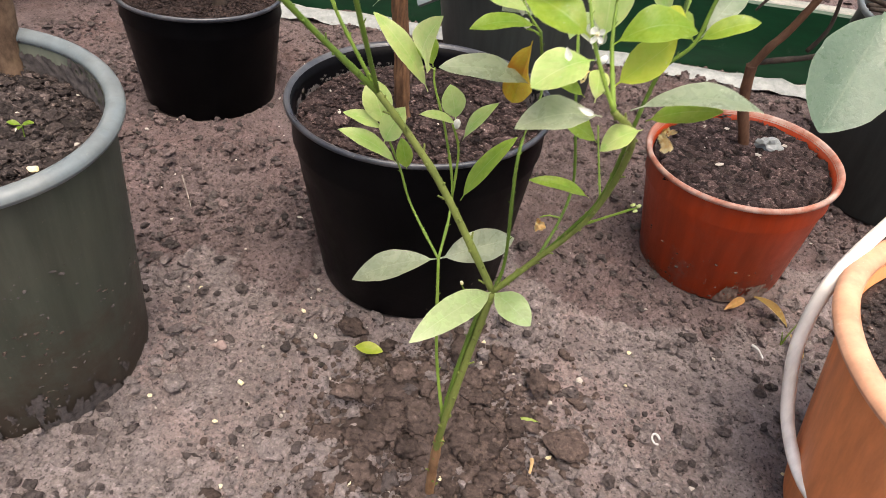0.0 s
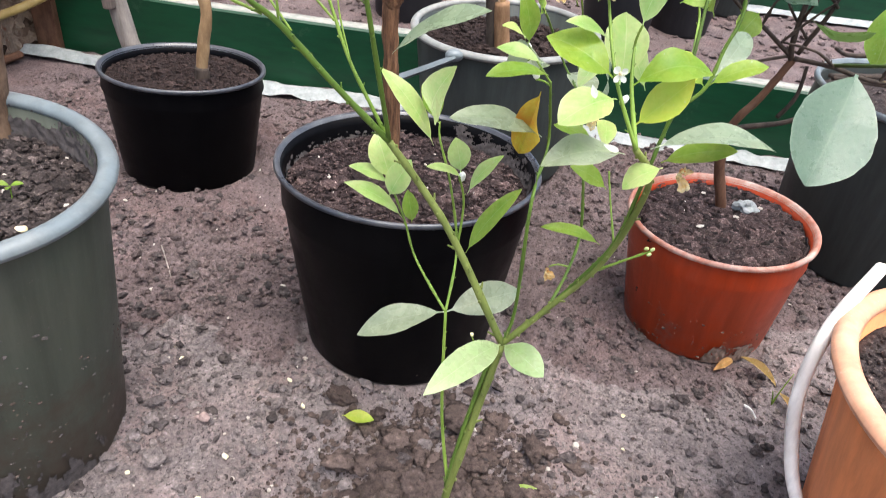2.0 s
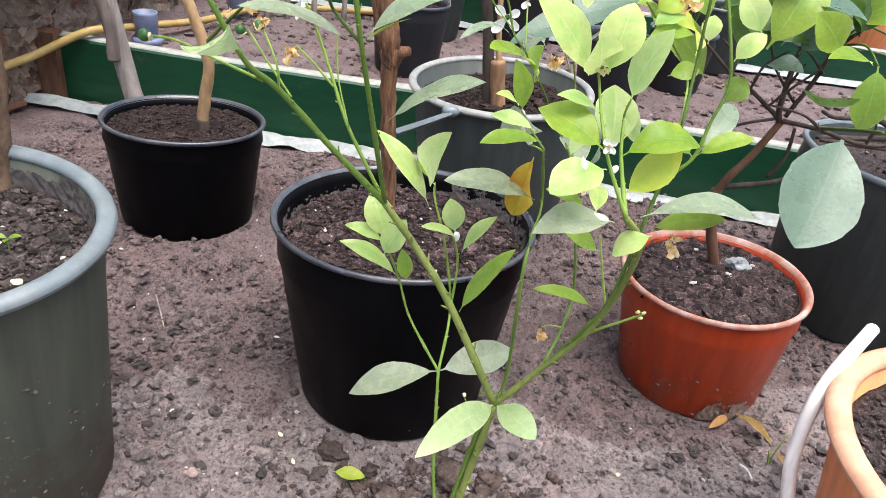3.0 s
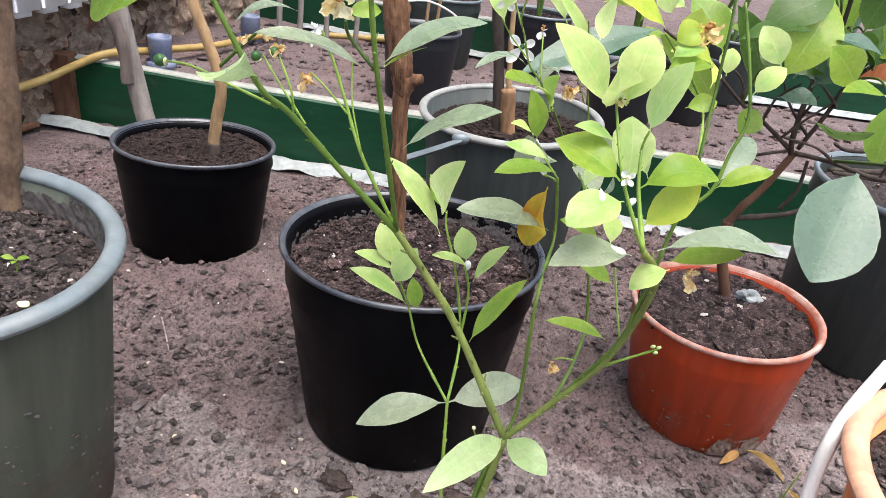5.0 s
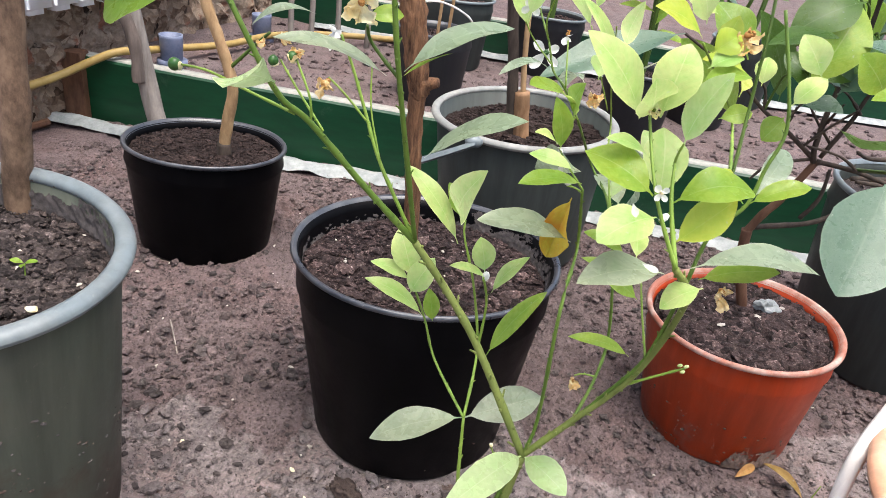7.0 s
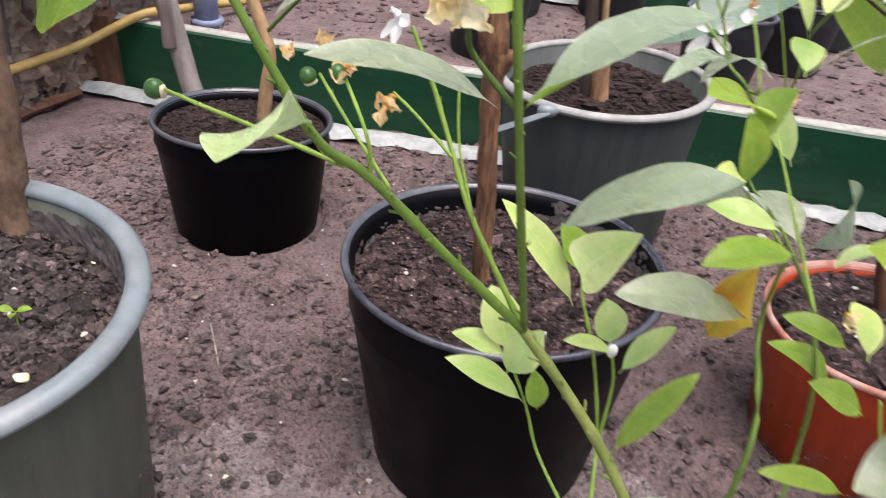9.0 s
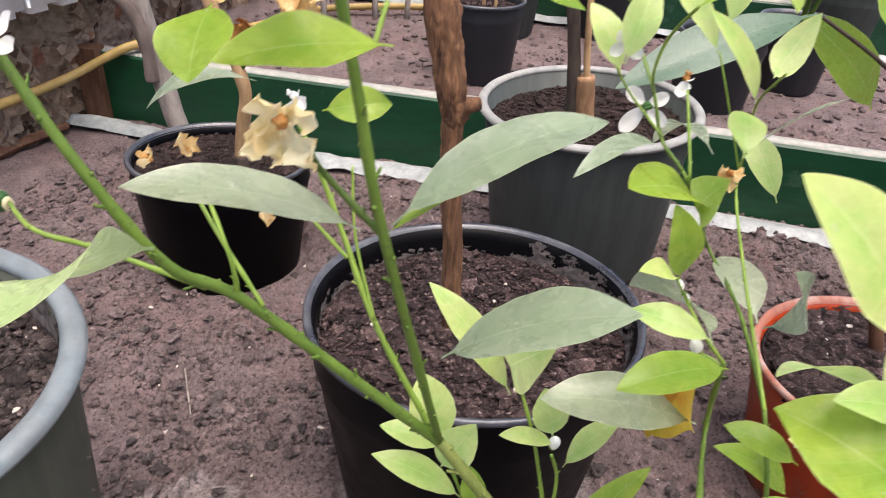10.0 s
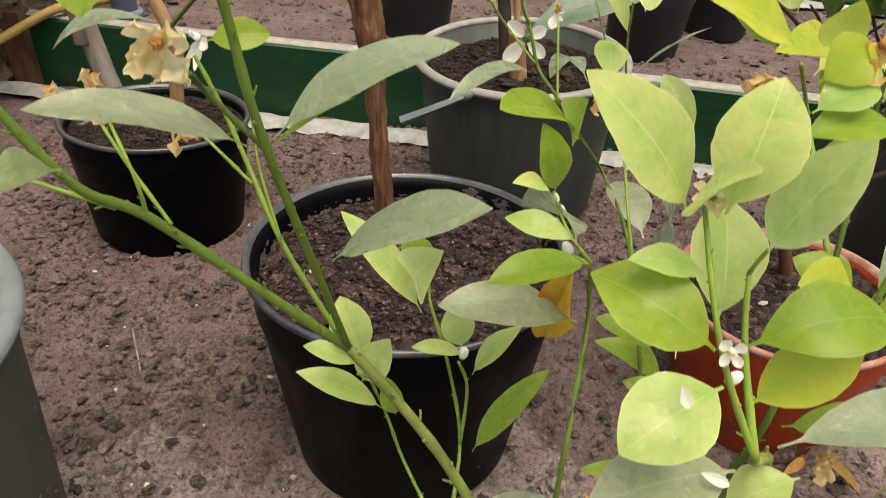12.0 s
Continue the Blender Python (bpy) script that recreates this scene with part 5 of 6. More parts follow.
blossom(sapling, (-0.160, 0.006, 0.538), 0.0095, (-0.3, -0.6, 0.6), M_PETAL, M_WILTED, 4, 0.9, 0.2, label="open white citrus flower", seed=4)
blossom(sapling, (-0.118, 0.060, 0.478), 0.010, (-0.3, -0.4, -0.6), M_DRIED, M_BROWN, 4, 0.5, 0.9, "dried_flower", "shrivelled brown flower", 5)
blossom(sapling, (FRUIT_TWO[0] + 0.004, FRUIT_TWO[1], FRUIT_TWO[2] - 0.006), 0.008, (-0.5, -0.4, 0.6), M_DRIED, M_BROWN, 4, 0.5, 0.3, "dried_flower", "shrivelled brown flower", 6)
blossom(sapling, (-0.138, 0.040, 0.498), 0.0075, (0.1, -0.3, 1), M_DRIED, M_BROWN, 3, 0.45, -0.2, "dried_flower", "shrivelled tan flower above a green fruit", 31)
blossom(sapling, (-0.147, 0.036, 0.497), 0.0065, (-0.6, -0.4, 0.6), M_DRIED, M_BROWN, 3, 0.5, 0.0, "dried_flower", "shrivelled tan flower above a green fruit", 32)
blossom(sapling, (-0.126, 0.059, 0.550), 0.010, (0, -0.8, -0.2), M_DRIED, M_BROWN, 5, 0.5, 0.9, "dried_flower", "shrivelled brown flower", 7)
blossom(sapling, (-0.107, 0.056, 0.544), 0.011, (0.2, -0.8, 0.0), M_DRIED, M_BROWN, 5, 0.5, 0.9, "dried_flower", "shrivelled cream flower", 8)
blossom(sapling, (0.005, 0.119, 0.496), 0.012, (0.0, -0.9, 0.3), M_PETAL, M_FRUIT, 4, 0.95, 0.2, label="open white citrus flower", seed=9)
blossom(sapling, (0.015, 0.112, 0.509), 0.008, (0, -0.2, 1), M_PETAL, M_BROWN, 4, 0.5, 1.6, "dried_flower", "faded flower on a thin stalk", 10)
blossom(sapling, (0.040, 0.112, 0.475), 0.009, (0, -0.8, 0.2), M_DRIED, M_BROWN, 5, 0.7, 0.7, "dried_flower", "shrivelled brown flower", 11)
blossom(sapling, (-0.012, 0.092, 0.526), 0.008, (0, -0.8, 0.2), M_PETAL, M_FRUIT, 4, 0.8, 0.4, "dried_flower", "small faded flower", 12)
blossom(sapling, (0.034, -0.022, 0.507), 0.006, (0, -0.5, 0.8), M_WILTED, M_SHOOT, 5, 0.8, 0.2, "dried_flower", "faded cream flower base", 13)
blossom(sapling, (0.040, -0.044, 0.479), 0.006, (-0.2, -0.8, 0.4), M_PETAL, M_WILTED, 4, 0.7, 0.5, label="small white flower", seed=14)
blossom(sapling, (0.070, -0.004, 0.540), 0.011, (0.2, -0.7, 0.4), M_DRIED, M_BROWN, 5, 0.6, 0.7, "dried_flower", "wilted cream flower", 15)
blossom(sapling, (0.047, -0.004, 0.530), 0.010, (-0.2, -0.7, -0.2), M_DRIED, M_BROWN, 5, 0.6, 0.7, "dried_flower", "wilted cream flower", 16)
blossom(sapling, (0.052, 0.030, 0.426), 0.008, (0.7, -0.6, -0.1), M_WILTED, M_ORANGE_LEAF, 4, 0.5, 0.4, "dried_flower", "dried orange flower", 17)
blossom(sapling, (0.085, -0.034, 0.431), 0.008, (0.4, -0.8, -0.2), M_DRIED, M_BROWN, 5, 0.6, 0.9, "dried_flower", "wilted cream flower", 18)
stem(sapling, [(0.060, 0.022, 0.328), (0.052, 0.022, 0.329), (0.047, 0.022, 0.327)], 0.0006, 0.0004, M_SHOOT, nodes=0.2)
blossom(sapling, (0.046, 0.022, 0.325), 0.0075, (0.2, -0.8, 0.1), M_DRIED, M_BROWN, 4, 0.4, 1.2, "dried_flower", "wilted cream flower", 19)
bud(sapling, (-0.011, 0.076, 0.357), 0.0034, (0.1, -0.2, 1), M_PETAL)
bud(sapling, (0.020, 0.044, 0.444), 0.0030, (-0.5, -0.2, 1), M_PETAL)
stem(sapling, [(0.028, 0.039, 0.440), (0.025, 0.042, 0.441), (0.021, 0.044, 0.441)], 0.0006, 0.0005, M_SHOOT, nodes=0.2)
for place in ((0.017, 0.066, 0.4525), (0.020, 0.064, 0.448), (0.0185, 0.062, 0.4435)):
    bud(sapling, place, 0.0020, (0.3, -0.3, -0.6), M_PETAL, "small white flower bud")
stem(sapling, [(0.011, -0.003, 0.266), (0.006, -0.004, 0.276), (0.001, -0.005, 0.287)], 0.0007, 0.0004, M_SHOOT, nodes=0.2)
bud(sapling, (0.001, -0.005, 0.2885), 0.0016, (-0.4, -0.2, 1), M_WILTED, "small dried bud")
bud(sapling, (0.0045, -0.0035, 0.2805), 0.0012, (0.4, -0.2, 1), M_YOUNG_BUD, "tiny green bud")
bud(sapling, (0.046, -0.040, 0.466), 0.0022, (0.6, -0.2, 1), M_PETAL)
for place in ((0.092, -0.017, 0.372), (0.089, -0.016, 0.3715), (0.0905, -0.018, 0.369)):
    bud(sapling, place, 0.0013, (0.6, -0.2, 0.5), M_YOUNG_BUD, "tiny green bud")
# fallen petals caught on leaves
part("petal_scrap", petal_mesh((0.0265, -0.053, 0.4765), (0.0285, -0.0555, 0.4715), 0.0042, (0, -0.7, 0.7)), M_PETAL, sapling, "fallen white petal on a leaf")
part("petal_scrap", petal_mesh((0.036, -0.058, 0.452), (0.043, -0.060, 0.450), 0.004, (0, -0.7, 0.7)), M_PETAL, sapling, "fallen white petal on a leaf")
# a second leader beside the trunk
stem(sapling, [(0.000, -0.009, 0.140), (0.006, -0.006, 0.20), (0.016, 0.000, 0.262)], 0.00165, 0.00143, M_STEM, "branch", nodes=0.15)
blossom(sapling, (-0.123, 0.054, 0.532), 0.007, (-0.1, -0.9, -0.1), M_BROWN, M_BROWN, 6, 0.6, 0.6, "dried_flower", "dried brown flower cluster", 27)
# ---- plants in the pots ----
def tree(name, at, label):
    return thing(name, at, label, "plant")


def grow(ob, pts, r0, r1, mat, name="branch", label="", **kw):
    """A stem given in world places."""
    return stem(ob, [Vector(p) - ob.location for p in pts], r0, r1, mat, name, label, **kw)


def grow_leaf(ob, base, tip, width, mat, face=(0, -0.7, 0.6), label="", **kw):
    return leaf(ob, Vector(base) - ob.location, Vector(tip) - ob.location, width, mat, face, label, **kw)


mid_tree = tree("potted_citrus_trunk", (-0.014, 0.668, 0.198), "rough brown citrus trunk with a knotted graft")
grow(mid_tree, [(-0.013, 0.668, 0.185), (-0.015, 0.668, 0.24), (-0.019, 0.668, 0.30), (-0.025, 0.668, 0.375), (-0.024, 0.668, 0.41)], 0.0080, 0.0076, M_BARK, "trunk", lumps=0.25, sides=40, steps=40, fibre=0.16)
grow(mid_tree, [(-0.022, 0.668, 0.395), (-0.028, 0.668, 0.415), (-0.034, 0.668, 0.445), (-0.042, 0.668, 0.49), (-0.052, 0.670, 0.56), (-0.064, 0.672, 0.66)], 0.0095, 0.0125, M_BARK, "upper_trunk", lumps=0.35, sides=40, steps=30, fibre=0.2)
bm = tube([(-0.012, 0.0, 0.196), (-0.004, -0.002, 0.208), (0.004, -0.004, 0.212), (0.007, -0.005, 0.213)], 0.0072, 0.0048, 18, 6, lumps=0.6, fibre=0.12)
blob(bm, (-0.010, -0.002, 0.203), 0.0098, (0.95, 0.85, 1.15), 0.7, 3)
part("graft_knot", bm, M_BARK, mid_tree, "swollen knot where the trunk was cut")

left_tree = tree("bucket_tree_trunk", (-0.366, 0.568, 0.268), "mottled brown tree trunk standing in the grey bucket")
grow(left_tree, [(-0.368, 0.568, 0.255), (-0.364, 0.568, 0.29), (-0.355, 0.568, 0.36), (-0.346, 0.568, 0.45), (-0.335, 0.57, 0.56), (-0.32, 0.575, 0.75)], 0.0125, 0.0105, M_MOTTLED, "trunk", lumps=0.15, sides=32, steps=24, fibre=0.05)
grow(left_tree, [(-0.366, 0.562, 0.385), (-0.370, 0.556, 0.389), (-0.372, 0.553, 0.390)], 0.0050, 0.0032, M_MOTTLED, "knot", "grey scar of a cut twig", lumps=0.4)

back_tree = tree("thin_trunk", (-0.325, 1.028, 0.155), "thin tan citrus trunk with a bend")
grow(back_tree, [(-0.326, 1.028, 0.14), (-0.323, 1.028, 0.17), (-0.316, 1.028, 0.217), (-0.309, 1.028, 0.256), (-0.317, 1.028, 0.298), (-0.329, 1.028, 0.336), (-0.345, 1.028, 0.38), (-0.36, 1.03, 0.46)], 0.0092, 0.0078, M_TAN, "trunk", lumps=0.2, sides=20, steps=12, fibre=0.05)
grow(back_tree, [(-0.326, 1.026, 0.145), (-0.324, 1.026, 0.172)], 0.0125, 0.0105, M_DARK_BARK, "trunk_base", lumps=0.4)
grow(back_tree, [(-0.312, 1.026, 0.292), (-0.28, 1.02, 0.325), (-0.25, 1.01, 0.355)], 0.003, 0.002, M_DARK_STEM)

bucket_tree = tree("staked_cuttings", (0.145, 1.12, 0.218), "cut tan stump beside a dark wooden stake")
grow(bucket_tree, [(0.146, 1.12, 0.20), (0.142, 1.12, 0.235), (0.134, 1.12, 0.292)], 0.0145, 0.0125, M_STUMP, "stump", lumps=0.15)
grow(bucket_tree, [(0.130, 1.125, 0.19), (0.115, 1.125, 0.31), (0.094, 1.125, 0.43), (0.08, 1.125, 0.55)], 0.0095, 0.009, M_DARK_BARK, "stake", "dark round stake", lumps=0.15)
grow(bucket_tree, [(0.136, 1.12, 0.285), (0.128, 1.12, 0.34), (0.12, 1.12, 0.43), (0.115, 1.12, 0.55)], 0.005, 0.004, M_TAN, "shoot")

shrub = tree("citrus_shrub", (0.416, 0.75, 0.145), "reddish-brown branched citrus shrub with large leaves")
grow(shrub, [(0.418, 0.752, 0.125), (0.412, 0.753, 0.155), (0.391, 0.755, 0.213), (0.382, 0.755, 0.262)], 0.0072, 0.0062, M_RED_BARK, "trunk", lumps=0.15, sides=20, steps=12, fibre=0.06)
grow(shrub, [(0.382, 0.755, 0.258), (0.392, 0.752, 0.285), (0.406, 0.75, 0.31), (0.424, 0.745, 0.36)], 0.0052, 0.0042, M_RED_BARK, lumps=0.15)
grow(shrub, [(0.385, 0.755, 0.265), (0.41, 0.752, 0.272), (0.444, 0.745, 0.284), (0.468, 0.74, 0.302), (0.49, 0.73, 0.33)], 0.0036, 0.0026, M_DARK_BARK, lumps=0.15)
grow(shrub, [(0.42, 0.745, 0.358), (0.412, 0.74, 0.38), (0.411, 0.74, 0.435), (0.418, 0.738, 0.48), (0.41, 0.73, 0.54)], 0.0034, 0.0022, M_DARK_BARK, lumps=0.2)
grow(shrub, [(0.42, 0.745, 0.36), (0.398, 0.742, 0.375), (0.372, 0.74, 0.392), (0.343, 0.74, 0.408), (0.30, 0.74, 0.44), (0.235, 0.736, 0.475)], 0.003, 0.0014, M_DARK_BARK, lumps=0.2)
grow(shrub, [(0.42, 0.745, 0.362), (0.373, 0.742, 0.349), (0.355, 0.74, 0.33)], 0.002, 0.0014, M_DARK_BARK)
grow(shrub, [(0.422, 0.742, 0.36), (0.457, 0.72, 0.361), (0.50, 0.70, 0.356), (0.56, 0.69, 0.37)], 0.003, 0.002, M_DARK_BARK, lumps=0.2)
grow(shrub, [(0.43, 0.742, 0.29), (0.438, 0.735, 0.32), (0.436, 0.735, 0.355)], 0.0028, 0.0018, M_DARK_BARK, lumps=0.2)
grow(shrub, [(0.424, 0.742, 0.365), (0.436, 0.735, 0.41), (0.445, 0.73, 0.45), (0.48, 0.71, 0.50)], 0.0028, 0.0018, M_DARK_BARK, lumps=0.2)
grow(shrub, [(0.46, 0.73, 0.36), (0.44, 0.64, 0.39), (0.41, 0.56, 0.415)], 0.0022, 0.0016, M_DARK_STEM)
rng = random.Random(41)
for at in ((0.412, 0.74, 0.40), (0.40, 0.742, 0.375), (0.372, 0.74, 0.392), (0.44, 0.73, 0.42), (0.457, 0.72, 0.361), (0.343, 0.74, 0.408), (0.43, 0.742, 0.38), (0.50, 0.70, 0.356)):
    at = Vector(at)
    way = Vector((rng.uniform(-0.8, 0.8), rng.uniform(-0.7, 0.2), rng.uniform(0.2, 1.0))).normalized()
    run = rng.uniform(0.035, 0.075)
    grow(shrub, [at, at + way * run * 0.5 + Vector((rng.uniform(-0.01, 0.01), 0, 0.004)), at + way * run], 0.0018, 0.0009, M_DARK_BARK, lumps=0.3, nodes=0.3)
grow_leaf(shrub, (0.369, 0.547, 0.409), (0.321, 0.476, 0.338), 0.094, M_PALE_BIG, (-0.1, -0.75, 0.6), "large pale blue-green leaf", blunt=0.62, bend=0.04, stalk=0.02, ripple=0.015, fold=0.12)
grow_leaf(shrub, (0.318, 0.629, 0.459), (0.358, 0.666, 0.530), 0.065, M_FRESH, (0, -0.75, 0.6))
grow_leaf(shrub, (0.264, 0.641, 0.475), (0.230, 0.665, 0.516), 0.050, M_FRESH, (0, -0.75, 0.6))
grow_leaf(shrub, (0.264, 0.626, 0.489), (0.319, 0.610, 0.508), 0.050, M_MATURE, (0, -0.2, 1), bend=0.08)
grow_leaf(shrub, (0.370, 0.667, 0.450), (0.403, 0.685, 0.485), 0.050, M_PALE_BIG, (-0.2, -0.7, 0.5))
grow_leaf(shrub, (0.349, 0.648, 0.496), (0.396, 0.622, 0.494), 0.042, M_PALE_BIG, (0, -0.2, 1))
grow_leaf(shrub, (0.374, 0.608, 0.468), (0.338, 0.604, 0.499), 0.045, M_FRESH, (-0.3, -0.8, 0.4))
grow_leaf(shrub, (0.405, 0.603, 0.461), (0.352, 0.586, 0.466), 0.030, M_FRESH, (0, -0.3, 1))
grow_leaf(shrub, (0.373, 0.653, 0.424), (0.410, 0.608, 0.429), 0.045, M_MATURE, (0, -0.6, -0.7))
grow_leaf(shrub, (0.338, 0.662, 0.437), (0.366, 0.639, 0.440), 0.040, M_PALE_BIG, (0, -0.4, 0.9))
grow_leaf(shrub, (0.358, 0.690, 0.448), (0.326, 0.706, 0.474), 0.045, M_MATURE, (0, -0.75, 0.6))
grow_leaf(shrub, (0.323, 0.656, 0.425), (0.304, 0.645, 0.403), 0.035, M_FRESH, (0, -0.75, 0.6))
grow_leaf(shrub, (0.448, 0.717, 0.464), (0.465, 0.739, 0.507), 0.050, M_MATURE, (0, -0.75, 0.6))
grow_leaf(shrub, (0.360, 0.840, 0.371), (0.258, 0.813, 0.457), 0.062, M_FRESH, (-0.1, -0.8, 0.5), blunt=0.6)
grow_leaf(shrub, (0.400, 0.830, 0.400), (0.330, 0.800, 0.500), 0.055, M_MATURE, (-0.1, -0.8, 0.5))
grow_leaf(shrub, (0.420, 0.800, 0.430), (0.450, 0.780, 0.540), 0.055, M_PALE_BIG, (-0.1, -0.8, 0.5))
grow_leaf(shrub, (0.330, 0.800, 0.470), (0.230, 0.770, 0.520), 0.050, M_PALE_BIG, (0, -0.3, 1))
grow_leaf(shrub, (0.235, 0.736, 0.475), (0.089, 0.681, 0.424), 0.050, M_PALE_BIG, (0.1, -0.5, 0.85), "large pale grey-green leaf", bend=0.06)
HANDLE_LINE = [(0.441, 0.499, 0.250), (0.366, 0.430, 0.232), (0.355, 0.412, 0.175), (0.361, 0.396, 0.125), (0.368, 0.374, 0.090), (0.376, 0.341, 0.070), (0.385, 0.305, 0.070)]
# small things on the ground, by their places
GREEN_LEAF_A = (-0.045, 0.496, 0.006)
GREEN_LEAF_B = (-0.011, 0.492, 0.006)
SMALL_LEAF_A = (0.126, 0.417, 0.006)
SMALL_LEAF_B = (0.158, 0.416, 0.006)
DRY_A = (0.440, 0.636, 0.006)
DRY_B = (0.472, 0.584, 0.006)
DRY_C = (0.467, 0.577, 0.006)
DRY_D = (0.474, 0.535, 0.006)
DRY_E = (0.434, 0.629, 0.006)
DRY_F = (0.400, 0.605, 0.006)
SEEDLING = (-0.308, 0.470, 0.270)
SHELL = (-0.278, 0.424, 0.272)
GRASS = (0.460, 0.562, 0.006)
STICK_A = (-0.326, 0.781, 0.006)
STICK_B = (-0.287, 0.703, 0.006)
CURL_A = (0.422, 0.554, 0.006)
CURL_B = (0.428, 0.534, 0.006)
WHITE_CURL = (0.278, 0.411, 0.006)
SLAB_A = (0.180, 0.394, 0.006)
SLAB_B = (-0.065, 0.365, 0.006)
BIG_CLOD = (-0.112, 0.368, 0.006)
CLOD_L = (-0.228, 0.430, 0.006)
PINK = (-0.203, 0.484, 0.006)
TWIG_A = (0.015, 0.377, 0.006)
TWIG_B = (0.047, 0.370, 0.006)
SLATE = (-0.042, 0.404, 0.006)
STRAW_A = (0.148, 0.376, 0.006)
STRAW_B = (0.145, 0.361, 0.006)
# ---- handle of the orange pot, bail of the back bucket ----
part("handle", tube([Vector(p) - terra_pot.location for p in HANDLE_LINE], 0.0062, 0.0058, 10, 8), M_WHITE_PLASTIC, terra_pot, "white plastic carrying handle hanging down")


def to_pot(ob, pts):
    inv = (Matrix.Translation(ob.location) @ ob.rotation_quaternion.to_matrix().to_4x4()).inverted()
    return [inv @ Vector(p) for p in pts]


lug = bmesh.new()
for p in to_pot(back_bucket, [(0.060, 1.0, 0.238)]):
    blob(lug, p, 0.012, (1.2, 0.8, 0.8), 0.1, 2)
part("handle_lug", lug, M_GREY_RIM, back_bucket)
part("handle", tube(to_pot(back_bucket, [(0.062, 0.993, 0.238), (0.022, 0.995, 0.217), (-0.018, 1.0, 0.196)]), 0.0048, 0.0062, 4, 4), M_GREY_RIM, back_bucket, "grey plastic bail handle", False)

# ---- a seedling and a scrap of shell in the grey bucket ----
seedling = thing("seedling", SEEDLING, "tiny green seedling sprouting in the grey bucket", "seedling")
stem(seedling, [(0, 0, -0.006), (0.001, 0, 0.004), (0.002, -0.001, 0.010)], 0.0006, 0.0005, M_SHOOT, "stalk")
leaf(seedling, (0.002, -0.001, 0.010), (-0.008, -0.003, 0.013), 0.007, M_FRESH, (0, -0.3, 1), rows=10)
leaf(seedling, (0.002, -0.001, 0.010), (0.012, 0.001, 0.012), 0.007, M_FRESH, (0, -0.3, 1), rows=10)
leaf(seedling, (0.002, -0.001, 0.009), (0.004, -0.009, 0.011), 0.006, M_FRESH, (0, -0.3, 1), rows=10)
shell = blob(bmesh.new(), (0, 0, 0), 0.0038, (1.2, 0.9, 0.45), 0.6, 3)
ob = part("shell_scrap", shell, M_WILTED)
ob.location = SHELL
tagged(ob, "pale cream scrap of shell on the bucket soil", "scrap")

# ---- litter on the ground ----
def fallen_leaf(a, b, width, mat, label, face=(0.2, -0.3, 1), **kw):
    m = (Vector(a) + Vector(b)) / 2
    ob = part("fallen_leaf", leaf_mesh(Vector(a) - m, Vector(b) - m, width, face, **kw), mat)
    ob.location = m + Vector((0, 0, 0.004))
    return tagged(ob, label, "leaf")


fallen_leaf(GREEN_LEAF_A, GREEN_LEAF_B, 0.020, M_YELLOW, "fallen yellow-green leaf on the soil", bend=0.08)
fallen_leaf(SMALL_LEAF_A, SMALL_LEAF_B, 0.012, M_FRESH, "small fallen green leaf on the soil", bend=0.05)
fallen_leaf(DRY_A, DRY_B, 0.018, M_DRY_LEAF, "dry tan leaf curled beside the red pot", bend=0.1, fold=0.8)
fallen_leaf(DRY_C, DRY_D, 0.014, M_DRY_LEAF, "dry tan leaf on the soil", fold=0.4)
fallen_leaf(DRY_E, DRY_F, 0.014, M_DRY_LEAF, "dry curled tan leaf by the red pot", fold=0.6)


def loose(name, bm, at, mat, label, category, smooth=False):
    ob = part(name, bm, mat, None, "", smooth)
    ob.location = at
    return tagged(ob, label, category)


def line_between(a, b, r, lift=0.003):
    m = (Vector(a) + Vector(b)) / 2
    mid = Vector((0.15 * r, 0.1 * r, lift))
    return tube([Vector(a) - m, mid, Vector(b) - m], r, r * 0.7, 7, 5, lumps=0.3), m


bm, m = line_between(STICK_A, STICK_B, 0.0011)
loose("straw", bm, m, M_GREY_WOOD, "thin dry straw lying on the soil", "straw")
bm, m = line_between(TWIG_A, TWIG_B, 0.0018)
loose("twig", bm, m, M_GREY_WOOD, "short grey twig on the soil", "twig")
bm, m = line_between(STRAW_A, STRAW_B, 0.002)
loose("straw", bm, m, M_DRY_LEAF, "pale dry straw fragment on the soil", "straw")
bm, m = line_between(CURL_A, CURL_B, 0.0014)
loose("petal_curl", bm, m, M_PETAL, "white curled petal on the soil", "petal")
bm, m = line_between((-0.87, 1.235, 0.012), (-0.814, 1.405, 0.012), 0.011)
loose("stick", bm, m, M_RED_BARK, "thick brown stick lying near the wall", "stick")
bm = tube([(0.004 * math.cos(a), 0.004 * math.sin(a) * 1.6, 0.001) for a in (0, 1, 2, 3, 4, 5)], 0.0013, 0.001, 6, 4)
loose("petal_curl", bm, WHITE_CURL, M_PETAL, "white curled petal on the soil", "petal")
grass = thing("grass_blade", GRASS, "thin green grass blades by the dry leaf", "grass")
stem(grass, [(0, 0, -0.004), (0.004, 0.002, 0.018), (0.012, 0.006, 0.042)], 0.0012, 0.0005, M_SHOOT, "blade")
stem(grass, [(0, 0, -0.004), (-0.006, -0.003, 0.012), (-0.010, -0.004, 0.022)], 0.001, 0.0005, M_SHOOT, "blade")


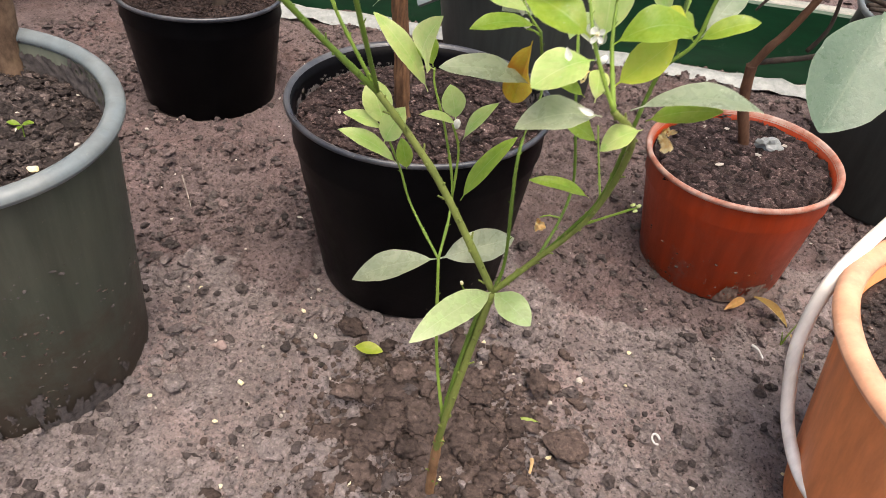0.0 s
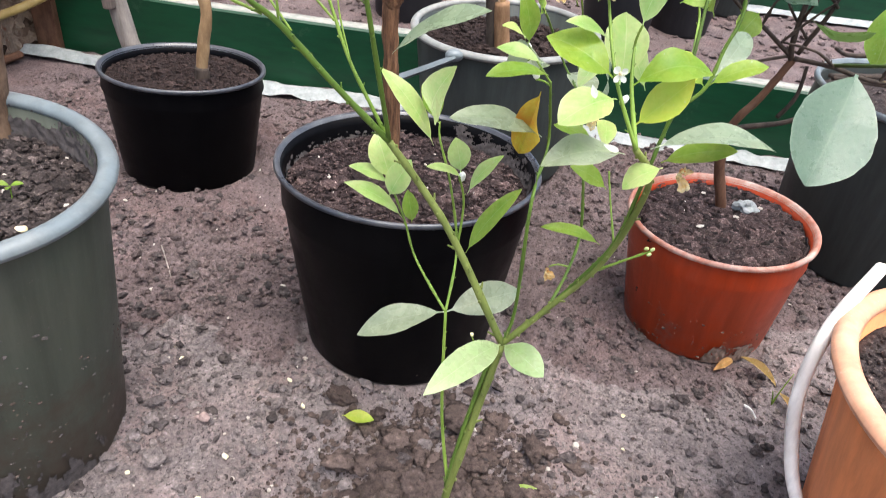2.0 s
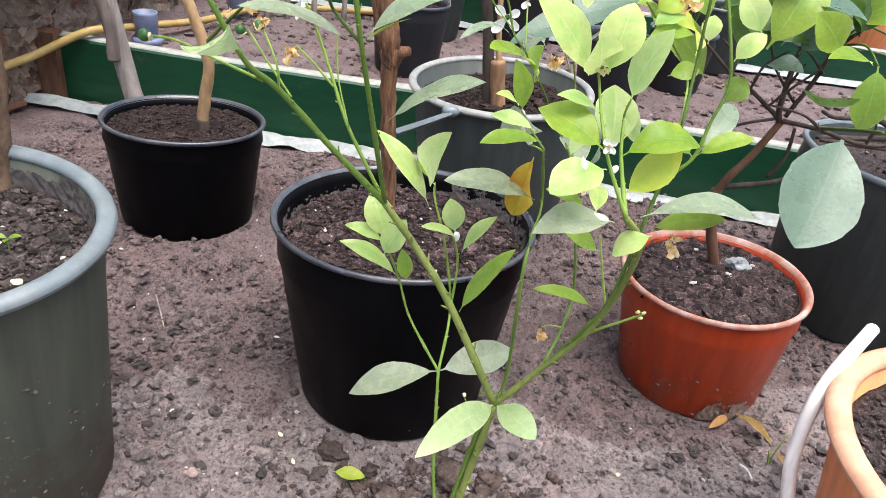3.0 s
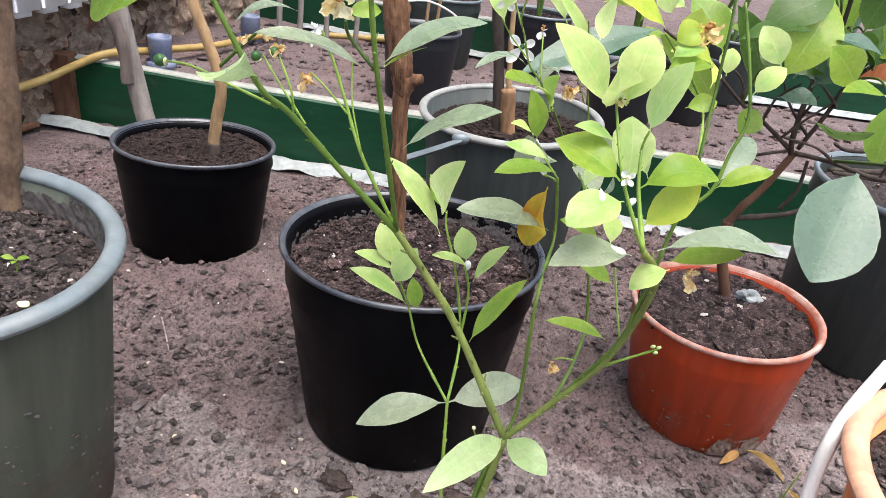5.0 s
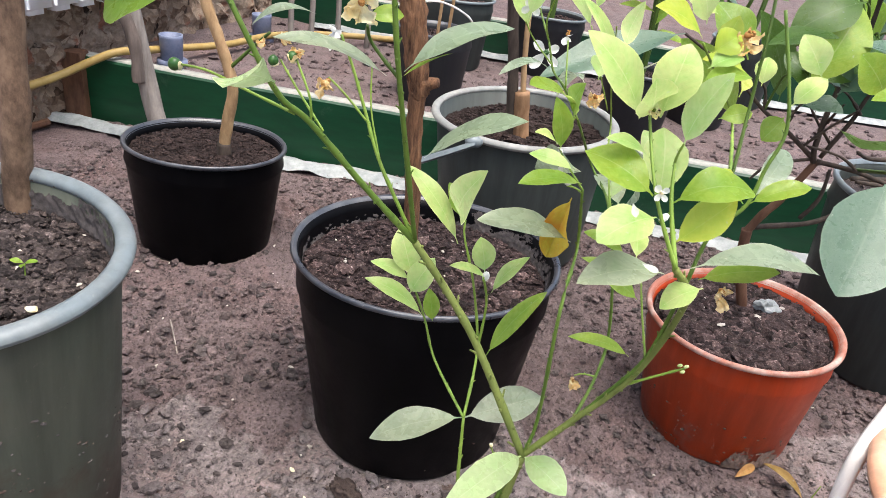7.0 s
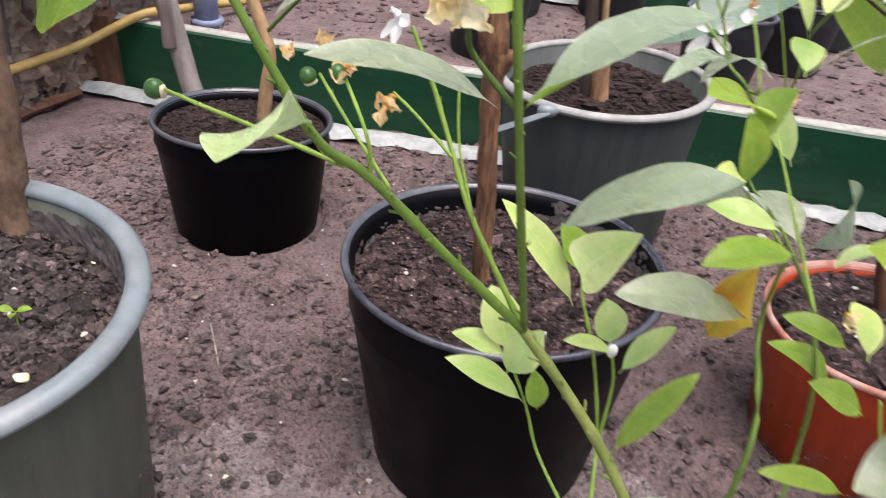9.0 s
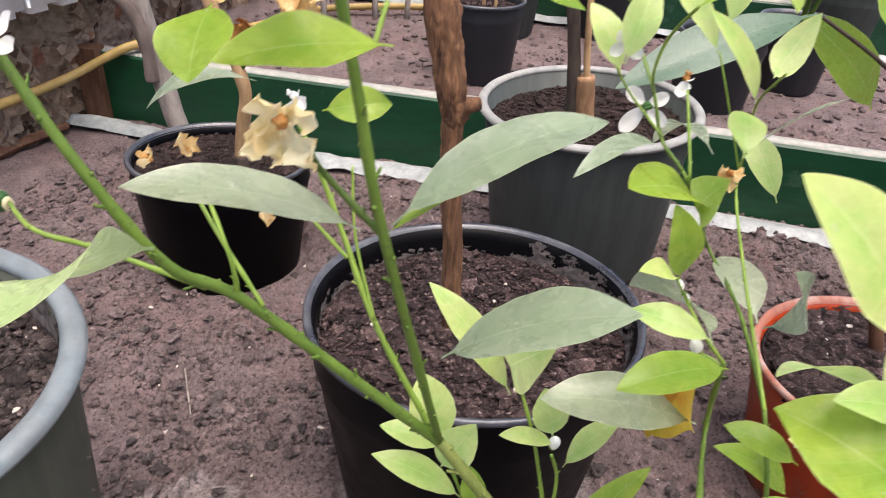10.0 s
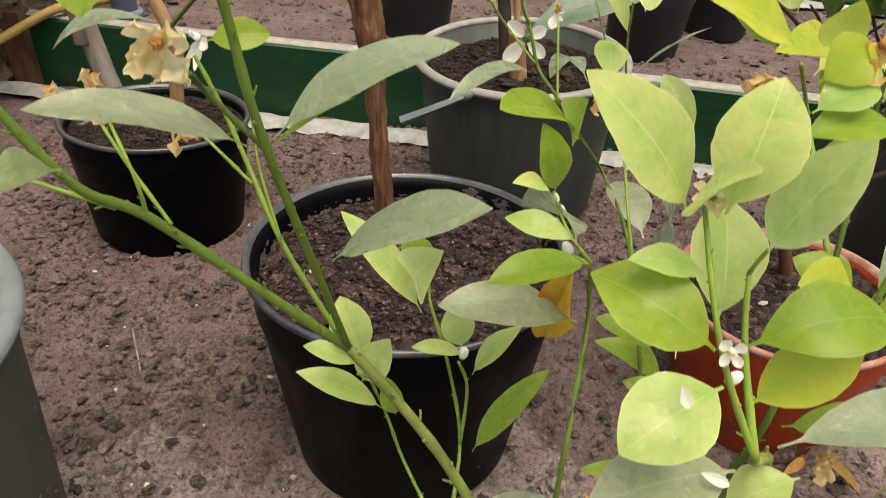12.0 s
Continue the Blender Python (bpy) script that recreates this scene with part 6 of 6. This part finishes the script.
def clod(at, r, squash, mat, label, seed, category="clod"):
    bm = blob(bmesh.new(), (seed * 0.001, 0, 0), r, squash, 0.55, 3)
    for v in bm.verts:
        v.co += v.normal * 0.12 * r * noise.noise(v.co * (3.5 / r) + Vector((seed, 0, 0)))
    loose("soil_clod", bm, Vector(at) + Vector((0, 0, r * squash[2] * 0.35)), mat, label, category)


clod(SLAB_A, 0.020, (1.25, 0.9, 0.28), M_DARK_CLOD, "flat reddish slab of moist soil", 3)
clod(SLAB_B, 0.015, (1.0, 1.2, 0.2), M_CLOD, "flat grey piece of dry soil", 5)
clod(BIG_CLOD, 0.021, (1.2, 0.8, 0.24), M_CLOD, "large grey-brown clod of soil", 7)
clod(CLOD_L, 0.012, (1.3, 0.9, 0.4), M_CLOD, "grey clod of soil", 9)
clod(SLATE, 0.012, (0.8, 1.2, 0.2), M_CLOD, "flat grey shard of soil", 11)
clod((-0.319, 0.68, 0.004), 0.0075, (1.0, 0.8, 0.9), M_CHIP, "pale pebble on the soil", 13, "pebble")
clod(PINK, 0.006, (1.3, 0.8, 0.6), M_PINK, "pinkish pebble on the soil", 15, "pebble")
clod((0.19, 0.481, 0.003), 0.004, (1, 1, 0.7), M_CHIP, "white pebble on the soil", 17, "pebble")
clod((-0.166, 0.714, 0.003), 0.004, (1.2, 0.6, 0.8), M_CHIP, "white petal fragment on the soil", 19, "petal")

rng = random.Random(77)
kept = 0
while kept < 46:
    a, q = rng.random() * 6.283, abs(rng.gauss(0.05, 0.06))
    x, y, r = 0.055 + q * math.cos(a), 0.405 + 0.85 * q * math.sin(a), 0.0045 + 0.009 * rng.random() ** 2.4
    if math.hypot(x - 0.005, y - 0.665) < 0.13 or y < 0.28 or math.hypot(x - 0.05, y - 0.33) < 0.018:
        continue
    kept += 1
    bm = blob(bmesh.new(), (0.0007 * kept, 0, 0), r, (rng.uniform(0.9, 1.4), rng.uniform(0.7, 1.1), rng.uniform(0.35, 0.6)), 0.8, 3)
    for v in bm.verts:
        v.co += v.normal * 0.16 * r * noise.noise(v.co * (4.0 / r) + Vector((kept, 0, 0)))
    bm.transform(Matrix.Rotation(rng.random() * 6.283, 4, "Z") @ Matrix.Rotation(rng.uniform(-0.4, 0.4), 4, "X"))
    ob = loose("soil_clod", bm, (x, y, ground_z(x, y) + 0.2 * r), M_DARK_CLOD, "dark moist clod of soil dug up round the stem", "clod")
    tagged(ob, group="clods round the stem")

rag = blob(bmesh.new(), (0, 0, 0), 0.014, (1.15, 0.6, 0.75), 0.9, 3)
for v in rag.verts:
    v.co += v.normal * 0.006 * noise.noise(v.co * 160)
loose("crumpled_film", rag, (0.436, 0.744, 0.165), M_FILM, "crumpled scrap of white film on the potting soil", "scrap")


def litter(rng):
    x, y = rng.gauss(0.05, 0.17), rng.gauss(0.47, 0.13)
    for cx, cy, r in PRESSED:
        if math.hypot(x - cx, y - cy) < r + 0.005:
            return None
    return x, y, ground_z(x, y) + 0.002


def far_litter(rng):
    x, y = rng.uniform(-0.5, 0.7), rng.uniform(0.35, 1.25)
    for cx, cy, r in PRESSED:
        if math.hypot(x - cx, y - cy) < r + 0.005:
            return None
    return x, y, ground_z(x, y) + 0.002


def in_mid_pot(rng):
    a, q = rng.random() * 6.283, 0.115 * math.sqrt(rng.random())
    return 0.006 + q * math.cos(a), 0.668 + q * math.sin(a), 0.208 - 0.044 * q * math.sin(a)


stuff("white_crumbs", scatter(60, litter, lambda g: 0.0012 + 0.0020 * g.random() ** 2, 31), M_CHIP, "white petal crumbs and grit scattered on the soil", "grit", None)
stuff("pale_grit", scatter(90, far_litter, lambda g: 0.0012 + 0.002 * g.random() ** 2, 32), M_CHIP, "pale grit scattered on the soil", "grit", None)
stuff("yellow_crumbs", scatter(26, litter, lambda g: 0.002 + 0.002 * g.random(), 33), M_WILTED, "wilted yellow petal crumbs on the soil", "petals", None)
stuff("potting_grit", scatter(14, in_mid_pot, lambda g: 0.0010 + 0.0016 * g.random() ** 2, 34), M_CHIP, "white grit on the potting soil", "grit", None)

# ---- behind the board, and by the wall ----
def far_pot(x, y, r, h, mat, rim_mat, label, ob_seed):
    return nursery_pot((x, y, BED - 0.006), (0, 0), h, r, r * 0.78, 0.007, mat, rim_mat, M_POTTING, 0.02, label, 0.004, 0.03, ob_seed)


pot_a = far_pot(-0.022, 1.625, 0.090, 0.165, M_HAZED_BLACK, M_BLACK_RIM, "black plastic pot with a white wire handle", 5.2)
part("handle", tube([(-0.088, 0, 0.16), (-0.07, -0.05, 0.21), (0.0, -0.075, 0.235), (0.07, -0.04, 0.205), (0.088, 0, 0.16)], 0.0025, 0.0025, 6), M_WHITE_PLASTIC, pot_a, "white wire handle")
pot_c = far_pot(0.455, 1.58, 0.088, 0.15, M_HAZED_BLACK, M_BLACK_RIM, "black plastic pot in the raised bed", 6.1)
far_pot(0.66, 1.74, 0.085, 0.15, M_HAZED_BLACK, M_BLACK_RIM, "black plastic pot further back in the bed", 7.3)
far_pot(0.02, 2.0, 0.11, 0.19, M_DARK_GREY, M_GREY_RIM, "dark grey plastic pot behind the black pots", 8.4)
far_pot(1.42, 2.25, 0.10, 0.17, M_ORANGE, M_ORANGE_RIM, "orange plastic pot in the raised bed", 9.2)
far_pot(0.30, 2.05, 0.10, 0.17, M_HAZED_BLACK, M_GREY_RIM, "black plastic pot with a pale rim", 9.9)
far_pot(0.85, 2.0, 0.10, 0.18, M_DARK_GREY, M_GREY_RIM, "dark grey pot far back", 10.7)


def far_line(x):
    return 2.19 - 0.145 * x


board("garden_board", -0.55, 4.0, far_line, 0.10, 0.025, "second green painted board behind the bed", BED)
edging("edging_strip", [(-0.4, 2.2, BED), (0.2, 2.11, BED), (0.8, 2.02, BED), (1.6, 1.9, BED)], 0.05, 0.016, "pale film strip along the second board", 4.0)

# wooden stakes
def stake(x, y, h, r, lean_x, mat=None):
    ob = part("stake", tube([(0, 0, -0.02), (lean_x * 0.5, 0, h * 0.5), (lean_x, 0, h)], r, r * 0.9, 8, 4, lumps=0.2), mat or M_GREY_WOOD)
    ob.location = (x, y, BED)
    return tagged(ob, "thin weathered wooden stake stuck in the bed", "stake", "stakes in the bed")


for x, y, h, lx in ((-0.42, 1.95, 0.5, 0.0), (-0.37, 1.98, 0.5, 0.01), (-0.30, 2.02, 0.5, -0.01), (-0.22, 2.05, 0.5, 0.01), (-0.45, 2.3, 0.6, 0.02), (-0.02, 1.63, 0.45, 0.01), (0.0, 1.62, 0.45, 0.02)):
    stake(x, y, h, 0.008 if y > 1.8 else 0.004, lx, M_GREY_WOOD if y > 1.8 else M_TAN)

# bent branch arch and post in front of the board
arch = part("bent_branch", tube([(-0.563, 0, 0.165), (-0.563, 0, 0.19), (-0.566, 0, 0.239), (-0.582, 0, 0.285), (-0.612, 0, 0.317), (-0.66, 0, 0.338), (-0.735, 0, 0.338), (-0.81, 0, 0.310), (-0.838, 0, 0.285), (-0.86, 0, 0.2), (-0.865, 0, 0.10), (-0.868, 0, -0.02)], 0.0112, 0.0135, 12, 6, lumps=0.2), M_DARK_WOOD)
arch.location = (0, 1.29, 0)
tagged(arch, "dark branch bent into an arch before the wall", "branch")
post = part("post", tube([(0.03, 0.0, -0.01), (0.0, 0.0, 0.10), (-0.03, 0.0, 0.285), (-0.06, 0.0, 0.5), (-0.10, 0.0, 0.8)], 0.018, 0.016, 14, 5, lumps=0.12), M_GREY_WOOD)
post.location = (-0.545, 1.31, 0.0)
tagged(post, "weathered grey wooden post leaning by the wall", "post")

# radiator on the wall
M_RADIATOR = plain_material("white enamel", (0.86, 0.87, 0.88), (0.90, 0.91, 0.92), 30.0, 0.25, 0.05, 0.0005, 0.5)
radiator = thing("radiator", (0, 0, 0), "white sectional radiator hung on the rubble wall", "radiator")
for k in range(14):
    y = 1.02 + 0.066 * k
    bm = slab(bmesh.new(), (0, -0.0322, 0.25), (0.05, 0.0322, 0.80))
    bmesh.ops.bevel(bm, geom=[e for e in bm.edges if abs(e.verts[0].co.z - e.verts[1].co.z) < 0.01 and e.verts[0].co.z < 0.3], offset=0.014, segments=4, affect="EDGES")
    bmesh.ops.bevel(bm, geom=[e for e in bm.edges if abs(e.verts[0].co.z - e.verts[1].co.z) > 0.1], offset=0.006, segments=2, affect="EDGES")
    bm.transform(Matrix.Translation((wall_x(y) + 0.035, y, 0)) @ Matrix.Rotation(-math.atan(0.25), 4, "Z"))
    part("section", bm, M_RADIATOR, radiator)

# yellow hose, timber at the wall, blue pipe end
M_HOSE = plain_material("yellow rubber hose", (0.28, 0.185, 0.05), (0.38, 0.27, 0.095), 40.0, 0.5, 0.2, 0.0008)
hose = part("garden_hose", tube([(-0.88, 1.02, 0.10), (-0.85, 1.15, 0.112), (-0.826, 1.24, 0.112), (-0.803, 1.36, 0.108), (-0.779, 1.425, 0.115), (-0.74, 1.458, 0.136), (-0.692, 1.486, 0.158), (-0.657, 1.545, 0.154), (-0.625, 1.64, 0.142), (-0.54, 1.77, 0.135), (-0.46, 1.95, 0.133), (-0.3, 2.06, 0.132), (0.0, 2.14, 0.13)], 0.0085, 0.0085, 12, 8), M_HOSE)
tagged(hose, "faded yellow garden hose lying along the wall", "hose")
timber = bmesh.new()
slab(timber, (-0.03, -0.02, -0.02), (0.014, 0.02, 0.15))
bmesh.ops.bevel(timber, geom=timber.edges[:], offset=0.004, segments=1)
timber = part("timber_post", timber, M_RED_BARK, None, "", False)
timber.location = (-0.775, 1.485, 0)
tagged(timber, "short reddish timber post at the end of the board", "post")
M_BLUE = plain_material("faded blue plastic", (0.11, 0.135, 0.21), (0.19, 0.21, 0.29), 40.0, 0.5)
pipe = thing("pipe_end", (-0.617, 1.60, BED), "faded blue plastic pipe end standing in the soil", "pipe")
part("tube", lathe([(0.019, 0.0), (0.024, 0.002), (0.026, 0.062), (0.0265, 0.068), (0.0235, 0.068), (0.021, 0.01)], 28), M_BLUE, pipe)
part("flange", lathe([(0.02, 0.012), (0.033, 0.012), (0.034, 0.006), (0.034, -0.004), (0.02, -0.004)], 28), M_BLUE, pipe)
pipe2 = copy_thing(pipe, pose(-0.50, 1.95, BED))

# gnarled branches lying over the grey pot at the side, and its shrub
side_tree = tree("gnarled_shrub", (0.76, 0.93, 0.235), "gnarled grey-barked shrub spreading over its pot")
grow(side_tree, [(0.76, 0.93, 0.22), (0.74, 0.91, 0.29), (0.68, 0.87, 0.315), (0.58, 0.82, 0.325), (0.50, 0.79, 0.33)], 0.006, 0.003, M_DARK_BARK, "trunk", lumps=0.3)
grow(side_tree, [(0.70, 0.88, 0.31), (0.63, 0.80, 0.325), (0.56, 0.76, 0.335), (0.48, 0.75, 0.34)], 0.005, 0.0022, M_DARK_BARK, lumps=0.3)
grow(side_tree, [(0.66, 0.86, 0.318), (0.60, 0.84, 0.345), (0.54, 0.83, 0.345), (0.50, 0.80, 0.36)], 0.004, 0.002, M_DARK_BARK, lumps=0.3)
grow(side_tree, [(0.74, 0.91, 0.28), (0.70, 0.84, 0.35), (0.66, 0.78, 0.42), (0.64, 0.74, 0.5)], 0.006, 0.003, M_DARK_BARK, lumps=0.3)
rng = random.Random(5)
for k in range(16):
    b = Vector((0.62 + rng.uniform(-0.10, 0.14), 0.80 + rng.uniform(-0.08, 0.14), 0.40 + rng.uniform(-0.02, 0.16)))
    d = Vector((rng.uniform(-1, 1), rng.uniform(-0.8, 0.5), rng.uniform(-0.3, 0.7))).normalized() * rng.uniform(0.06, 0.10)
    grow(side_tree, [(0.66, 0.79, 0.40), (Vector((0.66, 0.79, 0.40)) + b) / 2 + Vector((0, 0, 0.01)), b], 0.002, 0.001, M_DARK_STEM)
    grow_leaf(side_tree, b, b + d, rng.uniform(0.035, 0.055), rng.choice((M_FRESH, M_MATURE, M_PALE_BIG)), (rng.uniform(-0.4, 0.4), -0.6, 0.7))


# leafy plants far back in the bed
def far_plant(name, at, spread, height, count, seed, label):
    ob = tree(name, at, label)
    g = random.Random(seed)
    for s in range(3):
        top = Vector((g.uniform(-0.4, 0.4) * spread, g.uniform(-0.4, 0.4) * spread, height))
        stem(ob, [(0, 0, -0.02), top * 0.5 + Vector((0.01, 0, 0)), top], 0.006, 0.003, M_DARK_STEM)
        for k in range(count // 3):
            f = g.uniform(0.25, 1.0)
            b = top * f
            d = Vector((g.uniform(-1, 1), g.uniform(-1, 0.6), g.uniform(-0.2, 0.8))).normalized() * g.uniform(0.05, 0.09)
            leaf(ob, b, b + d, g.uniform(0.026, 0.042), g.choice((M_FRESH, M_MATURE, M_PALE, M_YOUNG)), (g.uniform(-0.4, 0.4), -0.5, 0.8), rows=5, cols=4)
    return ob


far_plant("potted_plant", (0.455, 1.58, BED + 0.125), 0.16, 0.36, 12, 21, "leafy plant in a black pot")
far_plant("potted_plant", (0.66, 1.74, BED + 0.125), 0.2, 0.42, 24, 22, "leafy plant in a black pot")
far_plant("potted_plant", (1.42, 2.25, BED + 0.145), 0.22, 0.40, 30, 23, "leafy plant in the orange pot")
far_plant("potted_plant", (0.85, 2.0, BED + 0.155), 0.25, 0.5, 30, 24, "leafy plant in a grey pot")
far_plant("potted_plant", (0.30, 2.05, BED + 0.145), 0.2, 0.45, 15, 25, "sparse plant in a black pot")


# denser crown of the shrub in the red pot
rng = random.Random(19)
for k in range(14):
    b = Vector((rng.uniform(0.32, 0.50), rng.uniform(0.66, 0.76), rng.uniform(0.44, 0.55)))
    root = min((Vector(q) for q in ((0.411, 0.74, 0.435), (0.445, 0.73, 0.45), (0.418, 0.738, 0.48), (0.436, 0.735, 0.41), (0.372, 0.74, 0.392), (0.343, 0.74, 0.408), (0.30, 0.74, 0.44), (0.48, 0.71, 0.50))), key=lambda q: (q - b).length)
    d = Vector((rng.uniform(-0.9, 0.9), rng.uniform(-0.7, 0.2), rng.uniform(-0.5, 0.8))).normalized() * rng.uniform(0.05, 0.085)
    grow(shrub, [root, root.lerp(b, 0.55) + Vector((0, 0, 0.012)), b], 0.0016, 0.0009, M_DARK_STEM)
    grow_leaf(shrub, b, b + d, rng.uniform(0.045, 0.065), rng.choice((M_FRESH, M_FRESH, M_MATURE, M_PALE_BIG)), (rng.uniform(-0.4, 0.4), -0.6, 0.7))
